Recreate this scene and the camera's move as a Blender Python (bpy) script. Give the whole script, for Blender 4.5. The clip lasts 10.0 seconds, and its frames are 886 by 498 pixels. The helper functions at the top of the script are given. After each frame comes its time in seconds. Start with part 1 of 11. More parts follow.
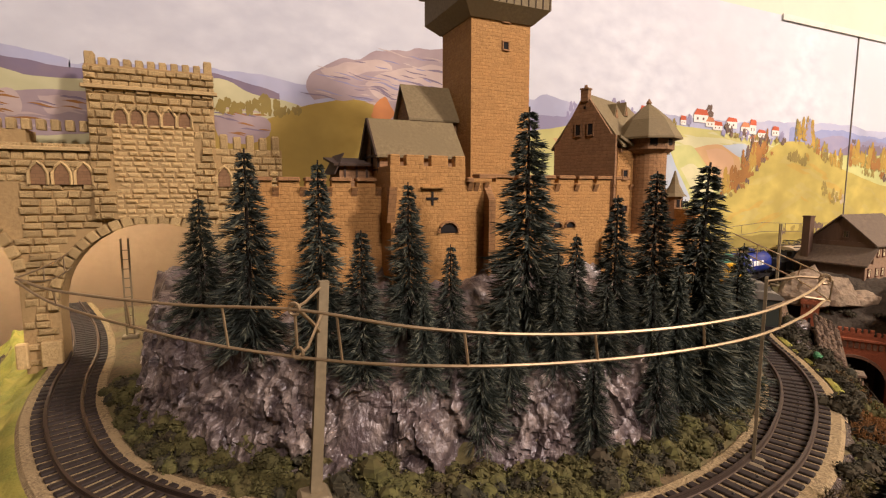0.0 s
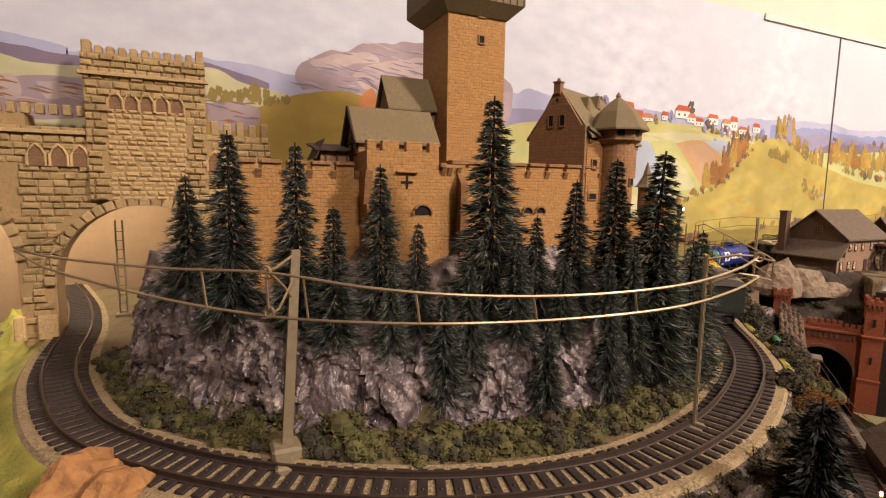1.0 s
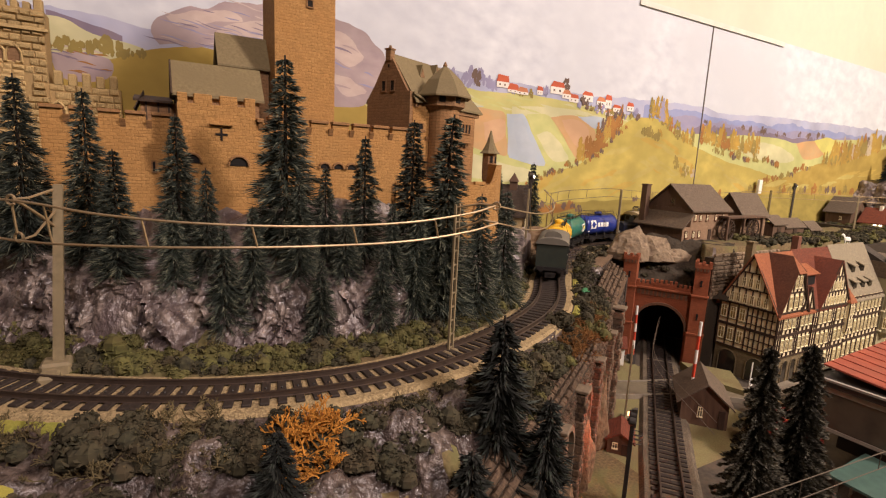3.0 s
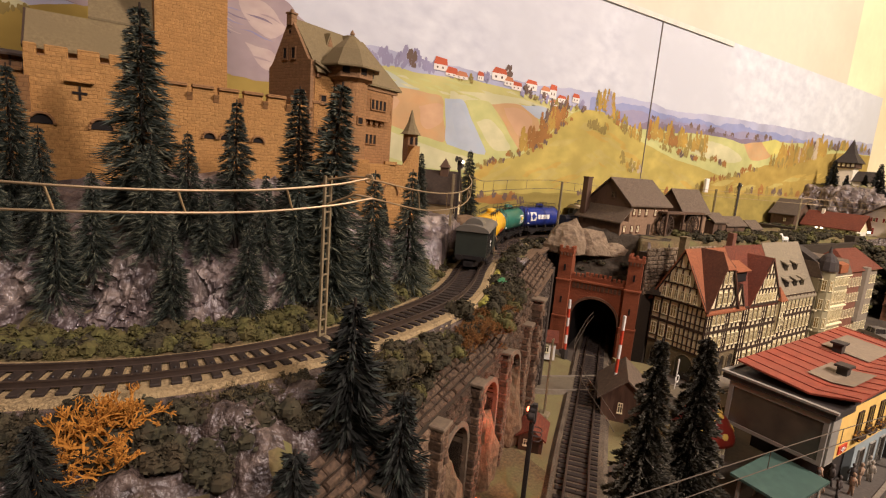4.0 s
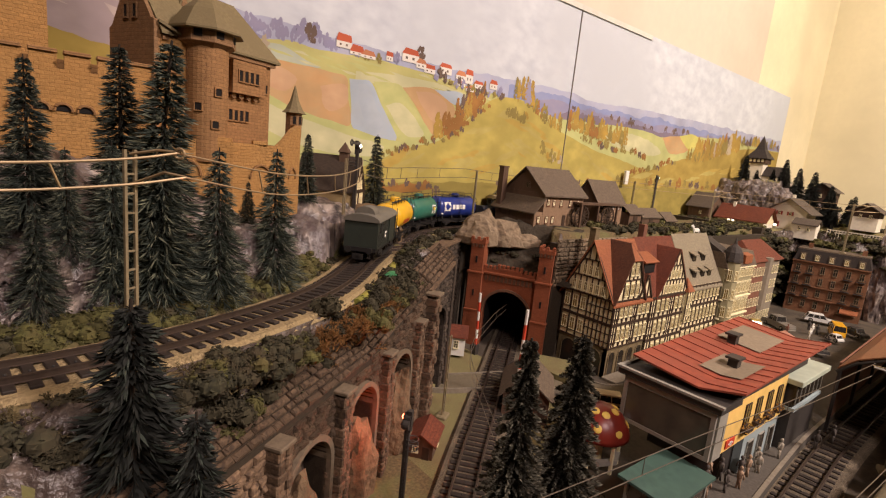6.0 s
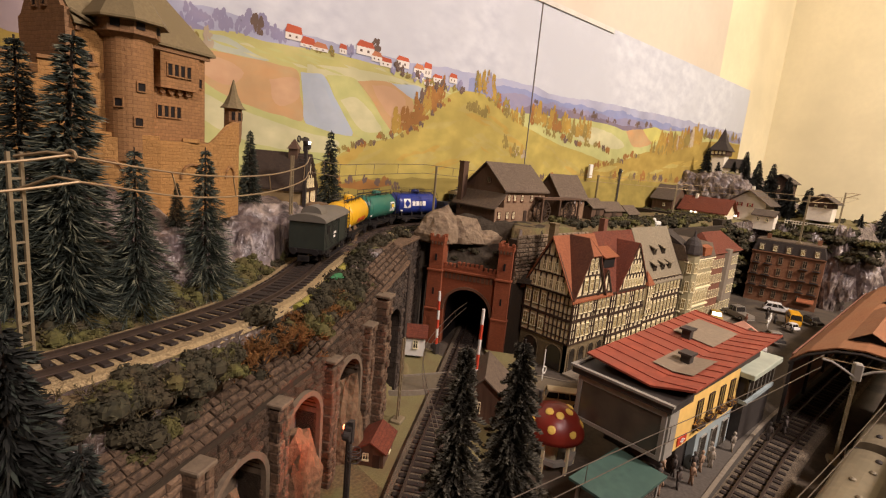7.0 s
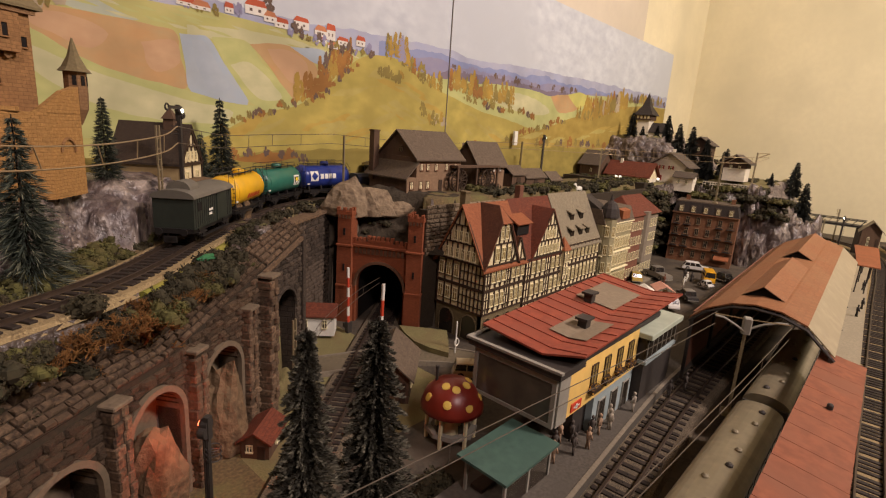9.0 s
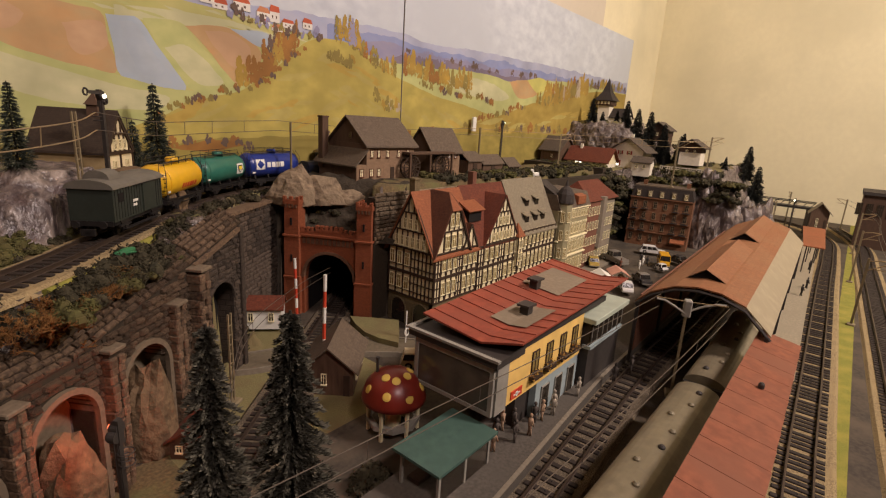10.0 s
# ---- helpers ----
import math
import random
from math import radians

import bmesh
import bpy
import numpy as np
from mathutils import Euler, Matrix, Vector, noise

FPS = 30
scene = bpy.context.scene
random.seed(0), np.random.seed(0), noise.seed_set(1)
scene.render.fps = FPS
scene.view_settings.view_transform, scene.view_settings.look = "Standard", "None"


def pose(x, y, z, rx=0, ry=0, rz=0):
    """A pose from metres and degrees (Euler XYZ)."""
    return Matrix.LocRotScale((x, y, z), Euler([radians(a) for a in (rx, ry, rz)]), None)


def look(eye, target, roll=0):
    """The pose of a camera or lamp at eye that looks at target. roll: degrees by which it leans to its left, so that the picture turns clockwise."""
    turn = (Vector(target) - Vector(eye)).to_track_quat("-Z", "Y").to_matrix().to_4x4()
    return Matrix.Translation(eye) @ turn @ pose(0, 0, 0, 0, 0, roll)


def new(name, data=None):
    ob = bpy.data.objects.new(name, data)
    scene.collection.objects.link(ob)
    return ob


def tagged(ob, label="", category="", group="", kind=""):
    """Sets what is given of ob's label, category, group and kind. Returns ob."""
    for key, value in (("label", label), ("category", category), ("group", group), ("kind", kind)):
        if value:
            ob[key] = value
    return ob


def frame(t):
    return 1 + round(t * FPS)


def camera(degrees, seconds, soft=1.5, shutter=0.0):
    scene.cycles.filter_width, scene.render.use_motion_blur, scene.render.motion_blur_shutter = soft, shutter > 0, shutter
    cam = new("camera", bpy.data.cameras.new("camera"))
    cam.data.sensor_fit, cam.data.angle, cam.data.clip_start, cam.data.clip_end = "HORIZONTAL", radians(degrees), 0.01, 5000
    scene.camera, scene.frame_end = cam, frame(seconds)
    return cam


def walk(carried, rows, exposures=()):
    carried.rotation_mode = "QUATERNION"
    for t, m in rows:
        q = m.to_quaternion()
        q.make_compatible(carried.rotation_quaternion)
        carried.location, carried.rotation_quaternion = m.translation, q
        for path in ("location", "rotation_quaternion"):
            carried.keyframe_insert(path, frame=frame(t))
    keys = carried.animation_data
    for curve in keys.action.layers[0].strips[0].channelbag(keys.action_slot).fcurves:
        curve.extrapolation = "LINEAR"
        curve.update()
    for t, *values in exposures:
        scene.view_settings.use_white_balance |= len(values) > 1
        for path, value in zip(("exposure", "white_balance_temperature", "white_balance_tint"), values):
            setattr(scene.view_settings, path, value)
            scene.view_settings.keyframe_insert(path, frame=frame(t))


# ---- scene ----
cam = camera(83.3, 10.0, 1.2)
METRES, EYE, TILT, LEAN, TURN = 0.4, 0.284, -6.5, 0.0, -24.4
ROWS = [
    (0.0, 0.0, 0.0, 0.0, 0.0, 0.0, 0.0),
    (0.5, 0.008, -0.0199, -0.0032, 0.01, -0.14, -0.19),
    (1.0, 0.0442, -0.0525, -0.0263, -0.12, -0.41, -0.76),
    (1.5, 0.0866, -0.0976, -0.0343, -0.92, -1.32, -0.36),
    (2.0, 0.1498, -0.134, -0.0477, -1.94, -2.03, -1.06),
    (2.5, 0.2285, -0.155, -0.0507, -3.45, -2.66, -1.83),
    (3.0, 0.3072, -0.1572, -0.0629, -5.36, -3.18, -2.13),
    (4.5, 0.5214, -0.0817, -0.0879, -9.71, -3.62, -4.12),
    (5.0, 0.5551, -0.0677, -0.0874, -11.35, -3.83, -3.84),
    (5.5, 0.5823, -0.0497, -0.0868, -12.98, -3.88, -4.03),
    (7.0, 0.6758, -0.0175, -0.0706, -17.33, -4.48, -3.25),
    (7.5, 0.711, -0.0122, -0.0618, -18.7, -4.91, -2.87),
    (8.0, 0.7407, -0.0084, -0.0622, -19.97, -5.49, -2.69),
    (8.5, 0.787, -0.0027, -0.0681, -21.44, -6.25, -2.05),
    (9.0, 0.824, -0.0023, -0.0764, -23.08, -7.25, -1.26),
    (9.5, 0.8652, -0.0055, -0.0799, -24.71, -7.9, -1.02),
    (10.0, 0.8992, -0.0104, -0.0778, -26.23, -8.59, -0.62),
]
EXPOSURES = [(0.0, -0.04), (2.5, -0.16), (5.0, -0.40), (7.5, -0.54), (10.0, -0.93)]
walk(cam, [(t, pose(0, 0, EYE, TILT, LEAN, TURN) @ pose(METRES * x, METRES * y, METRES * z, 90 + pitch, roll, yaw)) for t, x, y, z, yaw, pitch, roll in ROWS], EXPOSURES)

# ---- world and room light ----
world = bpy.data.worlds.new("room_dark")
world.use_nodes = True
world.node_tree.nodes["Background"].inputs[0].default_value = (0.9, 0.75, 0.55, 1)
world.node_tree.nodes["Background"].inputs[1].default_value = 0.004
scene.world = world


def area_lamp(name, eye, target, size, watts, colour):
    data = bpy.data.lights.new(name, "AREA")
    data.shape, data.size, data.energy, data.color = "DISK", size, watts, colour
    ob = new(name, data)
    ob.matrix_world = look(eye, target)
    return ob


area_lamp("ceiling_light_main", (1.15, -1.05, 1.38), (0.50, 0.30, 0.15), 0.24, 31.0, (1.0, 0.80, 0.78))
# Added fills, no fixture seen: left for the castle, second for the east wall.
area_lamp("ceiling_light_left", (0.05, -1.05, 1.38), (0.05, 0.30, 0.15), 0.26, 20.0, (1.0, 0.80, 0.76))
area_lamp("ceiling_light_second", (1.30, -1.15, 1.38), (2.45, -0.15, 0.45), 0.30, 56.0, (1.0, 0.85, 0.72))
# Unseen lamp added behind the gate arch to brighten the tan board there.
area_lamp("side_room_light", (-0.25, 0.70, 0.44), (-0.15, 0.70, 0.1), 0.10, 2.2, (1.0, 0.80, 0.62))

# ---- materials ----
def mat(name, c1, c2=None, scale=300.0, rough=0.75, bump=0.25, metal=0.0, c3=None, big=40.0, spread=0.0, depth=0.0006, spec=0.35,
        stretch=(1, 1, 1), emit=None, brick=None, lo=0.35, hi=0.68):
    m = bpy.data.materials.new(name)
    m.use_nodes = True
    nt = m.node_tree
    N, L = nt.nodes, nt.links
    b = N["Principled BSDF"]
    b.inputs["Roughness"].default_value = rough
    b.inputs["Metallic"].default_value = metal
    b.inputs["Specular IOR Level"].default_value = spec
    c2 = c2 or tuple(0.72 * v for v in c1)
    co = N.new("ShaderNodeTexCoord")
    mp = N.new("ShaderNodeMapping")
    mp.inputs["Scale"].default_value = stretch
    L.new(co.outputs["Object"], mp.inputs["Vector"])
    n1 = N.new("ShaderNodeTexNoise")
    n1.inputs["Scale"].default_value = scale
    n1.inputs["Detail"].default_value = 5
    L.new(mp.outputs[0], n1.inputs["Vector"])
    n2 = N.new("ShaderNodeTexNoise")
    n2.inputs["Scale"].default_value = big
    n2.inputs["Detail"].default_value = 4
    L.new(co.outputs["Object"], n2.inputs["Vector"])
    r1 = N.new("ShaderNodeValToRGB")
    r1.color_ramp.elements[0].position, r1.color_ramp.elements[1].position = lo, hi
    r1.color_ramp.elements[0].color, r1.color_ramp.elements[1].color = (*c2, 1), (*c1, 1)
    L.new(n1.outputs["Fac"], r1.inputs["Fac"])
    mx = N.new("ShaderNodeMix")
    mx.data_type = "RGBA"
    r2 = N.new("ShaderNodeMapRange")
    r2.inputs["From Min"].default_value, r2.inputs["From Max"].default_value = 0.42, 0.66
    L.new(n2.outputs["Fac"], r2.inputs["Value"])
    L.new(r2.outputs[0], mx.inputs["Factor"])
    L.new(r1.outputs[0], mx.inputs["A"])
    c3 = c3 or tuple(0.82 * v for v in c1)
    mx.inputs["B"].default_value = (*c3, 1)
    colour = mx.outputs["Result"]
    height = n1.outputs["Fac"]
    if brick:
        bw, bh, mortar, dark, axis = brick
        bt = N.new("ShaderNodeTexBrick")
        bt.inputs["Scale"].default_value = 1.0
        bt.inputs["Brick Width"].default_value, bt.inputs["Row Height"].default_value = bw, bh
        bt.inputs["Mortar Size"].default_value = mortar
        bt.inputs["Mortar Smooth"].default_value = 0.35
        bt.inputs["Color1"].default_value, bt.inputs["Color2"].default_value = (1, 1, 1, 1), (0.84, 0.84, 0.84, 1)
        bt.inputs["Mortar"].default_value = (dark, dark, dark, 1)
        wob = N.new("ShaderNodeTexNoise")
        wob.inputs["Scale"].default_value = 90
        L.new(co.outputs["Object"], wob.inputs["Vector"])
        vm = N.new("ShaderNodeVectorMath")
        vm.operation = "MULTIPLY_ADD"
        vm.inputs[1].default_value = (0.0026, 0.0022, 0.0022)
        L.new(wob.outputs["Color"], vm.inputs[0])
        sep = N.new("ShaderNodeSeparateXYZ")
        com = N.new("ShaderNodeCombineXYZ")
        L.new(co.outputs["Object"], sep.inputs[0])
        ad = N.new("ShaderNodeMath")
        ad.operation = "ADD"
        L.new(sep.outputs["X"], ad.inputs[0])
        L.new(sep.outputs["Y"], ad.inputs[1])
        L.new(ad.outputs[0], com.inputs["X"])
        L.new(sep.outputs["Z"], com.inputs["Y"])
        L.new(com.outputs[0], vm.inputs[2])
        L.new(vm.outputs[0], bt.inputs["Vector"])
        mu = N.new("ShaderNodeMix")
        mu.data_type, mu.blend_type = "RGBA", "MULTIPLY"
        mu.inputs["Factor"].default_value = 1
        L.new(colour, mu.inputs["A"])
        L.new(bt.outputs["Color"], mu.inputs["B"])
        colour = mu.outputs["Result"]
        sm = N.new("ShaderNodeMath")
        sm.operation = "MULTIPLY_ADD"
        sm.inputs[1].default_value = -1.6
        L.new(bt.outputs["Fac"], sm.inputs[0])
        L.new(n1.outputs["Fac"], sm.inputs[2])
        height = sm.outputs[0]
    if spread:
        oi = N.new("ShaderNodeObjectInfo")
        hs = N.new("ShaderNodeHueSaturation")
        mr = N.new("ShaderNodeMapRange")
        mr.inputs["To Min"].default_value, mr.inputs["To Max"].default_value = 1 - spread, 1 + spread
        L.new(oi.outputs["Random"], mr.inputs["Value"])
        L.new(mr.outputs[0], hs.inputs["Value"])
        L.new(colour, hs.inputs["Color"])
        colour = hs.outputs[0]
    L.new(colour, b.inputs["Base Color"])
    if bump:
        bp = N.new("ShaderNodeBump")
        bp.inputs["Strength"].default_value = bump
        bp.inputs["Distance"].default_value = depth
        L.new(height, bp.inputs["Height"])
        L.new(bp.outputs[0], b.inputs["Normal"])
    if emit:
        b.inputs["Emission Color"].default_value = (*emit[0], 1)
        b.inputs["Emission Strength"].default_value = emit[1]
    return m


M = {}
M["wall_cream"] = mat("cream_wall_paint", (0.77, 0.69, 0.46), (0.74, 0.66, 0.44), 60, 0.9, 0.05, big=3)
M["wall_pale"] = mat("pale_wall_paint", (0.62, 0.55, 0.43), (0.60, 0.53, 0.42), 60, 0.9, 0.05, big=3)
# Dark brown chosen for the unseen ceiling and walls to cut bounce light.
M["panel_wood"] = mat("bounce_cut_brown_wood", (0.20, 0.13, 0.075), (0.14, 0.09, 0.05), 40, 0.6, 0.1, big=6, stretch=(1, 1, 0.1))
M["tan_board"] = mat("tan_fibre_board", (0.56, 0.40, 0.24), (0.52, 0.37, 0.22), 120, 0.9, 0.1, big=8)
M["castle_stone"] = mat("ochre_castle_stone", (0.47, 0.26, 0.085), (0.33, 0.175, 0.055), 420, 0.85, 0.6, c3=(0.40, 0.21, 0.065), big=30,
                        brick=(0.0052, 0.0024, 0.0003, 0.84, "x"), depth=0.0011, lo=0.30, hi=0.72)
M["castle_dark"] = mat("brown_castle_plastic", (0.29, 0.165, 0.076), (0.22, 0.12, 0.054), 420, 0.8, 0.4, big=30,
                       brick=(0.0060, 0.0026, 0.0003, 0.72, "x"), depth=0.0005)
M["castle_round"] = mat("round_tower_stone", (0.34, 0.18, 0.07), (0.26, 0.135, 0.052), 420, 0.8, 0.4, big=30,
                        brick=(0.0060, 0.0026, 0.0003, 0.7, "x"), depth=0.0005)
M["castle_roof"] = mat("olive_grey_roof", (0.20, 0.155, 0.075), (0.15, 0.115, 0.055), 500, 0.75, 0.3, big=40)
M["timber"] = mat("dark_timber", (0.055, 0.032, 0.018), (0.035, 0.02, 0.012), 400, 0.75, 0.3, stretch=(1, 1, 0.2))
# Near-black fill that stands for the dark inside openings and recesses.
M["black"] = mat("dark_opening", (0.012, 0.009, 0.007), (0.008, 0.006, 0.005), 100, 0.9, 0)
M["gate_stone"] = mat("gate_sandstone", (0.60, 0.44, 0.20), (0.44, 0.31, 0.135), 500, 0.9, 0.7, c3=(0.53, 0.38, 0.165), big=60, spread=0.16, depth=0.0012)
M["gate_joint"] = mat("gate_mortar", (0.42, 0.29, 0.125), (0.31, 0.21, 0.09), 500, 0.95, 0.6)
# Near-black tone falls in the bump's hollows, the pale tone on its crests.
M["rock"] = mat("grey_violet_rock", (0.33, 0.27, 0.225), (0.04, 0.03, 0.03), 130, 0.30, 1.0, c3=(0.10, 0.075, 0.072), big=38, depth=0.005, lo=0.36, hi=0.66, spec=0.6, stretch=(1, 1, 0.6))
M["earth"] = mat("brown_earth", (0.17, 0.12, 0.055), (0.09, 0.062, 0.03), 400, 0.95, 0.6, c3=(0.13, 0.12, 0.045), big=35)
M["grass"] = mat("yellow_green_flock", (0.26, 0.25, 0.045), (0.17, 0.175, 0.03), 900, 0.95, 0.8, c3=(0.30, 0.26, 0.05), big=50)
M["street"] = mat("street_grey", (0.075, 0.060, 0.044), (0.045, 0.036, 0.027), 250, 0.9, 0.3, c3=(0.10, 0.078, 0.053), big=25)
# Same noise sets tone and bump: darkest where the surface is lowest.
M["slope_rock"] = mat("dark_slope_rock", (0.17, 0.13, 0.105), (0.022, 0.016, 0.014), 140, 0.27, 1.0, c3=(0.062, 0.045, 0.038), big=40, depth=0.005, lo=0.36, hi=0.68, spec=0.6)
M["dull_grass"] = mat("dull_green_flock", (0.23, 0.195, 0.085), (0.15, 0.135, 0.055), 700, 0.95, 0.8, c3=(0.17, 0.13, 0.06), big=35)
M["ballast"] = mat("tan_ballast", (0.42, 0.32, 0.165), (0.16, 0.115, 0.058), 750, 0.95, 1.0, c3=(0.32, 0.24, 0.12), big=60, depth=0.0012)
M["ballast_dark"] = mat("dark_ballast", (0.21, 0.165, 0.11), (0.08, 0.062, 0.042), 750, 0.95, 1.0, c3=(0.085, 0.068, 0.046), big=50, depth=0.0012)
M["rail"] = mat("brown_rail", (0.10, 0.072, 0.055), (0.07, 0.05, 0.038), 300, 0.45, 0.1, metal=0.6)
M["sleeper"] = mat("dark_sleeper", (0.035, 0.024, 0.018), (0.022, 0.016, 0.012), 300, 0.7, 0.3)
M["tie_pale"] = mat("pale_ballast_pad", (0.48, 0.38, 0.22), (0.27, 0.2, 0.11), 750, 0.95, 1.0)
M["wire"] = mat("bronze_wire", (0.40, 0.30, 0.17), (0.34, 0.25, 0.14), 300, 0.42, 0.05, metal=0.55)
M["wire_dark"] = mat("dull_wire", (0.15, 0.12, 0.09), (0.11, 0.09, 0.07), 300, 0.5, 0.05, metal=0.4)
M["needle_dusty"] = mat("dusty_needles", (0.065, 0.06, 0.042), (0.03, 0.027, 0.02), 350, 0.85, 0, spread=0.1)
M["mast"] = mat("olive_mast", (0.25, 0.20, 0.115), (0.19, 0.15, 0.085), 300, 0.6, 0.15)
M["dark_metal"] = mat("dark_metal", (0.03, 0.027, 0.024), (0.02, 0.018, 0.016), 300, 0.5, 0.1)
M["needle"] = mat("fir_needles", (0.050, 0.062, 0.045), (0.018, 0.024, 0.018), 350, 0.75, 0, c3=(0.03, 0.04, 0.03), big=60, spread=0.25)
M["needle_tip"] = mat("fir_tips", (0.17, 0.175, 0.115), (0.095, 0.105, 0.07), 350, 0.75, 0, spread=0.2)
M["needle_black"] = mat("black_green_needles", (0.022, 0.024, 0.019), (0.010, 0.011, 0.009), 350, 0.85, 0, spread=0.15)
M["needle_pale"] = mat("dusty_fir", (0.16, 0.148, 0.105), (0.10, 0.09, 0.065), 500, 0.85, 0, spread=0.1)
M["trunk"] = mat("bark", (0.03, 0.022, 0.014), (0.018, 0.013, 0.009), 300, 0.9, 0.4)
M["bush"] = mat("olive_foliage", (0.10, 0.095, 0.028), (0.045, 0.043, 0.014), 350, 0.95, 0, c3=(0.075, 0.062, 0.022), big=80, spread=0.35)
M["bush_dark"] = mat("dark_foliage", (0.055, 0.050, 0.026), (0.022, 0.021, 0.012), 350, 0.95, 0, c3=(0.05, 0.038, 0.02), big=80, spread=0.3)
M["bush_bright"] = mat("bright_foliage", (0.20, 0.195, 0.035), (0.10, 0.105, 0.02), 350, 0.95, 0, spread=0.2)
M["lichen_orange"] = mat("orange_lichen", (0.45, 0.20, 0.03), (0.30, 0.12, 0.018), 300, 0.9, 0.1, spread=0.15)
M["lichen_olive"] = mat("olive_lichen", (0.13, 0.10, 0.045), (0.075, 0.06, 0.027), 300, 0.9, 0.1, spread=0.2)
M["lichen_rust"] = mat("rust_lichen", (0.22, 0.105, 0.028), (0.13, 0.062, 0.018), 300, 0.9, 0.1, spread=0.2)


# ---- mesh helpers ----
class Geo:
    """Collects vertices and faces of one mesh."""

    def __init__(self):
        self.v, self.f, self.m = [], [], []

    def add(self, verts, faces, mi=0, mx=None):
        k = len(self.v)
        self.v += [tuple(mx @ Vector(p)) for p in verts] if mx is not None else [tuple(p) for p in verts]
        self.f += [tuple(i + k for i in q) for q in faces]
        self.m += [mi] * len(faces)
        return self

    def box(self, x0, y0, z0, x1, y1, z1, mi=0, mx=None):
        return self.add([(x0, y0, z0), (x1, y0, z0), (x1, y1, z0), (x0, y1, z0), (x0, y0, z1), (x1, y0, z1), (x1, y1, z1), (x0, y1, z1)],
                        [(3, 2, 1, 0), (4, 5, 6, 7), (0, 1, 5, 4), (1, 2, 6, 5), (2, 3, 7, 6), (3, 0, 4, 7)], mi, mx)

    def cbox(self, c, s, mi=0, mx=None):
        return self.box(c[0] - s[0] / 2, c[1] - s[1] / 2, c[2] - s[2] / 2, c[0] + s[0] / 2, c[1] + s[1] / 2, c[2] + s[2] / 2, mi, mx)

    def soft(self, x0, y0, z0, x1, y1, z1, e, mi=0, mx=None):
        """A box with its upper and side edges chamfered by e."""
        P = [(x0 + e, y0, z0), (x1 - e, y0, z0), (x1, y0 + e, z0), (x1, y1 - e, z0), (x1 - e, y1, z0), (x0 + e, y1, z0), (x0, y1 - e, z0), (x0, y0 + e, z0)]
        mid = [(p[0], p[1], z1 - e) for p in P]
        top = [(min(max(p[0], x0 + e), x1 - e), min(max(p[1], y0 + e), y1 - e), z1) for p in P]
        F = [tuple(range(7, -1, -1)), tuple(range(16, 24))]
        for i in range(8):
            j = (i + 1) % 8
            F += [(i, j, 8 + j, 8 + i), (8 + i, 8 + j, 16 + j, 16 + i)]
        return self.add(P + mid + top, F, mi, mx)

    def prism(self, poly, a, b, axis="z", mi=0, mx=None):
        """A polygon pushed along an axis from a to b."""
        put = {"z": lambda p, h: (p[0], p[1], h), "y": lambda p, h: (p[0], h, p[1]), "x": lambda p, h: (h, p[0], p[1])}[axis]
        n = len(poly)
        V = [put(p, a) for p in poly] + [put(p, b) for p in poly]
        F = [tuple(range(n - 1, -1, -1)), tuple(range(n, 2 * n))] + [(i, (i + 1) % n, n + (i + 1) % n, n + i) for i in range(n)]
        return self.add(V, F, mi, mx)

    def lathe(self, prof, n=16, c=(0, 0, 0), mi=0, mx=None, cap=True):
        V = [(c[0] + r * math.cos(2 * math.pi * i / n), c[1] + r * math.sin(2 * math.pi * i / n), c[2] + z) for r, z in prof for i in range(n)]
        F = [(k * n + i, k * n + (i + 1) % n, (k + 1) * n + (i + 1) % n, (k + 1) * n + i) for k in range(len(prof) - 1) for i in range(n)]
        if cap:
            F += [tuple(range(n - 1, -1, -1)), tuple(range((len(prof) - 1) * n, len(prof) * n))]
        return self.add(V, F, mi, mx)

    def tube(self, pts, r, n=6, mi=0, mx=None, r2=None):
        pts = [Vector(p) for p in pts]
        V = []
        for i, p in enumerate(pts):
            d = (pts[min(i + 1, len(pts) - 1)] - pts[max(i - 1, 0)]).normalized()
            a = d.cross(Vector((0, 0, 1)) if abs(d.z) < 0.9 else Vector((1, 0, 0))).normalized()
            b = d.cross(a)
            q = r if r2 is None else r + (r2 - r) * i / (len(pts) - 1)
            V += [tuple(p + q * (a * math.cos(2 * math.pi * k / n) + b * math.sin(2 * math.pi * k / n))) for k in range(n)]
        F = [(i * n + k, i * n + (k + 1) % n, (i + 1) * n + (k + 1) % n, (i + 1) * n + k) for i in range(len(pts) - 1) for k in range(n)]
        F += [tuple(range(n - 1, -1, -1)), tuple(range((len(pts) - 1) * n, len(pts) * n))]
        return self.add(V, F, mi, mx)

    def beam(self, a, b, w, h=None, mi=0, mx=None):
        """A square bar from a to b."""
        a, b = Vector(a), Vector(b)
        d = (b - a).normalized()
        s = d.cross(Vector((0, 0, 1)) if abs(d.z) < 0.95 else Vector((0, 1, 0))).normalized() * w / 2
        u = s.normalized().cross(d) * (h or w) / 2
        V = [a - s - u, a + s - u, a + s + u, a - s + u, b - s - u, b + s - u, b + s + u, b - s + u]
        return self.add(V, [(3, 2, 1, 0), (4, 5, 6, 7), (0, 1, 5, 4), (1, 2, 6, 5), (2, 3, 7, 6), (3, 0, 4, 7)], mi, mx)

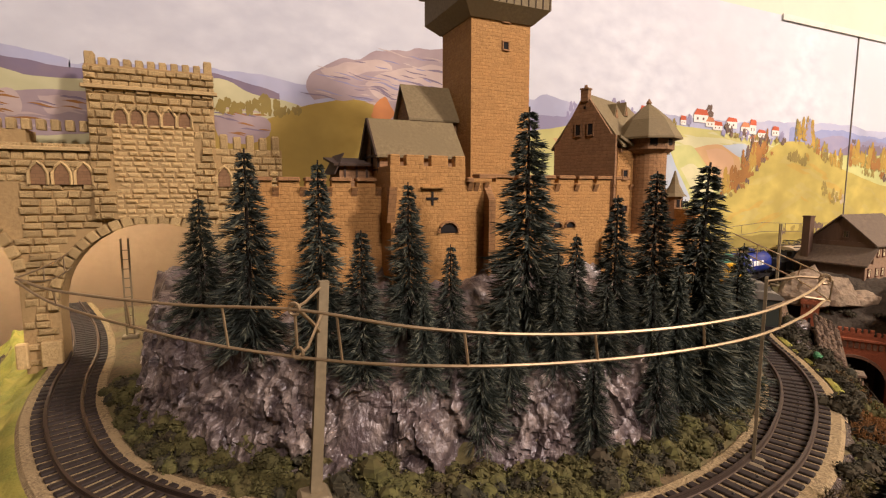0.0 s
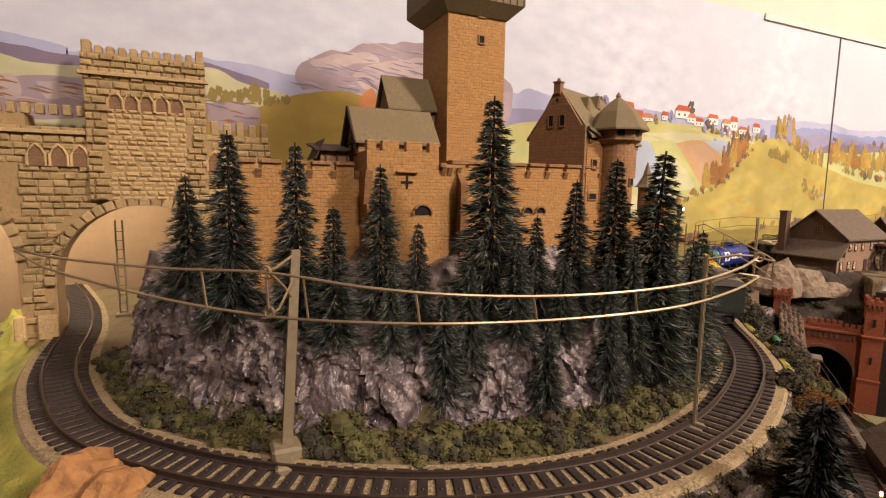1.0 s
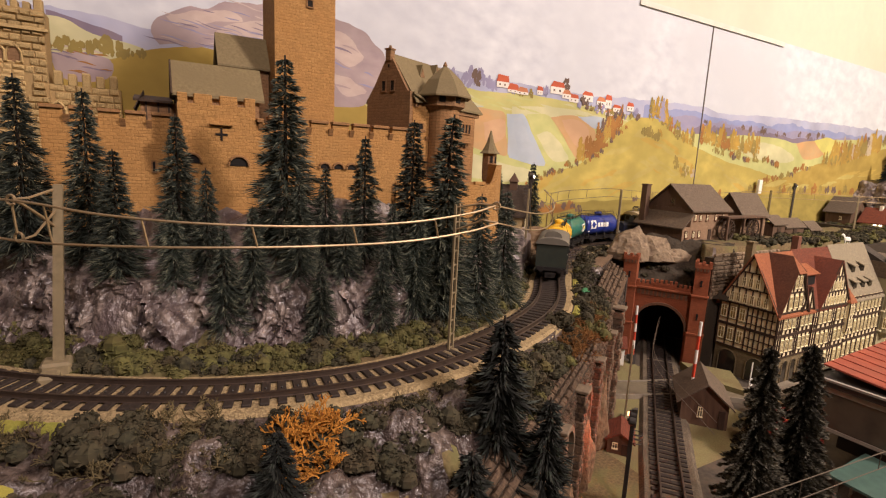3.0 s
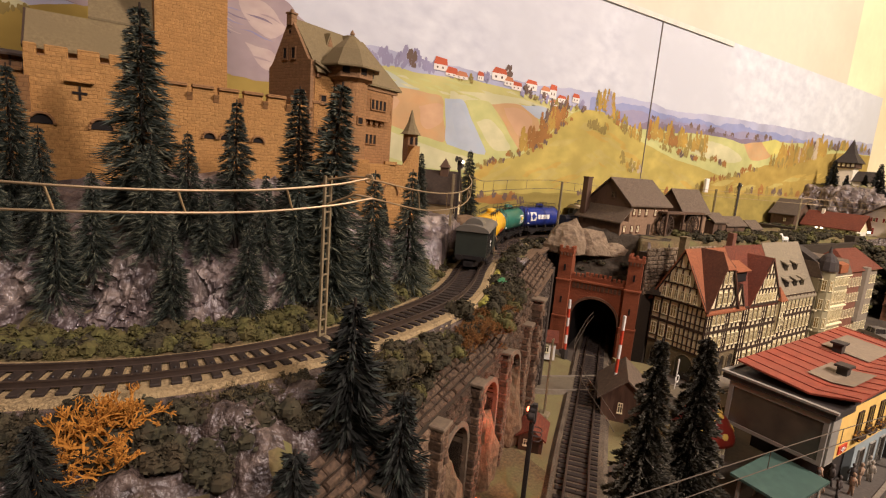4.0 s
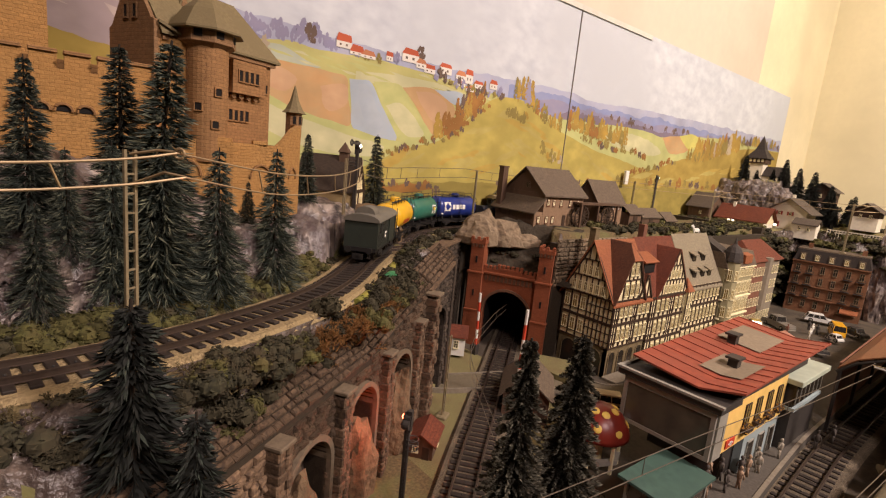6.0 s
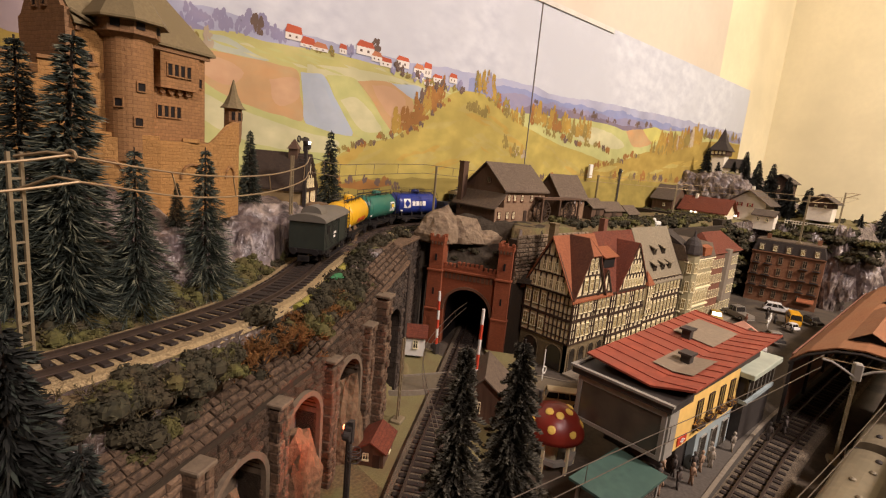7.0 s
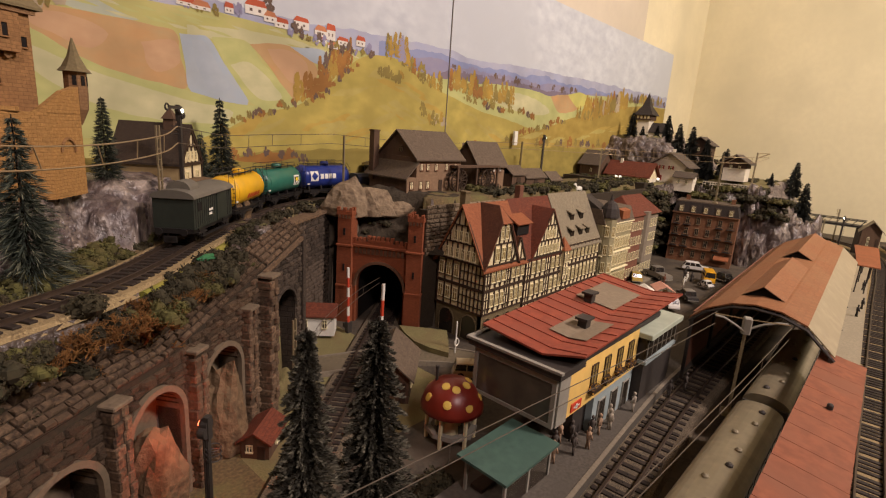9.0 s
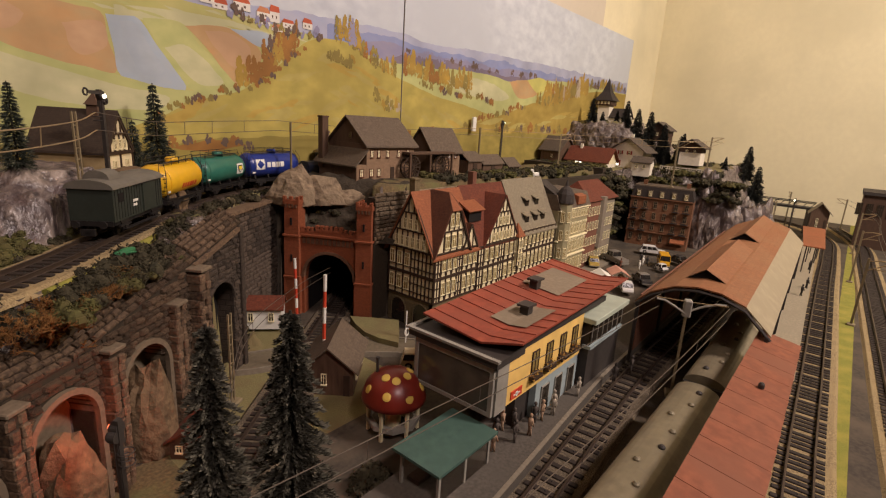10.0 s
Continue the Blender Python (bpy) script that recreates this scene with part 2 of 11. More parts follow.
    def gable(self, x0, y0, x1, y1, z0, z1, t=0.0012, along="x", over=0.003, mi=0, mx=None, lift=None):
        """Two roof slabs that meet in a ridge along x or y."""
        if along == "x":
            ym = (y0 + y1) / 2
            s = (z1 - z0) / (ym - y0)
            for ya, sg in ((y0, 1), (y1, -1)):
                ye = ya - sg * over
                ze = z0 - over * s
                self.prism([(ye, ze), (ym, z1), (ym, z1 + t * 1.3), (ye, ze + t * 1.3)][::sg], x0 - over, x1 + over, "x", mi, mx)
        else:
            xm = (x0 + x1) / 2
            s = (z1 - z0) / (xm - x0)
            for xa, sg in ((x0, 1), (x1, -1)):
                xe = xa - sg * over
                ze = z0 - over * s
                self.prism([(xe, ze), (xm, z1), (xm, z1 + t * 1.3), (xe, ze + t * 1.3)][::-sg], y0 - over, y1 + over, "y", mi, mx)
        return self

    def mesh(self, name, mats):
        me = bpy.data.meshes.new(name)
        me.from_pydata(self.v, [], self.f)
        for m in mats if isinstance(mats, (list, tuple)) else [mats]:
            me.materials.append(M[m] if isinstance(m, str) else m)
        if any(self.m):
            me.polygons.foreach_set("material_index", self.m)
        me.validate()
        me.update()
        return me


def smooth(me):
    me.polygons.foreach_set("use_smooth", [True] * len(me.polygons))
    return me


def part(name, geo, mats, parent=None, label="", m=None, soft=False):
    """One mesh object under a thing or a part."""
    me = geo if isinstance(geo, bpy.types.Mesh) else geo.mesh(name, mats)
    if soft:
        smooth(me)
    ob = new(name, me)
    if parent is not None:
        ob.parent = parent
    if m is not None:
        ob.matrix_basis = m
    if label:
        ob["label"] = label
    return ob


def thing(name, label, category, m=None, group="", kind=""):
    ob = new(name)
    ob.empty_display_size = 0.01
    if m is not None:
        ob.matrix_basis = m
    return tagged(ob, label, category, group, kind)


def solid(name, geo, mats, label, category="", kind="", m=None, group="", soft=False):
    return tagged(part(name, geo, mats, None, "", m, soft), label, category, group, kind)


def spline(pts, step=0.004):
    """A smooth line through points, with even steps."""
    P = [Vector((*p, 0)) if len(p) == 2 else Vector(p) for p in pts]
    P = [2 * P[0] - P[1]] + P + [2 * P[-1] - P[-2]]
    out = []
    for i in range(1, len(P) - 2):
        a, b, c, d = P[i - 1:i + 3]
        for k in range(24):
            t = k / 24
            out.append(0.5 * (2 * b + (c - a) * t + (2 * a - 5 * b + 4 * c - d) * t * t + (3 * b - a - 3 * c + d) * t ** 3))
    out.append(P[-2])
    L = [0]
    for a, b in zip(out, out[1:]):
        L.append(L[-1] + (b - a).length)
    n = max(2, round(L[-1] / step))
    res, j = [], 0
    for k in range(n + 1):
        s = L[-1] * k / n
        while j < len(L) - 2 and L[j + 1] < s:
            j += 1
        res.append(out[j].lerp(out[j + 1], (s - L[j]) / max(1e-9, L[j + 1] - L[j])))
    return res


def sweep(geo, line, prof, mi=0):
    """A cross-section (offset to the line's right, height) along a level line."""
    n = len(prof)
    V = []
    for i, p in enumerate(line):
        d = line[min(i + 1, len(line) - 1)] - line[max(i - 1, 0)]
        d.z = 0
        d.normalize()
        r = Vector((d.y, -d.x, 0))
        V += [tuple(p + r * o + Vector((0, 0, h))) for o, h in prof]
    F = [(i * n + k, (i + 1) * n + k, (i + 1) * n + (k + 1) % n, i * n + (k + 1) % n) for i in range(len(line) - 1) for k in range(n)]
    F += [tuple(range(n)), tuple(range(len(line) * n - 1, (len(line) - 1) * n - 1, -1))]
    return geo.add(V, F, mi)

# ---- room ----
WALL_Y = 0.511


def room():
    g = Geo().box(-2.6, -3.2, -0.93, 2.5, 0.95, -0.90)
    solid("floor", g, mat("room_floor", (0.16, 0.10, 0.06), (0.12, 0.075, 0.045), 30, 0.6, 0.1), "dark wooden floor of the hobby room", "floor", "structure")
    # Unseen ceiling, kept brown so it throws less light back.
    g = Geo().box(-2.6, -3.2, 1.50, 2.5, 0.95, 1.54)
    solid("ceiling", g, "panel_wood", "unseen room ceiling, dark brown to cut bounce light", "ceiling", "structure")
    g = Geo().box(0.075, 0.53, -0.9, 2.45, 0.60, 1.5).box(-2.55, 0.53, 0.40, 0.075, 0.60, 1.5)
    solid("wall_north", g, "wall_cream", "cream painted wall behind the model railway", "wall", "structure")
    # Thin paler sheet; its right edge stands in for the wall's corner.
    solid("wallpaper_sheet", Geo().box(-2.5, 0.526, 0.3, 1.885, 0.5297, 1.5), "wall_pale", "thin pale sheet above the backdrop, its edge standing in for a wall corner", "wall covering", "structure")
    solid("wall_niche", Geo().box(-2.55, 0.80, -0.9, 0.075, 0.84, 0.46), "tan_board", "tan board behind the tunnel gate", "wall", "structure")
    solid("wall_east", Geo().box(2.45, -3.2, -0.9, 2.5, 0.6, 1.5), "wall_cream", "cream painted side wall", "wall", "structure")
    # Unseen walls close the room; their dark brown holds the bounce down.
    solid("wall_west", Geo().box(-2.6, -3.2, -0.9, -2.55, 0.84, 1.5), "panel_wood", "unseen side wall, dark brown to cut bounce light", "wall", "structure")
    solid("wall_south", Geo().box(-2.55, -3.2, -0.9, 2.45, -3.15, 1.5), "panel_wood", "unseen back wall, dark brown to cut bounce light", "wall", "structure")


room()

# ---- ground ----
TRACK_Z = 0.146
UP = spline([(-0.17, 0.74), (-0.128, 0.60), (-0.108, 0.50), (-0.101, 0.42), (-0.089, 0.355), (-0.06, 0.277), (-0.015, 0.222), (0.04, 0.18), (0.11, 0.148),
             (0.18, 0.137), (0.25, 0.148), (0.31, 0.172), (0.365, 0.204), (0.41, 0.244), (0.455, 0.294), (0.51, 0.35), (0.57, 0.408),
             (0.63, 0.452), (0.70, 0.480), (0.80, 0.488), (1.0, 0.488), (1.4, 0.486)], 0.004)
LOW = spline([(0.32, 0.014), (0.38, 0.062), (0.4445, 0.114), (0.495, 0.156), (0.567, 0.2136), (0.62, 0.2565), (0.674, 0.300), (0.72, 0.337), (0.80, 0.40)], 0.004)
UPA = np.array([p[:2] for p in UP])
DIR = Vector((0.8347, 0.5507))       # the arcade wall's direction
WALL_P = Vector((0.414, 0.185))


def wall_us(x, y):
    dx, dy = x - WALL_P.x, y - WALL_P.y
    return dx * DIR.x + dy * DIR.y, -dx * DIR.y + dy * DIR.x


def wall_at(u, s=0.0):
    return Vector((WALL_P.x + u * DIR.x - s * DIR.y, WALL_P.y + u * DIR.y + s * DIR.x))


def wall_top(u):
    return 0.104 + 0.04 * np.clip((u + 0.02) / 0.18, 0, 1)


def step(a, b, x):
    t = np.clip((x - a) / (b - a), 0, 1)
    return t * t * (3 - 2 * t)


def track_gap(x, y):
    """Distance from the upper line; the sign tells its side (inside of the castle bend: plus)."""
    best, side = np.full(x.shape, 9.0), np.zeros(x.shape)
    for i in range(0, len(UPA) - 1, 2):
        a, b = UPA[i], UPA[min(i + 2, len(UPA) - 1)]
        d = b - a
        t = np.clip(((x - a[0]) * d[0] + (y - a[1]) * d[1]) / (d @ d), 0, 1)
        ex, ey = x - a[0] - t * d[0], y - a[1] - t * d[1]
        q = np.hypot(ex, ey)
        k = q < best
        best = np.where(k, q, best)
        side = np.where(k, np.sign(d[0] * ey - d[1] * ex), side)
    return best, side


def ground_height(x, y):
    u, s = wall_us(x, y)
    gap, side = track_gap(x, y)
    z = np.zeros_like(x)
    # the slope below the upper line, held by the arcade wall
    slope = TRACK_Z - 0.002 - np.clip((gap - 0.026) * 0.8, 0, 0.2)
    upper = np.maximum(slope, wall_top(u) - 0.004 + np.clip(s, 0, 0.03) * 0.25)
    upper = np.where(x < -0.02, np.maximum(upper, 0.128 - np.clip((gap - 0.055) * 2.5, 0, 0.03)), upper)
    upper = np.where(side > 0, TRACK_Z - 0.001, upper)
    # castle rock
    r = np.hypot(x - 0.2, (y - 0.442))
    ang = np.arctan2(y - 0.442, x - 0.2)
    rb = 0.259 + 0.006 * step(0.13, -0.02, x) - 0.016 * step(0.19, 0.27, x) + 0.006 * np.sin(ang * 5 + 1) + 0.004 * np.sin(ang * 11)
    hill = TRACK_Z + (0.041 + 0.024 * step(0.06, -0.03, x)) * step(0, 0.022, rb - r) + 0.012 * step(0.02, 0.06, rb - r) + 0.036 * step(0.045, 0.12, rb - r)
    # lower rock that carries the signal house
    r2 = np.hypot((x - 0.43) / 1.0, (y - 0.40) / 1.1)
    hill2 = TRACK_Z + 0.036 * step(0.102, 0.075, r2) + 0.012 * step(0.07, 0.04, r2)
    hill = np.maximum(hill, np.where(gap > 0.03, hill2, 0))
    upper = np.where((side > 0) & (gap > 0.026), np.maximum(upper, hill), upper)
    # plateau behind the portal and the houses
    edge = np.where(x < 0.70, 9, np.where(x < 0.76, 0.30, np.where(x < 1.42, 0.288, 9)))
    back = TRACK_Z + 0.022 * step(0.70, 0.76, x) * step(0.02, 0.06, gap)
    plateau = step(edge - 0.01, edge + 0.012, y) * back
    face = 0.018 + 0.034 * ((u > 0.172) & (u < 0.345))
    z = np.where(s > face, upper, z)
    z = np.where((x > 0.66) & (s <= 0.018) & (y > 0.20), np.maximum(z, plateau), z)
    z = np.where((x > 0.69) & (s > face), np.maximum(np.where(gap < 0.03, TRACK_Z - 0.001, back), 0), z)
    # the village hill at the far end
    hx = 1.585 - 0.13 * step(0.25, 0.30, y) + 0.008 * np.sin(y * 70)
    inside = step(0, 0.02, x - hx) * np.clip((y - 0.006 * np.sin(x * 60)) / 0.085, 0, 1) ** 0.8 * step(2.0, 1.93, x)
    vil = inside * (0.164 + 0.018 * step(1.6, 1.72, x) + 0.05 * step(0.24, 0.30, y) * step(1.68, 1.76, x) + 0.045 * step(0.345, 0.375, y) * step(1.67, 1.73, x))
    z = np.maximum(z, vil)
    # the cutting in which the lower line runs on behind the portal
    low = np.full(x.shape, 9.0)
    for p in LOW[::4]:
        low = np.minimum(low, np.hypot(x - p.x, y - p.y))
    return np.where((low < 0.042) & (x > 0.655), 0.0, z)


def ground():
    xs = np.concatenate([np.arange(-0.42, 0.80, 0.0034), np.arange(0.80, 2.45, 0.0075)])
    ys = np.concatenate([np.arange(-0.80, -0.05, 0.02), np.arange(-0.05, 0.70, 0.0036)])
    X, Y = np.meshgrid(xs, ys, indexing="ij")
    Z = ground_height(X, Y)
    gap, side = track_gap(X, Y)
    u, s = wall_us(X, Y)
    gx, gy = np.gradient(Z, xs, ys)
    steep = np.hypot(gx, gy)
    rocky = np.clip(steep * 1.2, 0, 1) * (gap > 0.034) + 0.35 * (Z > 0.155) + 1.0 * ((s > 0.004) & (side < 0) & (gap > 0.036) & (X > 0.04) & (X < 0.6))
    rocky = np.clip(rocky, 0, 1) * ((X < 0.66) | (Z > 0.02)) * (gap > 0.03)
    rocky = np.where((X > 0.72) & (X < 1.42), rocky * 0.15, rocky)
    V = []
    for i in range(len(xs)):
        for j in range(len(ys)):
            x, y, z, k = X[i, j], Y[i, j], Z[i, j], rocky[i, j]
            if k > 0.02:
                p = Vector((x, y, z))
                a = noise.hetero_terrain(p * 38, 0.9, 2.1, 5, 0.6) * 0.007 - 0.005
                q = noise.noise_vector(p * 90) * 0.0032 + noise.noise_vector(p * 260) * 0.0012
                x, y, z = x + k * q.x, y + k * q.y, z + k * (q.z * 1.2 + a)
            V.append((x, y, z))
    n = len(ys)
    i, j = np.meshgrid(np.arange(len(xs) - 1), np.arange(n - 1), indexing="ij")
    a = (i * n + j).ravel()
    F = np.stack([a, a + n, a + n + 1, a + 1], 1)
    me = bpy.data.meshes.new("ground")
    me.from_pydata(V, [], F.tolist())
    for m in ("rock", "earth", "grass", "street", "slope_rock", "dull_grass"):
        me.materials.append(M[m])
    st, zz, gg, sd = (q[:-1, :-1].ravel() for q in (steep, Z, gap, side))
    xx, yy, ss = X[:-1, :-1].ravel(), Y[:-1, :-1].ravel(), s[:-1, :-1].ravel()
    wob = np.array([noise.noise((px * 60, py * 60, 0)) for px, py in zip(xx, yy)])
    idx = np.ones(len(a), int)
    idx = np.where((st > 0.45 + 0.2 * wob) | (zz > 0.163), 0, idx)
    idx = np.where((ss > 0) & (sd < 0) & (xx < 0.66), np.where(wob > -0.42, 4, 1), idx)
    idx = np.where((xx < 0.02 + 0.03 * wob) & (sd < 0) & (gg < 0.075 + 0.03 * wob), 2, idx)
    idx = np.where((sd < 0) & (gg > 0.022) & (gg < 0.0295 + 0.004 * wob) & (ss > 0.021) & (st < 1.2) & (xx < 0.05), 2, idx)
    idx = np.where((zz < 0.02) & (xx > 0.45), 3, idx)
    idx = np.where((zz < 0.02) & (xx > 0.45) & (yy > 0.13) & (xx < 0.66), 5, idx)
    idx = np.where((yy < -0.183 + 0.003 * wob) & (yy > -0.215), 2, idx)
    idx = np.where((xx > 1.42) & (zz > 0.02), np.where(st > 0.7 + 0.3 * wob, np.where(xx < 1.6, 4, 0), 5), idx)
    idx = np.where((xx > 0.72) & (zz > 0.1) & (xx < 1.42), 1, idx)
    me.polygons.foreach_set("material_index", idx.astype(np.int32))
    me.update()
    smooth(me)
    ob = new("ground", me)
    tagged(ob, "model landscape of grey rock, brown earth, yellow-green flock and street", "ground", "", "structure")


ground()


def castle_rock():
    """The craggy face of the castle rock, inside the bend."""
    na, nt = 640, 54
    V = []
    for i in range(na):
        a = math.radians(-172 + 168 * i / (na - 1))
        ca, sa = math.cos(a), math.sin(a)
        x = 0.2 + 0.26 * ca
        rb = float(0.259 + 0.006 * step(0.13, -0.02, x) - 0.016 * step(0.19, 0.27, x) + 0.006 * math.sin(a * 5 + 1) + 0.004 * math.sin(a * 11))
        hh = float(0.043 + 0.024 * step(0.06, -0.03, x))
        for k in range(nt):
            t = k / (nt - 1)
            if t < 0.72:
                q = t / 0.72
                r, z = rb + 0.005 - 0.017 * q ** 1.3, TRACK_Z - 0.004 + (hh + 0.004) * q
            else:
                q = (t - 0.72) / 0.28
                r, z = rb - 0.012 - 0.045 * q, TRACK_Z + hh + 0.006 * q - 0.012 * q * q
            p = Vector((0.2 + r * ca, 0.442 + r * sa, z))
            b = Vector((p.x * 60, p.y * 60, p.z * 42)) + noise.noise_vector(p * 45) * 0.9
            n = noise.fractal(p * 30, 0.9, 2.1, 4) * 0.0055 + noise.cell(b) * 0.0030 + noise.cell(b * 2.3) * 0.0016 - 0.003
            f = noise.noise_vector(p * 110) * 0.0016 + noise.noise_vector(p * 330) * 0.0008
            w = min(1.0, 0.35 + t * 3)
            V.append((p.x + ca * n * w + f.x, p.y + sa * n * w + f.y, p.z + f.z + 0.3 * n * t))
    F = [(i * nt + k, (i + 1) * nt + k, (i + 1) * nt + k + 1, i * nt + k + 1) for i in range(na - 1) for k in range(nt - 1)]
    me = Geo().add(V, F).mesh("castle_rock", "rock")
    ob = new("castle_rock", me)
    tagged(ob, "craggy grey-violet rock face below the castle", "rock")


castle_rock()
solid("table_frame", Geo().box(-0.40, -0.78, -0.06, 2.44, 0.70, -0.012), "tan_board", "wooden board that carries the model railway", "table", "structure")


# ---- tracks ----
def track(name, line, z, label, spacing=0.0158, gauge=0.0185, bed=0.0215, single=True, dark=False):
    line = [Vector((p.x, p.y, z)) for p in line]
    t = thing(name, label, "railway track", kind="structure")
    g = sweep(Geo(), line, [(-bed - 0.004, -0.004), (-bed, 0.0), (bed, 0.0), (bed + 0.004, -0.004)])
    part("ballast_bed", g, "ballast_dark" if dark else "ballast", t, "dark gravel ballast bed" if dark else "tan gravel ballast bed")
    for sgn in (-1, 1):
        o = sgn * gauge / 2
        g = sweep(Geo(), line, [(o - 0.0012, 0.0012), (o - 0.0006, 0.0016), (o - 0.0005, 0.0032), (o - 0.0007, 0.0036), (o - 0.0007, 0.0042),
                                (o + 0.0007, 0.0042), (o + 0.0007, 0.0036), (o + 0.0005, 0.0032), (o + 0.0006, 0.0016), (o + 0.0012, 0.0012)])
        part("rail", g, "rail", t)
    sl = Geo().soft(-0.0165, -0.0023, 0, 0.0165, 0.0023, 0.0013, 0.0004).mesh("sleeper", "sleeper")
    stud = Geo().lathe([(0.0007, 0.0), (0.0007, 0.0016), (0.0004, 0.002)], 6).mesh("stud", "dark_metal")
    L, k, joined = 0.0, 0, Geo()
    for a, b in zip(line, line[1:]):
        L += (b - a).length
        if L >= k * spacing:
            d = b - a
            m = Matrix.Translation(a) @ pose(0, 0, 0, 0, 0, math.degrees(math.atan2(d.y, d.x)) - 90 + random.uniform(-1, 1))
            if single:
                part("sleeper", sl, None, t, m=m)
                part("contact_stud", stud, None, t, m=m)
            else:
                joined.soft(-0.0165, -0.0023, 0, 0.0165, 0.0023, 0.0013, 0.0004, mx=m)
            k += 1
    if not single:
        tagged(part("sleeper_row", joined, "sleeper", t), kind="stuff")
    return t


track("railway_track", UP, TRACK_Z, "brown railed model track with dark sleepers on tan ballast", 0.0079)
track("railway_track", LOW, 0.004, "single model track leading into the tunnel portal", 0.0082, dark=True)
vg = Geo()
sweep(vg, [Vector((p.x, p.y, TRACK_Z)) for p in UP if 0.375 < p.x < 0.68], [(0.0240, -0.006), (0.0248, -0.0012), (0.0275, -0.0006), (0.0305, -0.0018), (0.034, -0.010)])
solid("verge", vg, "grass", "narrow yellow-green grass verge beside the ballast", "verge", "structure")
S1 = spline([(0.30, -0.058), (0.45, -0.045), (0.63, -0.031), (0.73, -0.0235), (0.826, -0.0185), (0.975, -0.0185), (1.2, -0.021), (1.41, -0.024), (1.8, -0.02), (2.1, 0.02), (2.3, 0.1)])
S2 = spline([(0.30, -0.090), (0.60, -0.089), (0.90, -0.092), (1.2, -0.086), (1.41, -0.078), (1.8, -0.065), (2.1, -0.02), (2.3, 0.08)])
S3 = spline([(0.2, -0.205), (0.45, -0.189), (0.74, -0.171), (1.02, -0.1634), (1.44, -0.153), (1.74, -0.147), (2.0, -0.132), (2.2, -0.06), (2.33, 0.1)])
S4 = spline([(0.3, -0.27), (0.8, -0.245), (1.2, -0.232), (1.7, -0.217), (2.0, -0.205), (2.3, -0.14)])
track("railway_track", S1, 0.003, "platform track beside the yellow station", 0.0112, dark=True)
track("railway_track", S2, 0.003, "platform track under the silver coaches", 0.0075, single=False, dark=True)
track("railway_track", S3, 0.003, "through track beside the grass strip", 0.0090)
track("railway_track", S4, 0.003, "yard track at the layout edge", 0.0075, single=False)

# ---- painted backdrop ----
DYE = 0.84
for key, a, b in (("sky", (0.67, 0.70, 0.72), (0.56, 0.59, 0.64)), ("cloud", (0.72, 0.72, 0.74), (0.80, 0.79, 0.77)), ("far_blue", (0.40, 0.43, 0.58), (0.50, 0.50, 0.60)), ("ridge_violet", (0.27, 0.26, 0.40), (0.36, 0.33, 0.43)),
                  ("deep_blue", (0.25, 0.29, 0.50), (0.33, 0.36, 0.54)), ("hill_pale", (0.66, 0.62, 0.36), (0.56, 0.55, 0.30)), ("hill_green", (0.52, 0.51, 0.17), (0.60, 0.54, 0.22)), ("hill_ochre", (0.47, 0.34, 0.08), (0.38, 0.27, 0.06)),
                  ("hill_yellow", (0.56, 0.44, 0.11), (0.43, 0.36, 0.09)), ("field_orange", (0.62, 0.35, 0.15), (0.56, 0.40, 0.20)), ("field_blue", (0.42, 0.50, 0.58), (0.50, 0.54, 0.56)),
                  ("field_lime", (0.58, 0.57, 0.23), (0.50, 0.52, 0.20)), ("cliff", (0.47, 0.38, 0.36), (0.36, 0.28, 0.29)), ("cliff_light", (0.62, 0.51, 0.44), (0.50, 0.39, 0.35)),
                  ("tree_rust", (0.42, 0.20, 0.05), (0.30, 0.14, 0.04)), ("tree_gold", (0.52, 0.33, 0.06), (0.36, 0.24, 0.06)), ("tree_dark", (0.14, 0.10, 0.09), (0.20, 0.13, 0.08)),
                  ("roof_red", (0.60, 0.13, 0.06), (0.5, 0.11, 0.05)), ("roof_orange", (0.62, 0.26, 0.12), (0.52, 0.20, 0.10)), ("tree_olive", (0.36, 0.28, 0.07), (0.24, 0.18, 0.06)), ("tree_pale", (0.55, 0.46, 0.30), (0.45, 0.36, 0.26)), ("wood_violet", (0.20, 0.17, 0.25), (0.27, 0.21, 0.24)), ("field_sage", (0.52, 0.55, 0.40), (0.47, 0.50, 0.40)), ("sage_blue", (0.48, 0.53, 0.56), (0.44, 0.50, 0.57)), ("field_rose", (0.64, 0.42, 0.24), (0.60, 0.36, 0.20)), ("shrub_red", (0.62, 0.26, 0.08), (0.50, 0.20, 0.08)), ("bright_lime", (0.66, 0.60, 0.16), (0.58, 0.55, 0.16)), ("hill_wash", (0.53, 0.44, 0.14), (0.46, 0.37, 0.10)), ("hill_gold", (0.58, 0.42, 0.10), (0.48, 0.33, 0.07)), ("house_white", (0.82, 0.78, 0.70), (0.76, 0.71, 0.62)), ("olive_low", (0.40, 0.31, 0.075), (0.30, 0.24, 0.06))):
    deep = 0.80 if key not in ("sky", "house_white") else 0.95
    M["p_" + key] = mat("paint_" + key, tuple(min(0.80, DYE * 1.08 * v) for v in a), tuple(DYE * v for v in b), 34, 0.85, 0.06, c3=tuple((p + q) / 2 * deep * DYE for p, q in zip(a, b)), big=13 if key != "sky" else 5, stretch=(1, 1, 1.7), lo=0.30, hi=0.72)

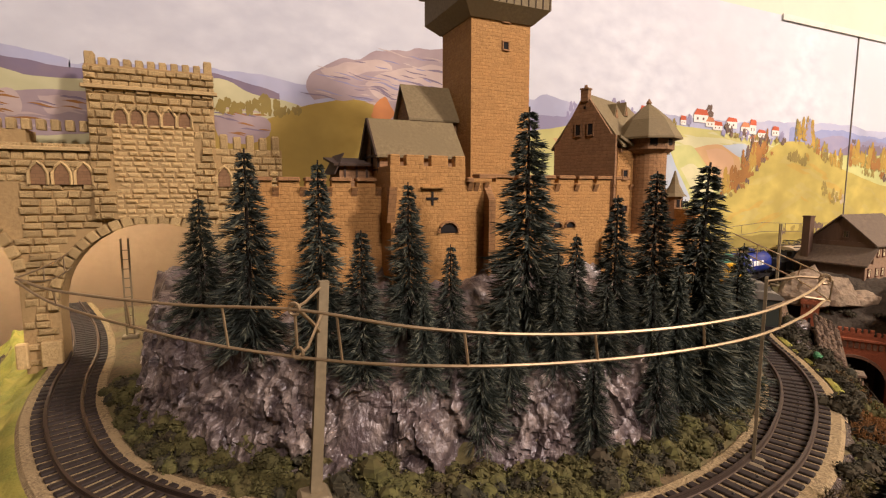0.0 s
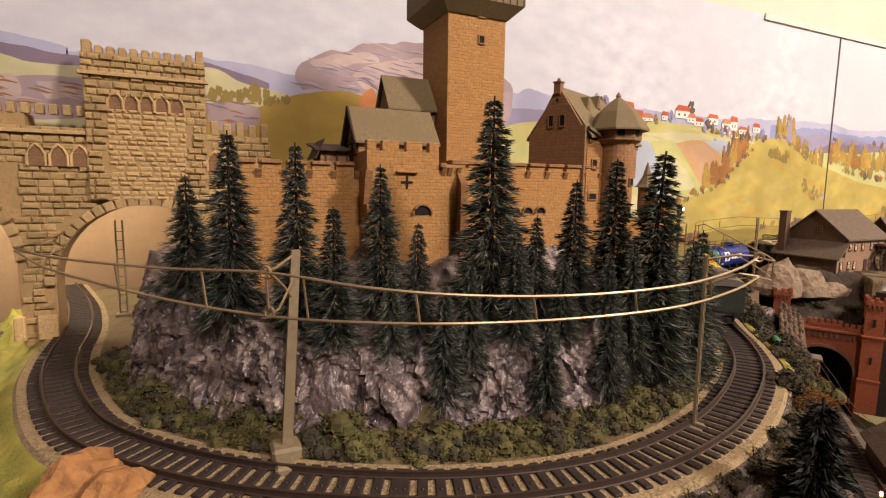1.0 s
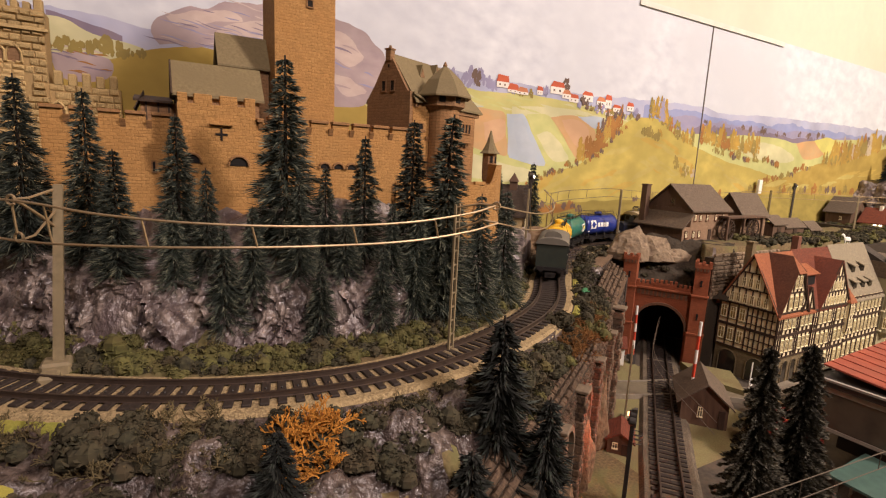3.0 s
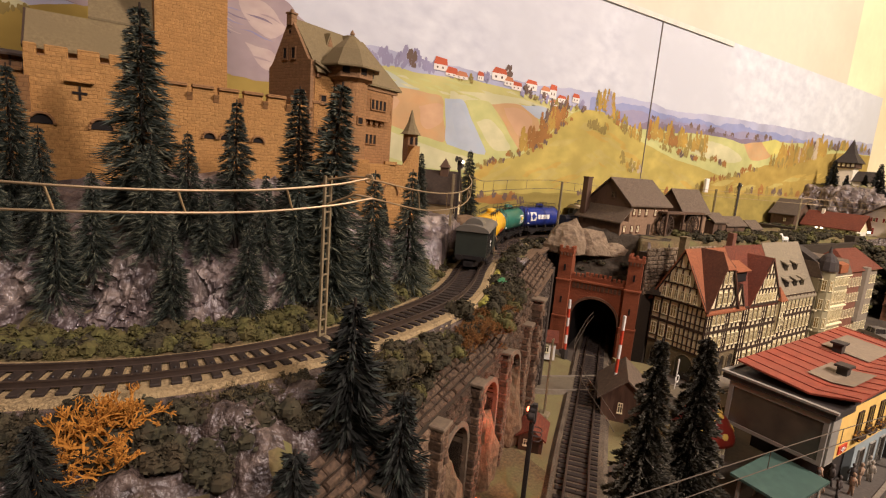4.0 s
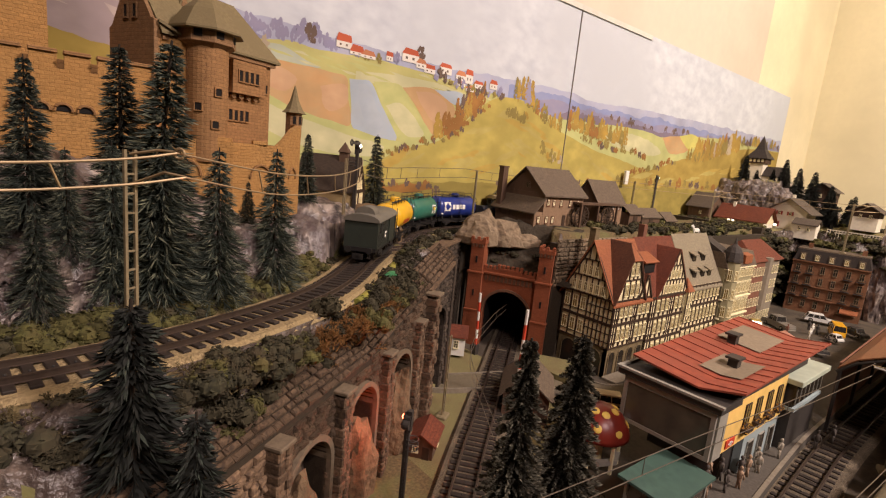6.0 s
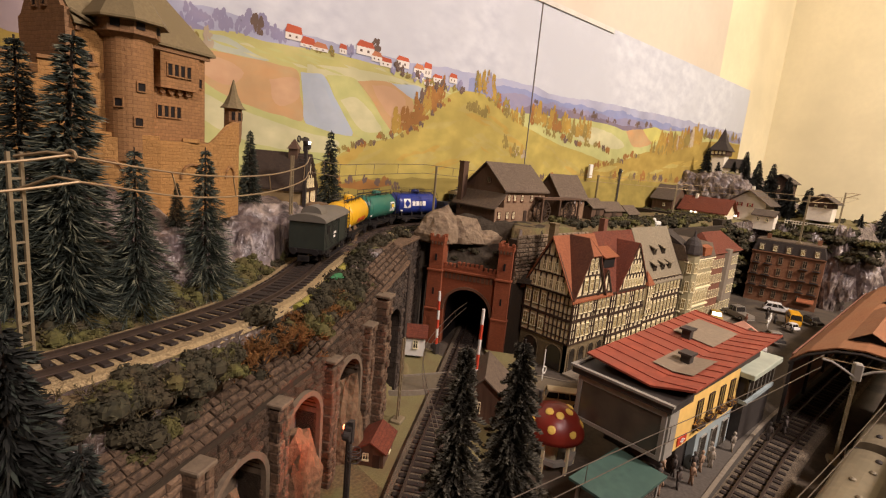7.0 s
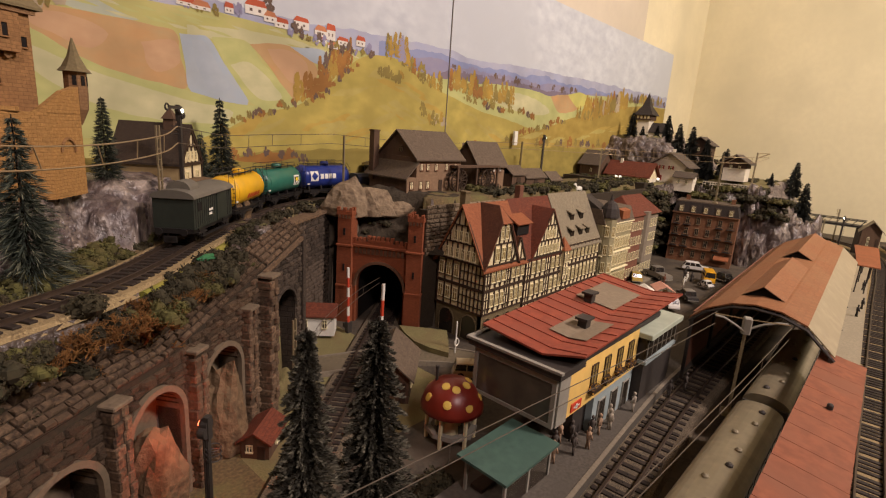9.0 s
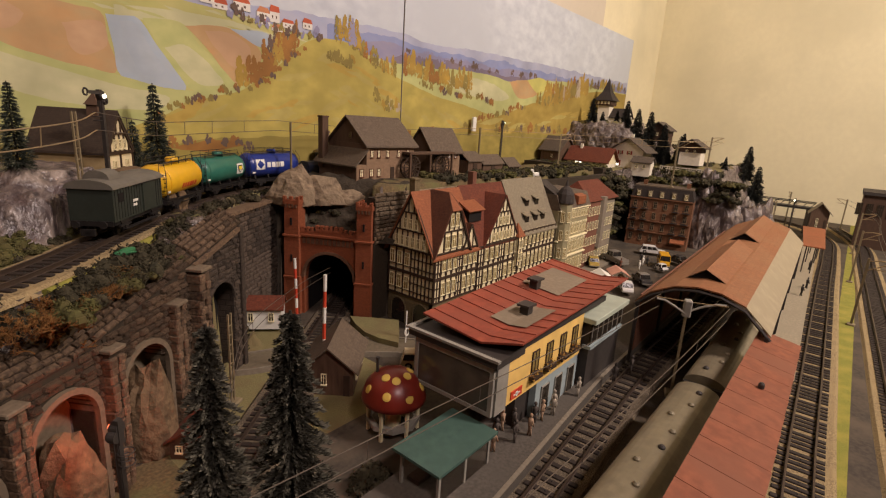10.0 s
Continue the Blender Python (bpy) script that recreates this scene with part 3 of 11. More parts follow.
mural = thing("painted_backdrop", "printed landscape backdrop of autumn hills, fields and a red-roofed village under a pale sky", "backdrop", kind="structure")
for x0, x1 in ((-0.6, 1.0055), (1.0068, 2.117)):
    g = Geo()
    if x0 < 0:
        g.box(x0, 0.511, 0.262, 0.0566, 0.516, 0.553).box(0.0566, 0.511, 0.08, x1, 0.516, 0.553)
    else:
        g.box(x0, 0.511, 0.08, x1, 0.516, 0.555)
    part("panel", g, "p_sky", mural, "pale cloudy sky print")


COUNT = [0]


def paint(name, pts, layer, m, rough=0.0015, closed=True, label=""):
    """A flat painted patch on the backdrop with a slightly wavering edge."""
    per = sum(math.dist(a, b) for a, b in zip(pts, list(pts[1:]) + [pts[0]]))
    P = spline(list(pts) + ([pts[0]] if closed else []), min(0.006, per / 18))[:-1]
    Q = []
    for p in P:
        n = noise.noise_vector((p.x * 55, p.y * 55, layer))
        Q.append((p.x + n.x * rough, p.y + n.y * rough))
    COUNT[0] += 1
    y = 0.511 - 0.00005 * (layer + 0.024 * (COUNT[0] % 40))
    area = sum(a[0] * b[1] - b[0] * a[1] for a, b in zip(Q, Q[1:] + Q[:1]))
    if area < 0:
        Q = Q[::-1]
    part(name, Geo().add([(x, y, z) for x, z in Q], [tuple(range(len(Q)))]), m, mural, label)


def ridge(name, pts, layer, m, low, rough=0.002, step=0.006, saw=0.0):
    """A painted hill line filled down to a level."""
    P = spline(pts, step)
    T = []
    for p in P:
        z = p.y + noise.fractal((p.x * 22, layer * 3.1, 0), 1.0, 2.0, 4) * rough + (abs(noise.noise((p.x * 160, layer, 4))) * saw)
        T.append((p.x, z))
    y = 0.511 - 0.00005 * layer
    V = [(x, y, z) for x, z in T] + [(x, y, low) for x, z in T]
    n = len(T)
    part(name, Geo().add(V, [(i, i + n, i + n + 1, i + 1) for i in range(n - 1)]), m, mural)


ridge("far_mountains", [(-0.6, 0.402), (-0.15, 0.398), (-0.1, 0.391), (0.0, 0.395), (0.033, 0.394), (0.063, 0.392), (0.10, 0.388), (0.2, 0.39), (0.33, 0.392), (0.45, 0.394), (0.54, 0.39), (0.7, 0.388),
                        (0.797, 0.394), (0.847, 0.394), (0.915, 0.397), (0.992, 0.399), (1.03, 0.395), (1.09, 0.392), (1.18, 0.398), (1.29, 0.402), (1.42, 0.405), (1.57, 0.409), (1.75, 0.411), (2.115, 0.415)], 1, "p_far_blue", 0.33, 0.004, saw=0.002)
ridge("blue_ridge", [(0.84, 0.384), (0.915, 0.386), (1.0, 0.388), (1.06, 0.380), (1.18, 0.386), (1.25, 0.384), (1.33, 0.391), (1.42, 0.387), (1.50, 0.391), (1.6, 0.388), (1.8, 0.390), (2.115, 0.396)], 2, "p_deep_blue", 0.33, 0.006, saw=0.004)
ridge("violet_ridge", [(0.90, 0.372), (0.98, 0.378), (1.05, 0.370), (1.18, 0.375), (1.30, 0.373), (1.40, 0.378), (1.55, 0.376), (1.72, 0.384), (2.115, 0.388)], 3, "p_ridge_violet", 0.33, 0.005, saw=0.004)
ridge("dark_woods", [(0.98, 0.356), (1.03, 0.364), (1.10, 0.367), (1.23, 0.369), (1.35, 0.364), (1.45, 0.369), (1.6, 0.372), (1.75, 0.378)], 4, "p_wood_violet", 0.33, 0.004, saw=0.004)
ridge("rock_wood", [(0.33, 0.385), (0.347, 0.391), (0.36, 0.397), (0.375, 0.400), (0.39, 0.396), (0.41, 0.393), (0.43, 0.392)], 2, "p_far_blue", 0.33, 0.003, saw=0.006)
ridge("violet_ridge", [(0.33, 0.374), (0.40, 0.376), (0.43, 0.372), (0.47, 0.366)], 3, "p_ridge_violet", 0.33, 0.002, saw=0.002)
ridge("wooded_ridge", [(-0.6, 0.392), (-0.2, 0.390), (-0.149, 0.390), (-0.105, 0.386), (-0.06, 0.380)], 2, "p_wood_violet", 0.36, 0.002, saw=0.002)
ridge("wooded_ridge", [(0.0, 0.392), (0.02, 0.389), (0.048, 0.382), (0.06, 0.378)], 2, "p_wood_violet", 0.36, 0.002, saw=0.002)
ridge("pale_hill", [(-0.6, 0.386), (-0.2, 0.384), (-0.149, 0.381), (-0.128, 0.377), (-0.06, 0.379), (0.006, 0.387), (0.03, 0.378), (0.047, 0.374), (0.072, 0.370), (0.10, 0.36)], 3, "p_hill_pale", 0.3, 0.0015)
paint("crag", [(-0.2, 0.366), (-0.15, 0.364), (-0.12, 0.367), (-0.09, 0.366), (-0.08, 0.356), (-0.085, 0.335), (-0.2, 0.33)], 4, "p_cliff", label="brown rock face")
for a in ([(-0.16, 0.362), (-0.142, 0.365), (-0.138, 0.350), (-0.15, 0.345)], [(-0.128, 0.362), (-0.11, 0.364), (-0.10, 0.354), (-0.12, 0.348)]):
    paint("lit_ledge", a, 5, "p_cliff_light", 0.003)
HEDGE = [(0.006, 0.006), (0.014, 0.007), (0.024, 0.006), (0.036, 0.007), (0.045, 0.010), (0.055, 0.008), (0.064, 0.005), (0.075, 0.005)]
paint("crag", [(0.0, 0.353), (0.022, 0.357), (0.05, 0.353), (0.045, 0.335), (0.01, 0.33)], 5, "p_cliff")
ridge("village_hill", [(0.30, 0.345), (0.345, 0.356), (0.40, 0.366), (0.433, 0.371), (0.457, 0.375), (0.495, 0.372), (0.53, 0.374), (0.574, 0.377), (0.624, 0.375), (0.69, 0.373), (0.731, 0.371), (0.764, 0.366), (0.812, 0.365), (0.86, 0.358), (0.95, 0.35), (1.1, 0.33)],
      4, "p_hill_green", 0.12, 0.0015)
ridge("light_meadow", [(0.55, 0.356), (0.62, 0.362), (0.70, 0.362), (0.76, 0.354)], 5, "p_hill_pale", 0.345, 0.001)
paint("bluish_strip", [(0.425, 0.366), (0.45, 0.368), (0.475, 0.358), (0.50, 0.350), (0.47, 0.350), (0.435, 0.352)], 5, "p_field_sage", 0.001)
paint("orange_field", [(0.38, 0.350), (0.439, 0.350), (0.482, 0.349), (0.515, 0.348), (0.537, 0.345), (0.541, 0.318), (0.546, 0.284), (0.502, 0.286), (0.456, 0.297), (0.41, 0.322)], 6, "p_field_orange", 0.001)
paint("rose_patch", [(0.39, 0.345), (0.44, 0.343), (0.47, 0.332), (0.45, 0.315), (0.41, 0.328)], 7, "p_field_rose", 0.002)
paint("rose_patch", [(0.50, 0.33), (0.535, 0.335), (0.538, 0.31), (0.51, 0.30)], 7, "p_field_rose", 0.002)
paint("blue_field", [(0.541, 0.345), (0.56, 0.346), (0.575, 0.345), (0.591, 0.321), (0.623, 0.274), (0.60, 0.272), (0.586, 0.274), (0.551, 0.281), (0.546, 0.31)], 7, "p_field_blue", 0.0008)
paint("pale_patch", [(0.555, 0.340), (0.57, 0.340), (0.585, 0.315), (0.60, 0.290), (0.575, 0.285), (0.56, 0.31)], 8, "p_sage_blue", 0.001)
paint("lime_field", [(0.578, 0.347), (0.621, 0.349), (0.645, 0.325), (0.687, 0.294), (0.691, 0.284), (0.66, 0.274), (0.627, 0.274), (0.60, 0.308)], 6, "p_field_lime", 0.0008)
paint("sage_patch", [(0.60, 0.318), (0.625, 0.325), (0.66, 0.300), (0.67, 0.284), (0.638, 0.280)], 7, "p_hill_pale", 0.002)
paint("orange_field", [(0.626, 0.347), (0.662, 0.353), (0.691, 0.352), (0.720, 0.338), (0.728, 0.322), (0.71, 0.30), (0.693, 0.284), (0.675, 0.298), (0.647, 0.329)], 7, "p_field_orange", 0.0008)
paint("rose_patch", [(0.65, 0.345), (0.69, 0.346), (0.712, 0.328), (0.69, 0.305), (0.665, 0.325)], 8, "p_field_rose", 0.002)
paint("bluish_strip", [(0.684, 0.353), (0.738, 0.356), (0.742, 0.340), (0.723, 0.337)], 7, "p_field_blue", 0.001)
paint("lower_meadow", [(0.34, 0.335), (0.40, 0.326), (0.444, 0.304), (0.482, 0.293), (0.546, 0.282), (0.603, 0.271), (0.657, 0.273), (0.70, 0.282), (0.70, 0.262), (0.62, 0.23), (0.50, 0.22), (0.36, 0.24)], 8, "p_field_lime", 0.001)
paint("pale_patch", [(0.40, 0.31), (0.46, 0.290), (0.54, 0.272), (0.60, 0.262), (0.58, 0.245), (0.48, 0.25), (0.41, 0.28)], 9, "p_hill_pale", 0.002)
ridge("ochre_hill", [(-0.05, 0.33), (0.01, 0.345), (0.046, 0.353), (0.078, 0.366), (0.11, 0.375), (0.14, 0.378), (0.19, 0.370), (0.25, 0.355), (0.32, 0.335), (0.36, 0.30)], 5, "p_hill_ochre", 0.262, 0.0015)
paint("great_rock", [(0.092, 0.374), (0.086, 0.385), (0.089, 0.399), (0.104, 0.408), (0.118, 0.416), (0.14, 0.420), (0.165, 0.428), (0.196, 0.433), (0.229, 0.437), (0.29, 0.43), (0.325, 0.415), (0.345, 0.39), (0.335, 0.355),
                     (0.30, 0.33), (0.22, 0.34), (0.17, 0.362), (0.14, 0.378)], 6, "p_cliff", 0.004, label="big weathered rock, painted")
for a in ([(0.10, 0.402), (0.125, 0.414), (0.16, 0.419), (0.175, 0.412), (0.14, 0.404), (0.11, 0.396)], [(0.145, 0.394), (0.165, 0.408), (0.20, 0.416), (0.24, 0.418), (0.25, 0.395), (0.20, 0.380), (0.16, 0.382)],
          [(0.26, 0.42), (0.29, 0.415), (0.315, 0.395), (0.30, 0.38), (0.27, 0.395)], [(0.27, 0.37), (0.30, 0.365), (0.32, 0.35), (0.29, 0.345)]):
    paint("lit_ledge", a, 7, "p_cliff_light", 0.004)
paint("red_shrub", [(0.150, 0.362), (0.153, 0.374), (0.162, 0.381), (0.174, 0.374), (0.176, 0.364), (0.162, 0.358)], 9, "p_shrub_red", 0.005)
ridge("right_meadow", [(0.97, 0.345), (1.03, 0.351), (1.089, 0.350), (1.186, 0.357), (1.30, 0.357), (1.36, 0.352), (1.45, 0.362), (1.55, 0.372), (1.75, 0.38), (2.115, 0.38)], 6, "p_field_lime", 0.2, 0.0015)
paint("shaded_meadow", [(1.10, 0.337), (1.20, 0.345), (1.30, 0.340), (1.37, 0.315), (1.28, 0.305), (1.16, 0.318)], 7, "p_hill_pale", 0.002)
paint("orange_field", [(1.366, 0.351), (1.40, 0.358), (1.445, 0.362), (1.475, 0.350), (1.499, 0.332), (1.415, 0.318)], 7, "p_field_orange", 0.001)
paint("lime_field", [(1.445, 0.362), (1.48, 0.370), (1.52, 0.374), (1.568, 0.360), (1.53, 0.342), (1.505, 0.334)], 7, "p_bright_lime", 0.001)
ridge("right_hill", [(1.15, 0.235), (1.212, 0.246), (1.28, 0.262), (1.348, 0.277), (1.40, 0.289), (1.449, 0.303), (1.52, 0.316), (1.598, 0.328), (1.68, 0.342), (1.77, 0.357), (1.9, 0.372), (2.115, 0.38)], 12, "p_hill_ochre", 0.1, 0.002)
ridge("great_hill", [(0.46, 0.205), (0.53, 0.216), (0.587, 0.236), (0.613, 0.250), (0.648, 0.263), (0.696, 0.277), (0.726, 0.296), (0.758, 0.319), (0.79, 0.347), (0.812, 0.359), (0.837, 0.364), (0.87, 0.366), (0.891, 0.363),
                     (0.922, 0.348), (0.955, 0.336), (0.989, 0.325), (1.06, 0.309), (1.117, 0.298), (1.202, 0.288), (1.28, 0.276), (1.35, 0.268), (1.6, 0.25), (2.1, 0.24)], 10, "p_hill_yellow", 0.09, 0.0015)
ridge("low_slope", [(0.40, 0.20), (0.55, 0.205), (0.75, 0.216), (0.95, 0.222), (1.2, 0.232), (1.6, 0.235), (2.1, 0.23)], 13, "p_olive_low", 0.085, 0.004)
# broad soft washes over the hills
rnd = random.Random(17)
for k in range(70):
    x = rnd.uniform(0.60, 1.20)
    top = 0.36 - abs(x - 0.86) * (0.40 if x < 0.86 else 0.26)
    z = rnd.uniform(0.232, top - 0.014)
    if z < 0.232:
        continue
    w, h = rnd.uniform(0.012, 0.04), rnd.uniform(0.003, 0.008)
    sl = (0.45 if x < 0.86 else -0.30) * rnd.uniform(0.5, 1.1)
    if z + abs(w * sl) + h > top:
        continue
    paint("wash", [(x - w, z - w * sl), (x - w * 0.3, z + h - w * sl * 0.3), (x + w, z + w * sl), (x + w * 0.3, z - h + w * sl * 0.3)], 11, rnd.choice(("p_hill_wash", "p_hill_yellow", "p_hill_wash", "p_hill_gold")), 0.003)
for k in range(40):
    x = rnd.uniform(1.30, 2.05)
    z = rnd.uniform(0.238, 0.26 + 0.10 * (x - 1.3))
    w = rnd.uniform(0.02, 0.06)
    paint("wash", [(x - w, z - w * 0.15), (x, z + 0.005), (x + w, z + w * 0.15), (x, z - 0.005)], 13, rnd.choice(("p_hill_wash", "p_hill_gold", "p_hill_ochre")), 0.003)
for k in range(46):
    x, z = rnd.uniform(0.10, 0.33), rnd.uniform(0.355, 0.425)
    if z < 0.43 - abs(x - 0.24) * 0.35 and z > 0.385 - (x - 0.1) * 0.2:
        w = rnd.uniform(0.006, 0.02)
        paint("rock_crack", [(x - w, z + w * 0.1), (x, z + 0.0012), (x + w, z - w * 0.3), (x, z - 0.001)], 8, rnd.choice(("p_wood_violet", "p_cliff", "p_cliff_light", "p_ridge_violet")), 0.003)
for k in range(40):
    x, z = rnd.uniform(0.44, 0.80), rnd.uniform(0.352, 0.370)
    w = rnd.uniform(0.006, 0.02)
    paint("wash", [(x - w, z + w * 0.12), (x, z + 0.0016), (x + w, z - w * 0.12), (x, z - 0.0014)], 5, rnd.choice(("p_field_lime", "p_hill_green", "p_hill_pale")), 0.002)
for k in range(80):
    x, z = rnd.uniform(0.09, 0.26), rnd.uniform(0.376, 0.428)
    if z < 0.399 + (x - 0.09) * 0.34 and z > 0.376:
        w = rnd.uniform(0.005, 0.022)
        paint("rock_crack", [(x - w, z + w * 0.18), (x, z + 0.0007), (x + w, z - w * 0.12), (x, z - 0.0006)], 8, rnd.choice(("p_wood_violet", "p_ridge_violet", "p_cliff_light", "p_cliff_light")), 0.003)
for k in range(40):
    x, z = rnd.choice((rnd.uniform(-0.16, -0.09), rnd.uniform(0.0, 0.045))), rnd.uniform(0.338, 0.363)
    w = rnd.uniform(0.004, 0.014)
    paint("rock_crack", [(x - w, z), (x, z + 0.0009), (x + w, z - w * 0.2), (x, z - 0.0007)], 6, rnd.choice(("p_wood_violet", "p_cliff_light", "p_tree_rust")), 0.003)
paint("rust_bank", [(0.60, 0.200), (0.633, 0.208), (0.66, 0.210), (0.70, 0.205), (0.64, 0.195)], 14, "p_tree_rust", 0.003)
PAINT_TREES = Geo(), Geo(), Geo(), Geo(), Geo(), Geo()
TREE_PAINTS = ("p_tree_rust", "p_tree_gold", "p_tree_dark", "p_ridge_violet", "p_tree_olive", "p_tree_pale")


def leafy(x, z, w, h, m, layer=15, pointed=0.3):
    """A painted tree: a ragged upright crown of small dabs, narrower towards the tip."""
    g = PAINT_TREES[m]
    for k in range(max(9, int(h * (900 + 60000 * w)))):
        q = rnd.random()
        half = w * (1 - pointed * q) * math.sin(math.pi * min(1, 0.18 + 0.80 * q)) ** 0.6
        px, pz = x + rnd.uniform(-1, 1) * half, z + h * q
        r = rnd.uniform(0.0011, 0.0024) * (0.7 + 80 * w)
        a0 = rnd.uniform(0, 6.28)
        y = 0.511 - 0.00005 * (layer + 0.9 * rnd.random())
        g.add([(px + r * math.cos(a0 - a) * 0.8, y, pz + r * 1.5 * math.sin(a0 - a)) for a in (0, 1.1, 2.3, 3.3, 4.3, 5.3)], [(0, 1, 2, 3, 4, 5)])


def row(line, n, h0, h1, w0, w1, kinds, layer=15, pointed=0.45):
    """Painted trees along a slanting line of roots."""
    P = spline(line, 0.002)
    for i in range(n):
        p = P[min(len(P) - 1, int(len(P) * (i + rnd.uniform(0.1, 0.9)) / n))]
        leafy(p.x, p.y + rnd.uniform(-0.003, 0.004), rnd.uniform(w0, w1), rnd.uniform(h0, h1), rnd.choice(kinds), layer + i % 2, pointed)


row([(0.690, 0.279), (0.727, 0.294), (0.757, 0.320), (0.786, 0.345)], 22, 0.020, 0.038, 0.004, 0.008, (0, 0, 1, 0))
row([(0.732, 0.318), (0.75, 0.330), (0.772, 0.345)], 7, 0.024, 0.036, 0.003, 0.006, (2, 2, 0))
row([(0.69, 0.272), (0.73, 0.288), (0.76, 0.312), (0.80, 0.345)], 12, 0.003, 0.006, 0.003, 0.006, (2, 4, 0), 17, 0.1)
row([(0.856, 0.364), (0.875, 0.366), (0.90, 0.362)], 6, 0.030, 0.044, 0.004, 0.007, (1, 1, 4))
row([(0.884, 0.366), (0.898, 0.364)], 3, 0.034, 0.040, 0.004, 0.006, (2, 3), 16)
row([(0.895, 0.356), (0.93, 0.340), (0.99, 0.326)], 12, 0.016, 0.032, 0.004, 0.008, (1, 1, 4, 0))
row([(0.845, 0.338), (0.87, 0.330), (0.893, 0.334)], 9, 0.008, 0.014, 0.005, 0.009, (4, 1, 4), 17, 0.1)
row([(0.942, 0.290), (0.96, 0.270), (1.003, 0.266)], 10, 0.010, 0.024, 0.004, 0.008, (5, 1, 5, 4), 17)
row([(1.01, 0.334), (1.06, 0.330), (1.12, 0.322), (1.18, 0.322), (1.216, 0.318)], 26, 0.018, 0.040, 0.006, 0.011, (1, 1, 4, 0))
row([(1.05, 0.318), (1.14, 0.308), (1.22, 0.304), (1.30, 0.298)], 14, 0.006, 0.014, 0.005, 0.012, (2, 4, 0), 17, 0.1)
row([(1.54, 0.312), (1.60, 0.318), (1.68, 0.335), (1.80, 0.360)], 32, 0.028, 0.060, 0.008, 0.018, (1, 1, 4, 0, 5))
row([(1.70, 0.366), (1.80, 0.376), (1.95, 0.384), (2.10, 0.388)], 18, 0.012, 0.026, 0.008, 0.018, (2, 4, 3, 1))
row([(1.50, 0.306), (1.60, 0.316)], 8, 0.014, 0.03, 0.007, 0.014, (4, 1), 17)
row([(0.585, 0.235), (0.613, 0.249), (0.650, 0.263), (0.69, 0.277)], 15, 0.003, 0.009, 0.003, 0.006, (0, 4, 2), 16, 0.1)
row([(1.20, 0.244), (1.30, 0.266), (1.38, 0.284), (1.45, 0.302)], 16, 0.004, 0.012, 0.005, 0.012, (4, 2, 0), 17, 0.1)
row([(0.98, 0.366), (1.1, 0.366), (1.3, 0.366), (1.5, 0.370)], 30, 0.004, 0.010, 0.005, 0.012, (3, 2, 3), 5, 0.1)
row([(0.405, 0.374), (0.44, 0.376), (0.50, 0.378), (0.52, 0.378)], 11, 0.012, 0.020, 0.007, 0.010, (3, 3, 3, 2), 5, 0.1)
row([(0.405, 0.345), (0.42, 0.348), (0.432, 0.352)], 3, 0.016, 0.026, 0.005, 0.007, (5, 4), 16)
row([(0.60, 0.200), (0.66, 0.205), (0.71, 0.200)], 9, 0.006, 0.012, 0.006, 0.010, (0, 2), 18, 0.1)
row([(0.82, 0.218), (0.95, 0.222), (1.1, 0.228)], 10, 0.006, 0.012, 0.006, 0.012, (0, 2, 4), 18, 0.1)
row([(1.30, 0.236), (1.45, 0.240), (1.7, 0.240)], 12, 0.010, 0.022, 0.008, 0.014, (0, 2, 4), 18, 0.1)
for x, w in HEDGE:
    leafy(x, 0.358, w, w * 1.5, 4, 9, 0.1)
# the painted village: left edge, right edge, foot, top, roof share
VILLAGE = ((0.519, 0.541, 0.381, 0.399, 0.55), (0.539, 0.560, 0.376, 0.389, 0.70), (0.556, 0.578, 0.375, 0.386, 0.65), (0.595, 0.606, 0.378, 0.391, 0.5), (0.621, 0.650, 0.383, 0.402, 0.45),
           (0.646, 0.664, 0.378, 0.392, 0.5), (0.661, 0.681, 0.374, 0.387, 0.5), (0.689, 0.713, 0.378, 0.394, 0.4), (0.722, 0.742, 0.374, 0.389, 0.5), (0.742, 0.757, 0.372, 0.394, 0.4),
           (0.728, 0.742, 0.366, 0.376, 0.5), (0.744, 0.762, 0.361, 0.371, 0.6), (0.762, 0.780, 0.368, 0.380, 0.45), (0.795, 0.812, 0.372, 0.387, 0.45))
for i, (x0, x1, z0, z1, q) in enumerate(VILLAGE):
    zr, y = z1 - (z1 - z0) * q, 0.50990 - 0.00004 * (i % 3)
    part("painted_house", Geo().add([(x0, y, z0), (x1, y, z0), (x1, y, zr), (x0, y, zr)], [(0, 1, 2, 3)]), "p_house_white", mural)
    tip = (x1 - x0) * (0.10 + 0.08 * (i % 3))
    part("painted_roof", Geo().add([(x0 - 0.0006, y - 0.00003, zr), (x1 + 0.0006, y - 0.00003, zr), (x1 - tip * 0.6, y - 0.00003, z1 - 0.0012), (x0 + tip, y - 0.00003, z1)], [(0, 1, 2, 3)]), ("p_roof_red", "p_roof_red", "p_roof_orange")[i % 3], mural)
    g = Geo()
    for a in (0.2, 0.6):
        w, h = x1 - x0, zr - z0
        g.add([(x0 + w * (a + dx), y - 0.00003, z0 + h * dz) for dx, dz in ((0, 0.35), (0.13, 0.35), (0.13, 0.68), (0, 0.68))], [(0, 1, 2, 3)])
    part("painted_window", g, "p_tree_dark", mural)
row([(0.545, 0.374), (0.60, 0.376), (0.625, 0.374)], 5, 0.008, 0.014, 0.004, 0.006, (2, 3, 4), 19, 0.1)
row([(0.651, 0.386), (0.660, 0.386)], 2, 0.014, 0.020, 0.005, 0.007, (2, 2), 8, 0.2)
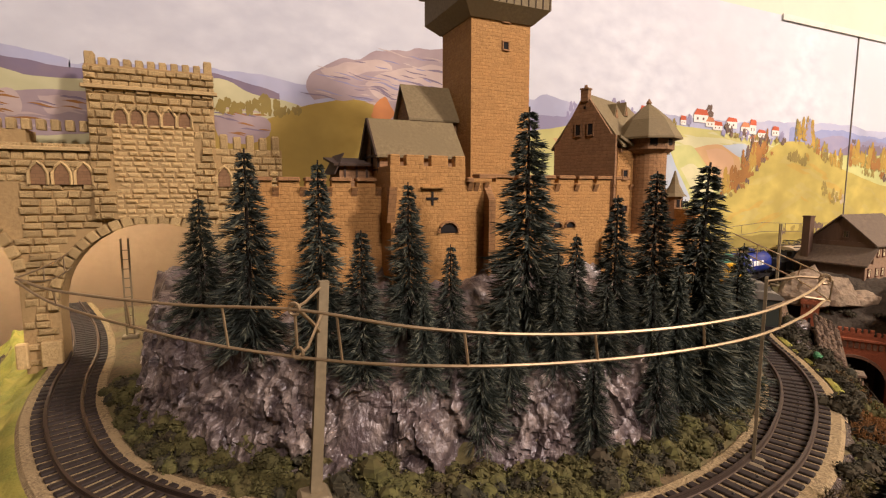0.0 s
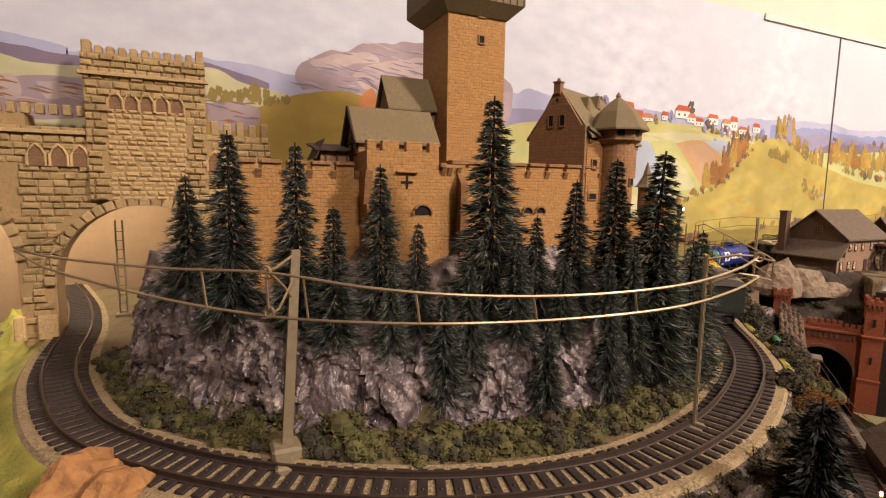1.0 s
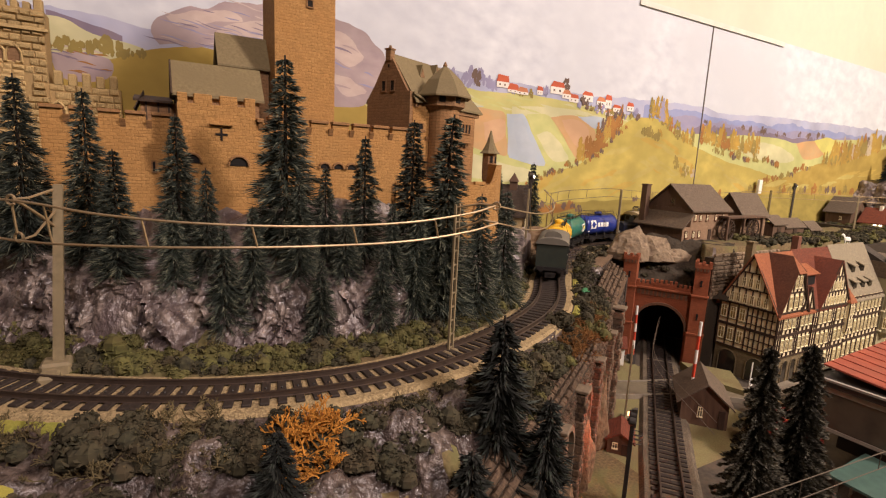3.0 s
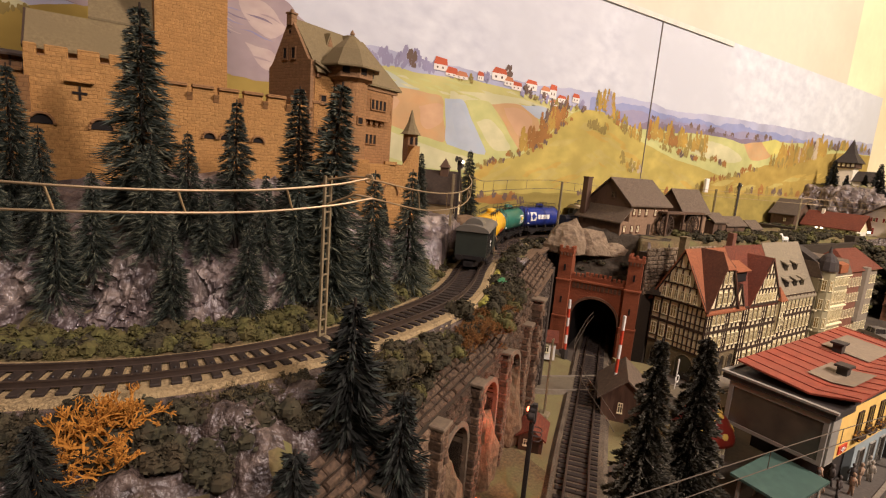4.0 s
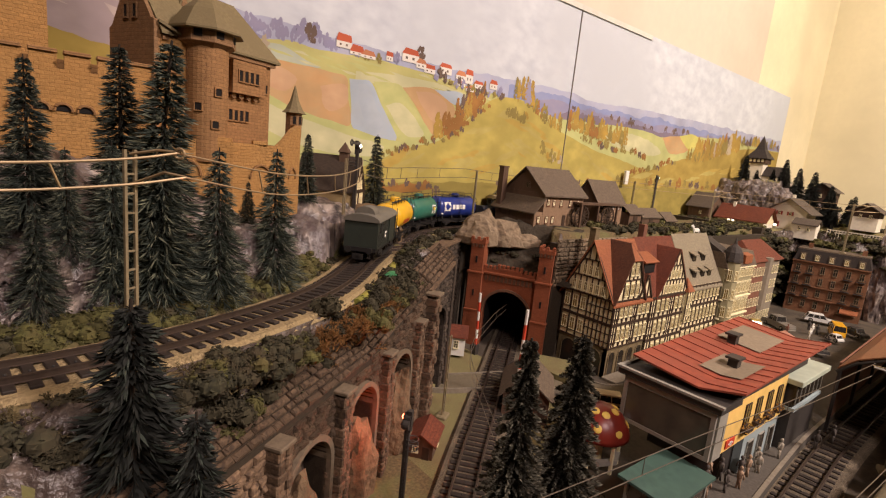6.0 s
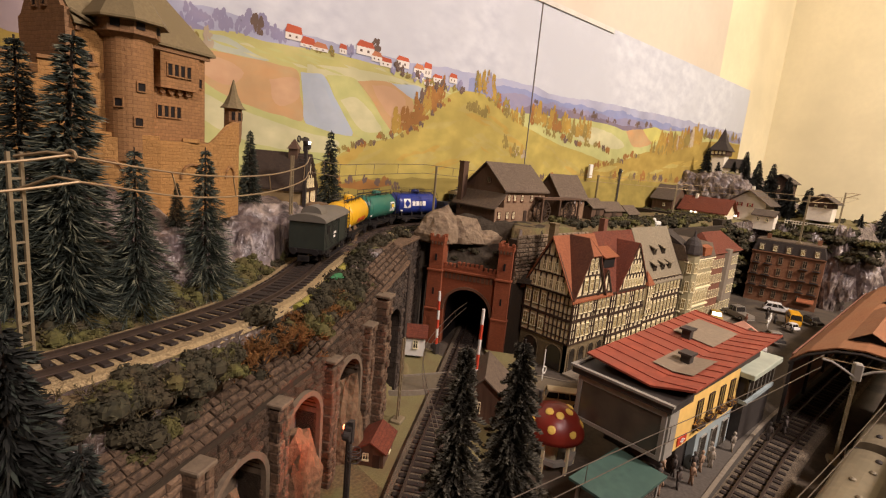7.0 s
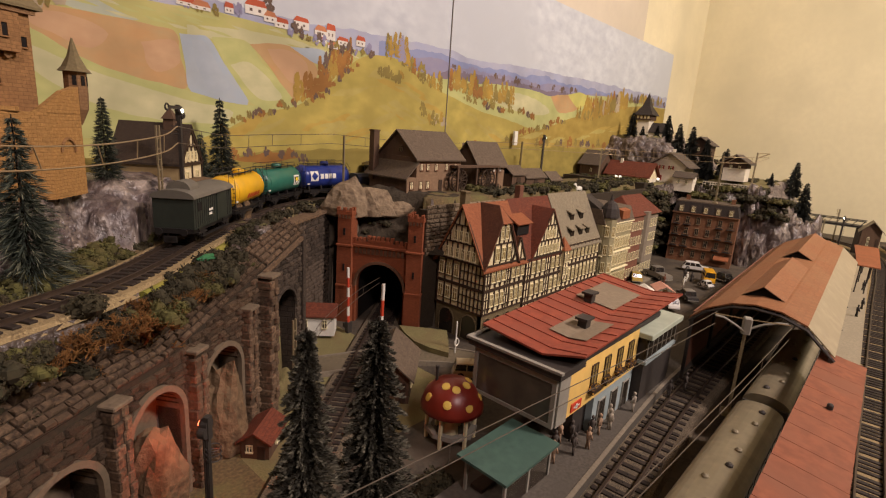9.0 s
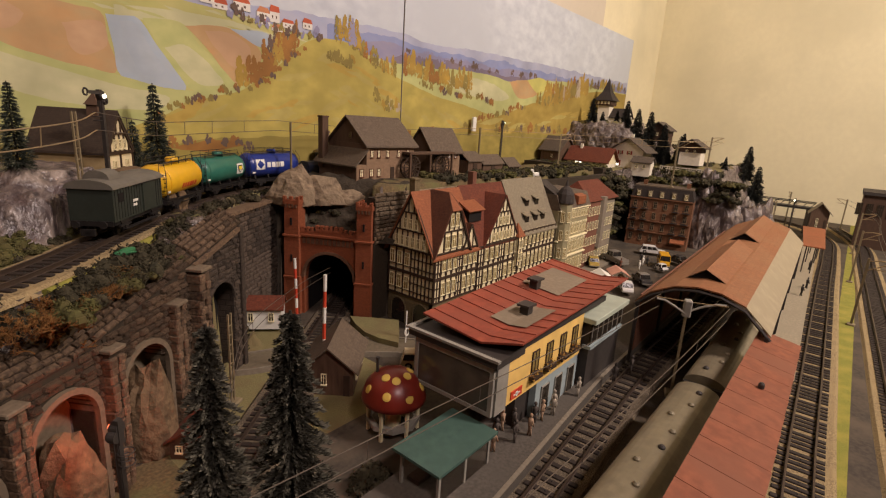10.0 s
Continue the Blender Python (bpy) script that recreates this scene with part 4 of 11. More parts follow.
row([(0.68, 0.368), (0.72, 0.366), (0.76, 0.362), (0.83, 0.360)], 16, 0.006, 0.014, 0.003, 0.006, (2, 4, 3), 25, 0.2)
for m, g in zip(TREE_PAINTS, PAINT_TREES):
    part("painted_trees", g, m, mural, "painted autumn trees")
M["batten_paint"] = mat("pale_batten", (0.66, 0.64, 0.55), (0.60, 0.58, 0.50), 80, 0.8, 0.05)
M["joint_grey"] = mat("grey_joint", (0.24, 0.21, 0.17), (0.19, 0.165, 0.135), 80, 0.8, 0.05)
batten = solid("wall_batten", Geo().box(0.80, 0.5078, 0.5455, 1.252, 0.5100, 0.5545), "batten_paint", "pale wooden batten along the backdrop's top edge", "batten", "structure")
solid("backdrop_seam", Geo().box(1.0056, 0.5088, 0.225, 1.0068, 0.5107, 0.5452), "joint_grey", "thin dark joint strip between two backdrop sheets", "joint strip", "structure")

# ---- tunnel gate in the shape of a castle front ----
def lancet(x, z0, w, h, y0, y1):
    P = [(x - w / 2, z0), (x + w / 2, z0), (x + w / 2, z0 + h * 0.55), (x + w * 0.3, z0 + h * 0.82), (x, z0 + h), (x - w * 0.3, z0 + h * 0.82), (x - w / 2, z0 + h * 0.55)]
    return Geo().prism(P, y0, y1, "y")


def arch_wall(geo, x0, x1, z0, z1, cx, r, zs, y0, y1, n=20):
    """A wall from x0 to x1 with a round-headed opening."""
    pts = [(cx + r * math.cos(math.pi * i / n), zs + r * math.sin(math.pi * i / n)) for i in range(n + 1)]
    poly = [(x1, z0), (x1, z1), (x0, z1), (x0, z0), (cx - r, z0)] + pts[::-1] + [(cx + r, z0)]
    geo.prism(poly[::-1], y0, y1, "y")
    return geo


def stone_meshes(m, e=0.16, n=6, seed=3):
    """Unit stones 1 x 1 x 1, facing -y, with worn edges."""
    out, rr = [], random.Random(seed)
    for k in range(n):
        def j(a=0.07):
            return rr.uniform(-a, a)
        back = [(-0.5, 0.5, -0.5), (0.5, 0.5, -0.5), (0.5, 0.5, 0.5), (-0.5, 0.5, 0.5)]
        mid = [(-0.5 + abs(j(0.05)), -0.1, -0.5 + abs(j(0.08))), (0.5 - abs(j(0.05)), -0.1, -0.5 + abs(j(0.08))), (0.5 - abs(j(0.05)), -0.1, 0.5 - abs(j(0.08))), (-0.5 + abs(j(0.05)), -0.1, 0.5 - abs(j(0.08)))]
        fr = [(-0.5 + e * 0.6 + j(), -0.5 + j(0.15), -0.5 + e + j()), (0.5 - e * 0.6 + j(), -0.5 + j(0.15), -0.5 + e + j()), (0.5 - e * 0.6 + j(), -0.5 + j(0.15), 0.5 - e + j()), (-0.5 + e * 0.6 + j(), -0.5 + j(0.15), 0.5 - e + j())]
        c = [(j(0.1), -0.58 + j(0.1), j(0.1))]
        F = []
        for a, b in ((0, 4), (4, 8)):
            F += [(a + i, a + (i + 1) % 4, b + (i + 1) % 4, b + i) for i in range(4)]
        F += [(8 + i, 8 + (i + 1) % 4, 12) for i in range(4)]
        out.append(Geo().add(back + mid + fr + c, F).mesh("stone", m))
    return out


def lay_stones(parent, meshes, frame_m, x0, x1, z0, z1, open_at, ch, sl, d, pick, seed=1, joint=0.0006):
    """Courses of single stones on a wall face; those outside pick go into one joined mesh."""
    rr = random.Random(seed)
    rest = Geo()
    z = z0
    while z < z1 - 0.3 * ch:
        h = ch * rr.uniform(0.86, 1.12)
        x = x0 - rr.uniform(0, sl)
        while x < x1:
            w = sl * rr.uniform(0.65, 1.35)
            a, b = max(x, x0), min(x + w, x1)
            x += w
            if b - a < 0.3 * sl or open_at((a + b) / 2, z + h / 2, (b - a) / 2, h / 2):
                continue
            t = d * rr.uniform(0.55, 1.25)
            m = frame_m @ Matrix.Translation(((a + b) / 2, -t / 2 + 0.0008, z + h / 2)) @ pose(0, 0, 0, 0, rr.uniform(-1.5, 1.5), 0) @ Matrix.Diagonal((b - a - joint, t, h - joint, 1))
            me = rr.choice(meshes)
            if pick((a + b) / 2, z):
                part("stone", me, None, parent, m=m)
            else:
                rest.add([v.co for v in me.vertices], [tuple(p.vertices) for p in me.polygons], 0, m)
        z += h
    if rest.v:
        tagged(part("stone_facing", rest, meshes[0].materials[0], parent), kind="stuff")


def gate():
    t = thing("tunnel_gate", "sandstone-coloured castle gate relief with battlements over a wide track arch", "tunnel gate")
    y0, y1 = 0.485, 0.5095
    g = Geo()
    arch_wall(g, -0.130, 0.057, 0.140, 0.322, -0.050, 0.068, 0.190, y0, y1)
    arch_wall(g, -0.34, -0.1301, 0.140, 0.332, -0.215, 0.072, 0.212, y0, y1)
    body = part("wall_body", g, "gate_joint", t)
    g = Geo().box(-0.089, y0 - 0.004, 0.262, 0.002, y1, 0.384)
    tower = part("tower_block", g, "gate_joint", t)
    st = stone_meshes("gate_stone")

    def open_low(x, z, hw, hh):
        if (x + 0.05) ** 2 + max(0, z - hh - 0.19) ** 2 < 0.0765 ** 2 and z - hh < 0.27:
            if z - hh < 0.19 and abs(x + 0.05) > 0.0685 + hw * 0.6:
                return False
            return True
        if abs(x + 0.215) < 0.074 + hw * 0.5 and z < 0.29:
            return True
        if -0.089 < x < 0.002 and z > 0.262:
            return True
        return False

    I = Matrix.Translation((0, y0, 0))
    lay_stones(body, st, I, -0.155, 0.057, 0.146, 0.322, open_low, 0.0062, 0.0105, 0.003, lambda x, z: -0.15 < x < 0.06, 1)
    lay_stones(body, st, I, -0.34, -0.155, 0.146, 0.322, open_low, 0.0062, 0.0105, 0.003, lambda x, z: False, 2)
    rub = stone_meshes("gate_stone", 0.3, 5, 9)

    def panel(x, z, hw, hh):
        return -0.074 < x < -0.014 and z < 0.352

    lay_stones(tower, st, Matrix.Translation((0, y0 - 0.004, 0)), -0.089, 0.002, 0.262, 0.366, panel, 0.0062, 0.0095, 0.0034, lambda x, z: True, 3)
    lay_stones(tower, rub, Matrix.Translation((0, y0 - 0.0035, 0)), -0.074, -0.014, 0.262, 0.338, lambda *a: False, 0.0043, 0.0085, 0.0026, lambda x, z: False, 4)
    lay_stones(tower, st, Matrix.Translation((0, y0 - 0.005, 0)), -0.090, 0.003, 0.3665, 0.3835, lambda *a: False, 0.0056, 0.011, 0.0026, lambda x, z: True, 5)
    for x in (-0.067, -0.0555, -0.044, -0.0325, -0.021):
        part("niche", lancet(x, 0.3375, 0.0085, 0.0135, y0 - 0.0045, y0 - 0.002), "castle_dark", tower, "pointed blind window")
        P = [(x - 0.0055, 0.3375), (x - 0.0055, 0.346), (x - 0.003, 0.3505), (x, 0.353), (x + 0.003, 0.3505), (x + 0.0055, 0.346), (x + 0.0055, 0.3375)]
        part("niche_arch", Geo().tube([(a, y0 - 0.0055, b) for a, b in P], 0.0011, 5), "gate_stone", tower)
    for x, z in ((-0.124, 0.290), (-0.109, 0.290), (-0.0945, 0.290), (0.0075, 0.289)):
        part("niche", lancet(x, z, 0.0095, 0.016, y0 - 0.0035, y0 - 0.0005), "castle_dark", body, "pointed blind window")
        P = [(x - 0.006, z), (x - 0.006, z + 0.009), (x - 0.0035, z + 0.0145), (x, z + 0.0175), (x + 0.0035, z + 0.0145), (x + 0.006, z + 0.009), (x + 0.006, z)]
        part("niche_arch", Geo().tube([(a, y0 - 0.0038, b) for a, b in P], 0.0012, 5), "gate_stone", body)
    for x0, x1, z, yy in ((-0.34, -0.0895, 0.3165, y0), (-0.092, 0.005, 0.3655, y0 - 0.004)):
        part("ledge", Geo().soft(x0, yy - 0.0045, z, x1, yy + 0.002, z + 0.0028, 0.0007), "gate_stone", body)
    vs = Geo().soft(-0.5, -0.5, -0.5, 0.5, 0.5, 0.5, 0.12).mesh("voussoir", "gate_stone")
    for i in range(25):
        a = math.pi * (i + 0.5) / 25
        big = 1.25 if i == 12 else 1
        m = Matrix.Translation((-0.05 + 0.072 * math.cos(a), y0 - 0.001, 0.19 + 0.072 * math.sin(a))) @ pose(0, 0, 0, 0, 90 - math.degrees(a), 0) @ Matrix.Diagonal((0.0078, 0.007, 0.0075 * big, 1))
        part("voussoir", vs, None, body, m=m)
    for i in range(22):
        a = math.pi * (i + 0.5) / 22
        m = Matrix.Translation((-0.215 + 0.0755 * math.cos(a), y0 - 0.001, 0.212 + 0.0755 * math.sin(a))) @ pose(0, 0, 0, 0, 90 - math.degrees(a), 0) @ Matrix.Diagonal((0.009, 0.007, 0.0075, 1))
        part("voussoir", vs, None, body, m=m)
    mer = Geo().soft(-0.5, -0.5, 0, 0.5, 0.5, 1, 0.12).mesh("merlon", "gate_stone")
    x = -0.087
    for i in range(11):
        hh = 0.0105 if i in (0, 10) else 0.0065
        part("merlon", mer, None, tower, m=Matrix.Translation((-0.0855 + i * 0.0084, y0 + 0.001, 0.3835)) @ Matrix.Diagonal((0.0066 if i in (0, 10) else 0.0054, 0.009, hh, 1)))
    for i in range(27):
        part("merlon", mer, None, body, m=Matrix.Translation((-0.093 - i * 0.0092, y0 + 0.003, 0.332)) @ Matrix.Diagonal((0.0056, 0.008, 0.0082, 1)))
    for i in range(5):
        part("merlon", mer, None, body, m=Matrix.Translation((0.0085 + i * 0.0108, y0 + 0.003, 0.322)) @ Matrix.Diagonal((0.0066, 0.009, 0.0125 - 0.0018 * (i % 2), 1)))
    for x0, x1 in ((-0.132, -0.118), (-0.148, -0.140)):
        part("pier_base", Geo().soft(x0, y0 - 0.006, 0.146, x1, y0, 0.166, 0.001), "gate_stone", body)


gate()

# ---- castle ----
castle = thing("castle", "ochre stone castle with tall keep and olive roofs on rock", "castle")


def windows(parent, spots, axis="y", depth=0.0012, frame_m="castle_round", sill=True):
    """Dark framed openings: (x, y, z, width, height)."""
    for x, y, z, w, h in spots:
        e = 0.0009
        if axis == "y":
            q = part("window", Geo().box(x - w / 2, y - 0.0003, z - h / 2, x + w / 2, y + depth, z + h / 2), "black", parent)
            g = Geo().box(x - w / 2 - e, y - 0.0010, z - h / 2 - e, x - w / 2, y + depth, z + h / 2 + e).box(x + w / 2, y - 0.0010, z - h / 2 - e, x + w / 2 + e, y + depth, z + h / 2 + e)
            g.box(x - w / 2, y - 0.0010, z + h / 2, x + w / 2, y + depth, z + h / 2 + e).box(x - w / 2, y - 0.0014, z - h / 2 - e, x + w / 2, y + depth, z - h / 2)
        else:
            q = part("window", Geo().box(x - depth, y - w / 2, z - h / 2, x + 0.0003, y + w / 2, z + h / 2), "black", parent)
            g = Geo().box(x - depth, y - w / 2 - e, z - h / 2 - e, x + 0.0010, y - w / 2, z + h / 2 + e).box(x - depth, y + w / 2, z - h / 2 - e, x + 0.0010, y + w / 2 + e, z + h / 2 + e)
            g.box(x - depth, y - w / 2, z + h / 2, x + 0.0010, y + w / 2, z + h / 2 + e).box(x - depth, y - w / 2, z - h / 2 - e, x + 0.0014, y + w / 2, z - h / 2)
        part("window_frame", g, frame_m, q)


def capped_wall(x0, x1, y, z0, z1, n, m="castle_stone", cap="castle_round", gapw=0.0036):
    w = part("curtain_wall", Geo().box(x0, y, z0, x1, y + 0.014, z1), m, castle, "ochre curtain wall with capped battlements")
    pitch = (x1 - x0) / n
    for i in range(n):
        a = x0 + i * pitch
        part("merlon", Geo().soft(a, y, z1, a + pitch - gapw, y + 0.0055, z1 + 0.0035, 0.0003), m, w)
        part("coping", Geo().soft(a - 0.0004, y - 0.0016, z1 + 0.0036, a + pitch - gapw + 0.0004, y + 0.0066, z1 + 0.0058, 0.0006), cap, w)
        part("corbel", Geo().prism([(y - 0.0030, z1 - 0.0005), (y, z1 - 0.0062), (y, z1 - 0.0005)], a + pitch - gapw, a + pitch, "x"), cap, w)
    return w


w1 = capped_wall(0.0185, 0.099, 0.317, 0.20, 0.2875, 5)
windows(w1, [(0.058, 0.317, 0.254, 0.0022, 0.0035), (0.083, 0.317, 0.2545, 0.0016, 0.007)])
part("slit_foot", Geo().lathe([(0.0016, -0.0006), (0.0016, 0.0006)], 10, mx=pose(0.083, 0.3168, 0.2515, 90)), "black", w1)
# gate bastion
b = part("bastion", Geo().box(0.099, 0.297, 0.20, 0.151, 0.335, 0.3005), "castle_stone", castle, "ochre bastion with a cross-shaped loophole")
for x0, x1 in ((0.099, 0.1055), (0.1095, 0.1215), (0.1265, 0.1385), (0.1435, 0.151)):
    part("merlon", Geo().soft(x0, 0.297, 0.3006, x1, 0.3025, 0.3075, 0.0004), "castle_stone", b)
part("cross_loophole", Geo().box(0.1264, 0.2962, 0.2756, 0.1278, 0.2975, 0.2844).box(0.1230, 0.2962, 0.2793, 0.1264, 0.2975, 0.2807).box(0.1278, 0.2962, 0.2793, 0.1312, 0.2975, 0.2807), "black", b)
part("cross_hood", Geo().soft(0.119, 0.294, 0.2865, 0.1350, 0.2972, 0.2875, 0.0003), "castle_stone", b)


def corbel_arch(parent, x, y, z, r, deep=0.004):
    n = 10
    pts = [(x + r * math.cos(math.pi * i / n), z + r * math.sin(math.pi * i / n)) for i in range(n + 1)]
    # Flat black patch on the face paints the shade under the arch.
    part("arch_recess", Geo().prism(pts, y - 0.0006, y + 0.001, "y"), "black", parent)
    part("arch_rib", Geo().tube([(a, y - 0.0012, c) for a, c in pts], 0.0010, 5), "castle_round", parent)


corbel_arch(b, 0.1065, 0.297, 0.2585, 0.0068)
corbel_arch(b, 0.1385, 0.297, 0.2575, 0.0072)
part("corbel", Geo().prism([(0.291, 0.287), (0.297, 0.265), (0.297, 0.287)], 0.0965, 0.1015, "x"), "castle_round", b)
part("link_wall", Geo().box(0.151, 0.298, 0.20, 0.176, 0.318, 0.291), "castle_stone", castle)
for x0, x1, z in ((0.1515, 0.1565, 0.291), (0.160, 0.174, 0.2935)):
    part("coping", Geo().soft(x0, 0.2945, z, x1, 0.305, z + 0.0028, 0.0006), "castle_round", castle)
for x in (0.153, 0.158, 0.165):
    part("corbel", Geo().prism([(0.2945, 0.2905), (0.298, 0.2845), (0.298, 0.2905)], x, x + 0.003, "x"), "castle_round", castle)
part("buttress", Geo().prism([(0.2905, 0.20), (0.298, 0.20), (0.298, 0.289), (0.2945, 0.284), (0.2905, 0.279)], 0.1655, 0.1705, "x"), "castle_round", castle, "narrow brown buttress")
w2 = capped_wall(0.176, 0.300, 0.300, 0.20, 0.2905, 7)
for x in (0.205, 0.2165, 0.228, 0.240):
    corbel_arch(w2, x, 0.300, 0.258, 0.0048)
windows(w2, [(0.285, 0.300, 0.277, 0.0014, 0.0042), (0.292, 0.300, 0.270, 0.0045, 0.003)])
# keep
k = part("keep", Geo().prism([(0.172, 0.330), (0.222, 0.330), (0.222, 0.380), (0.172, 0.380)], 0.20, 0.416), "castle_stone", castle, "tall square ochre keep with a timber gallery")
windows(k, [(0.2005, 0.330, 0.3915, 0.0042, 0.0052), (0.2005, 0.330, 0.4115, 0.0056, 0.0062), (0.196, 0.330, 0.430, 0.004, 0.004)], "y")
for y, z in ((0.350, 0.413),):
    part("window", Geo().box(0.1716, y - 0.002, z - 0.003, 0.1735, y + 0.002, z + 0.003), "black", k)
g = Geo()
lo = [(0.1705, 0.3285), (0.2235, 0.3285), (0.2235, 0.3815), (0.1705, 0.3815)]
hi = [(0.161, 0.319), (0.233, 0.319), (0.233, 0.391), (0.161, 0.391)]
g.add([(x, y, 0.4085) for x, y in lo] + [(x, y, 0.4175) for x, y in hi] + [(x, y, 0.438) for x, y in hi],
      [(3, 2, 1, 0)] + [(i, (i + 1) % 4, 4 + (i + 1) % 4, 4 + i) for i in range(4)] + [(4 + i, 4 + (i + 1) % 4, 8 + (i + 1) % 4, 8 + i) for i in range(4)] + [(8, 9, 10, 11)])
gal = part("gallery", g, "castle_roof", k, "weathered brown timber gallery")
for i in range(12):
    a = 0.163 + i * 0.0062
    part("plank_joint", Geo().box(a, 0.3184, 0.4178, a + 0.0006, 0.3189, 0.438), "timber", gal)
part("roof", Geo().add([(0.157, 0.315, 0.4383), (0.237, 0.315, 0.4383), (0.237, 0.395, 0.4383), (0.157, 0.395, 0.4383), (0.197, 0.355, 0.490)], [(3, 2, 1, 0), (0, 1, 4), (1, 2, 4), (2, 3, 4), (3, 0, 4)]), "castle_roof", k)


def gable_house(name, x0, y0, x1, y1, z0, ze, zr, along, wall_m, roof_m, over=0.003, label=""):
    h = part(name, Geo().box(x0, y0, z0, x1, y1, ze), wall_m, castle, label)
    if along == "x":
        ym = (y0 + y1) / 2
        part("gable_wall", Geo().prism([(y0, ze), (y1, ze), (ym, zr)], x0, x1, "x"), wall_m, h)
    else:
        xm = (x0 + x1) / 2
        part("gable_wall", Geo().prism([(x0, ze), (x1, ze), (xm, zr)][::-1], y0, y1, "y"), wall_m, h)
    part("roof", Geo().gable(x0, y0, x1, y1, ze + 0.0004, zr + 0.0004, 0.0013, along, over), roof_m, h, "olive grey roof")
    return h


lh = gable_house("timber_house", 0.100, 0.322, 0.158, 0.356, 0.25, 0.311, 0.3325, "x", "castle_dark", "castle_roof", 0.0035, "half-timbered house with an olive roof")
for a, c in (((0.0996, 0.324, 0.297), (0.0996, 0.324, 0.311)), ((0.0996, 0.339, 0.290), (0.0996, 0.339, 0.331)), ((0.0996, 0.3545, 0.297), (0.0996, 0.3545, 0.311)),
             ((0.0996, 0.322, 0.3085), (0.0996, 0.356, 0.3085)), ((0.0996, 0.322, 0.299), (0.0996, 0.356, 0.299))):
    part("timber_beam", Geo().beam(a, c, 0.0014), "timber", lh)
part("barge_board", Geo().beam((0.0964, 0.3185, 0.3072), (0.0964, 0.339, 0.3335), 0.0012, 0.003).beam((0.0964, 0.3595, 0.3072), (0.0964, 0.339, 0.3335), 0.0012, 0.003), "timber", lh)
sh = part("lean_to", Geo().prism([(0.335, 0.27), (0.365, 0.27), (0.365, 0.302), (0.335, 0.302)], 0.076, 0.0995, "x"), "castle_dark", castle, "small timber lean-to")
part("roof", Geo().prism([(0.331, 0.3015), (0.3665, 0.3075), (0.3665, 0.309), (0.331, 0.303)], 0.0715, 0.0975, "x"), "timber", sh)
part("roof", Geo().prism([(0.0725, 0.296), (0.078, 0.3085), (0.0785, 0.310), (0.0715, 0.296)][::-1], 0.331, 0.367, "y"), "timber", sh)
for x in (0.079, 0.087, 0.094):
    part("timber_beam", Geo().box(x, 0.3340, 0.28, x + 0.0012, 0.335, 0.302), "timber", sh)
gable_house("keep_annex", 0.134, 0.352, 0.171, 0.384, 0.27, 0.3405, 0.3635, "x", "castle_dark", "castle_roof", 0.003, "small annex with a steep olive roof beside the keep")
# long hall, turned against the curtain wall: brown gable to the west, windowed front to the south
HALL = pose(0.2715, 0.3225, 0, 0, 0, 24.1)
hall = part("hall", Geo().box(0.0, -0.0257, 0.225, 0.103, 0.0257, 0.3235), "castle_round", castle, "long brown hall of the castle with an olive roof", HALL)
part("gable_wall", Geo().prism([(-0.0260, 0.25), (0.0260, 0.25), (0.0260, 0.3225), (0.0225, 0.3245), (0.003, 0.3580), (-0.003, 0.3580), (-0.0225, 0.3285), (-0.0260, 0.3275)], -0.003, -0.0001, "x"), "castle_dark", hall, "brown stepped gable")
part("gable_core", Geo().prism([(-0.0255, 0.3235), (0.0255, 0.3235), (0.0, 0.3585)], 0.0, 0.088, "x"), "castle_round", hall)
part("chimney", Geo().box(-0.0045, -0.0030, 0.355, 0.0010, 0.0030, 0.3640).box(-0.0052, -0.0037, 0.3640, 0.0017, 0.0037, 0.3652).lathe([(0.0017, 0), (0.0012, 0.0026)], 8, (-0.0017, 0, 0.3652)), "castle_dark", hall)
EV, RG = 0.3185, 0.3600
RV = [(0.0, -0.0305, EV), (0.110, -0.0305, EV), (0.110, 0.0305, EV), (0.0, 0.0305, EV), (0.0, 0.0, RG), (0.084, 0.0, RG)]
RV += [(x, y, z + 0.0018) for x, y, z in RV]
part("roof", Geo().add(RV, [(0, 4, 5, 1), (1, 5, 2), (2, 5, 4, 3), (6, 7, 11, 10), (7, 8, 11), (8, 9, 10, 11), (0, 1, 7, 6), (1, 2, 8, 7), (2, 3, 9, 8), (0, 6, 10, 4), (3, 4, 10, 9)]), "castle_roof", hall, "large olive grey roof")
part("eaves_beam", Geo().box(0.002, -0.0285, 0.3150, 0.106, -0.0258, 0.3180), "castle_dark", hall)
for y in (-0.0055, 0.0050):
    q = part("window", Geo().box(-0.0036, y - 0.0020, 0.3290, -0.0031, y + 0.0020, 0.3375), "black", hall)
    part("window_frame", Geo().box(-0.0042, y - 0.0029, 0.3280, -0.0031, y - 0.0020, 0.3384).box(-0.0042, y + 0.0020, 0.3280, -0.0031, y + 0.0029, 0.3384).box(-0.0042, y - 0.0020, 0.3375, -0.0031, y + 0.0020, 0.3384).box(-0.0046, y - 0.0020, 0.3280, -0.0031, y + 0.0020, 0.3290), "castle_dark", q)
part("loophole", Geo().box(-0.0034, -0.0008, 0.3490, -0.0031, 0.0008, 0.3518), "black", hall)
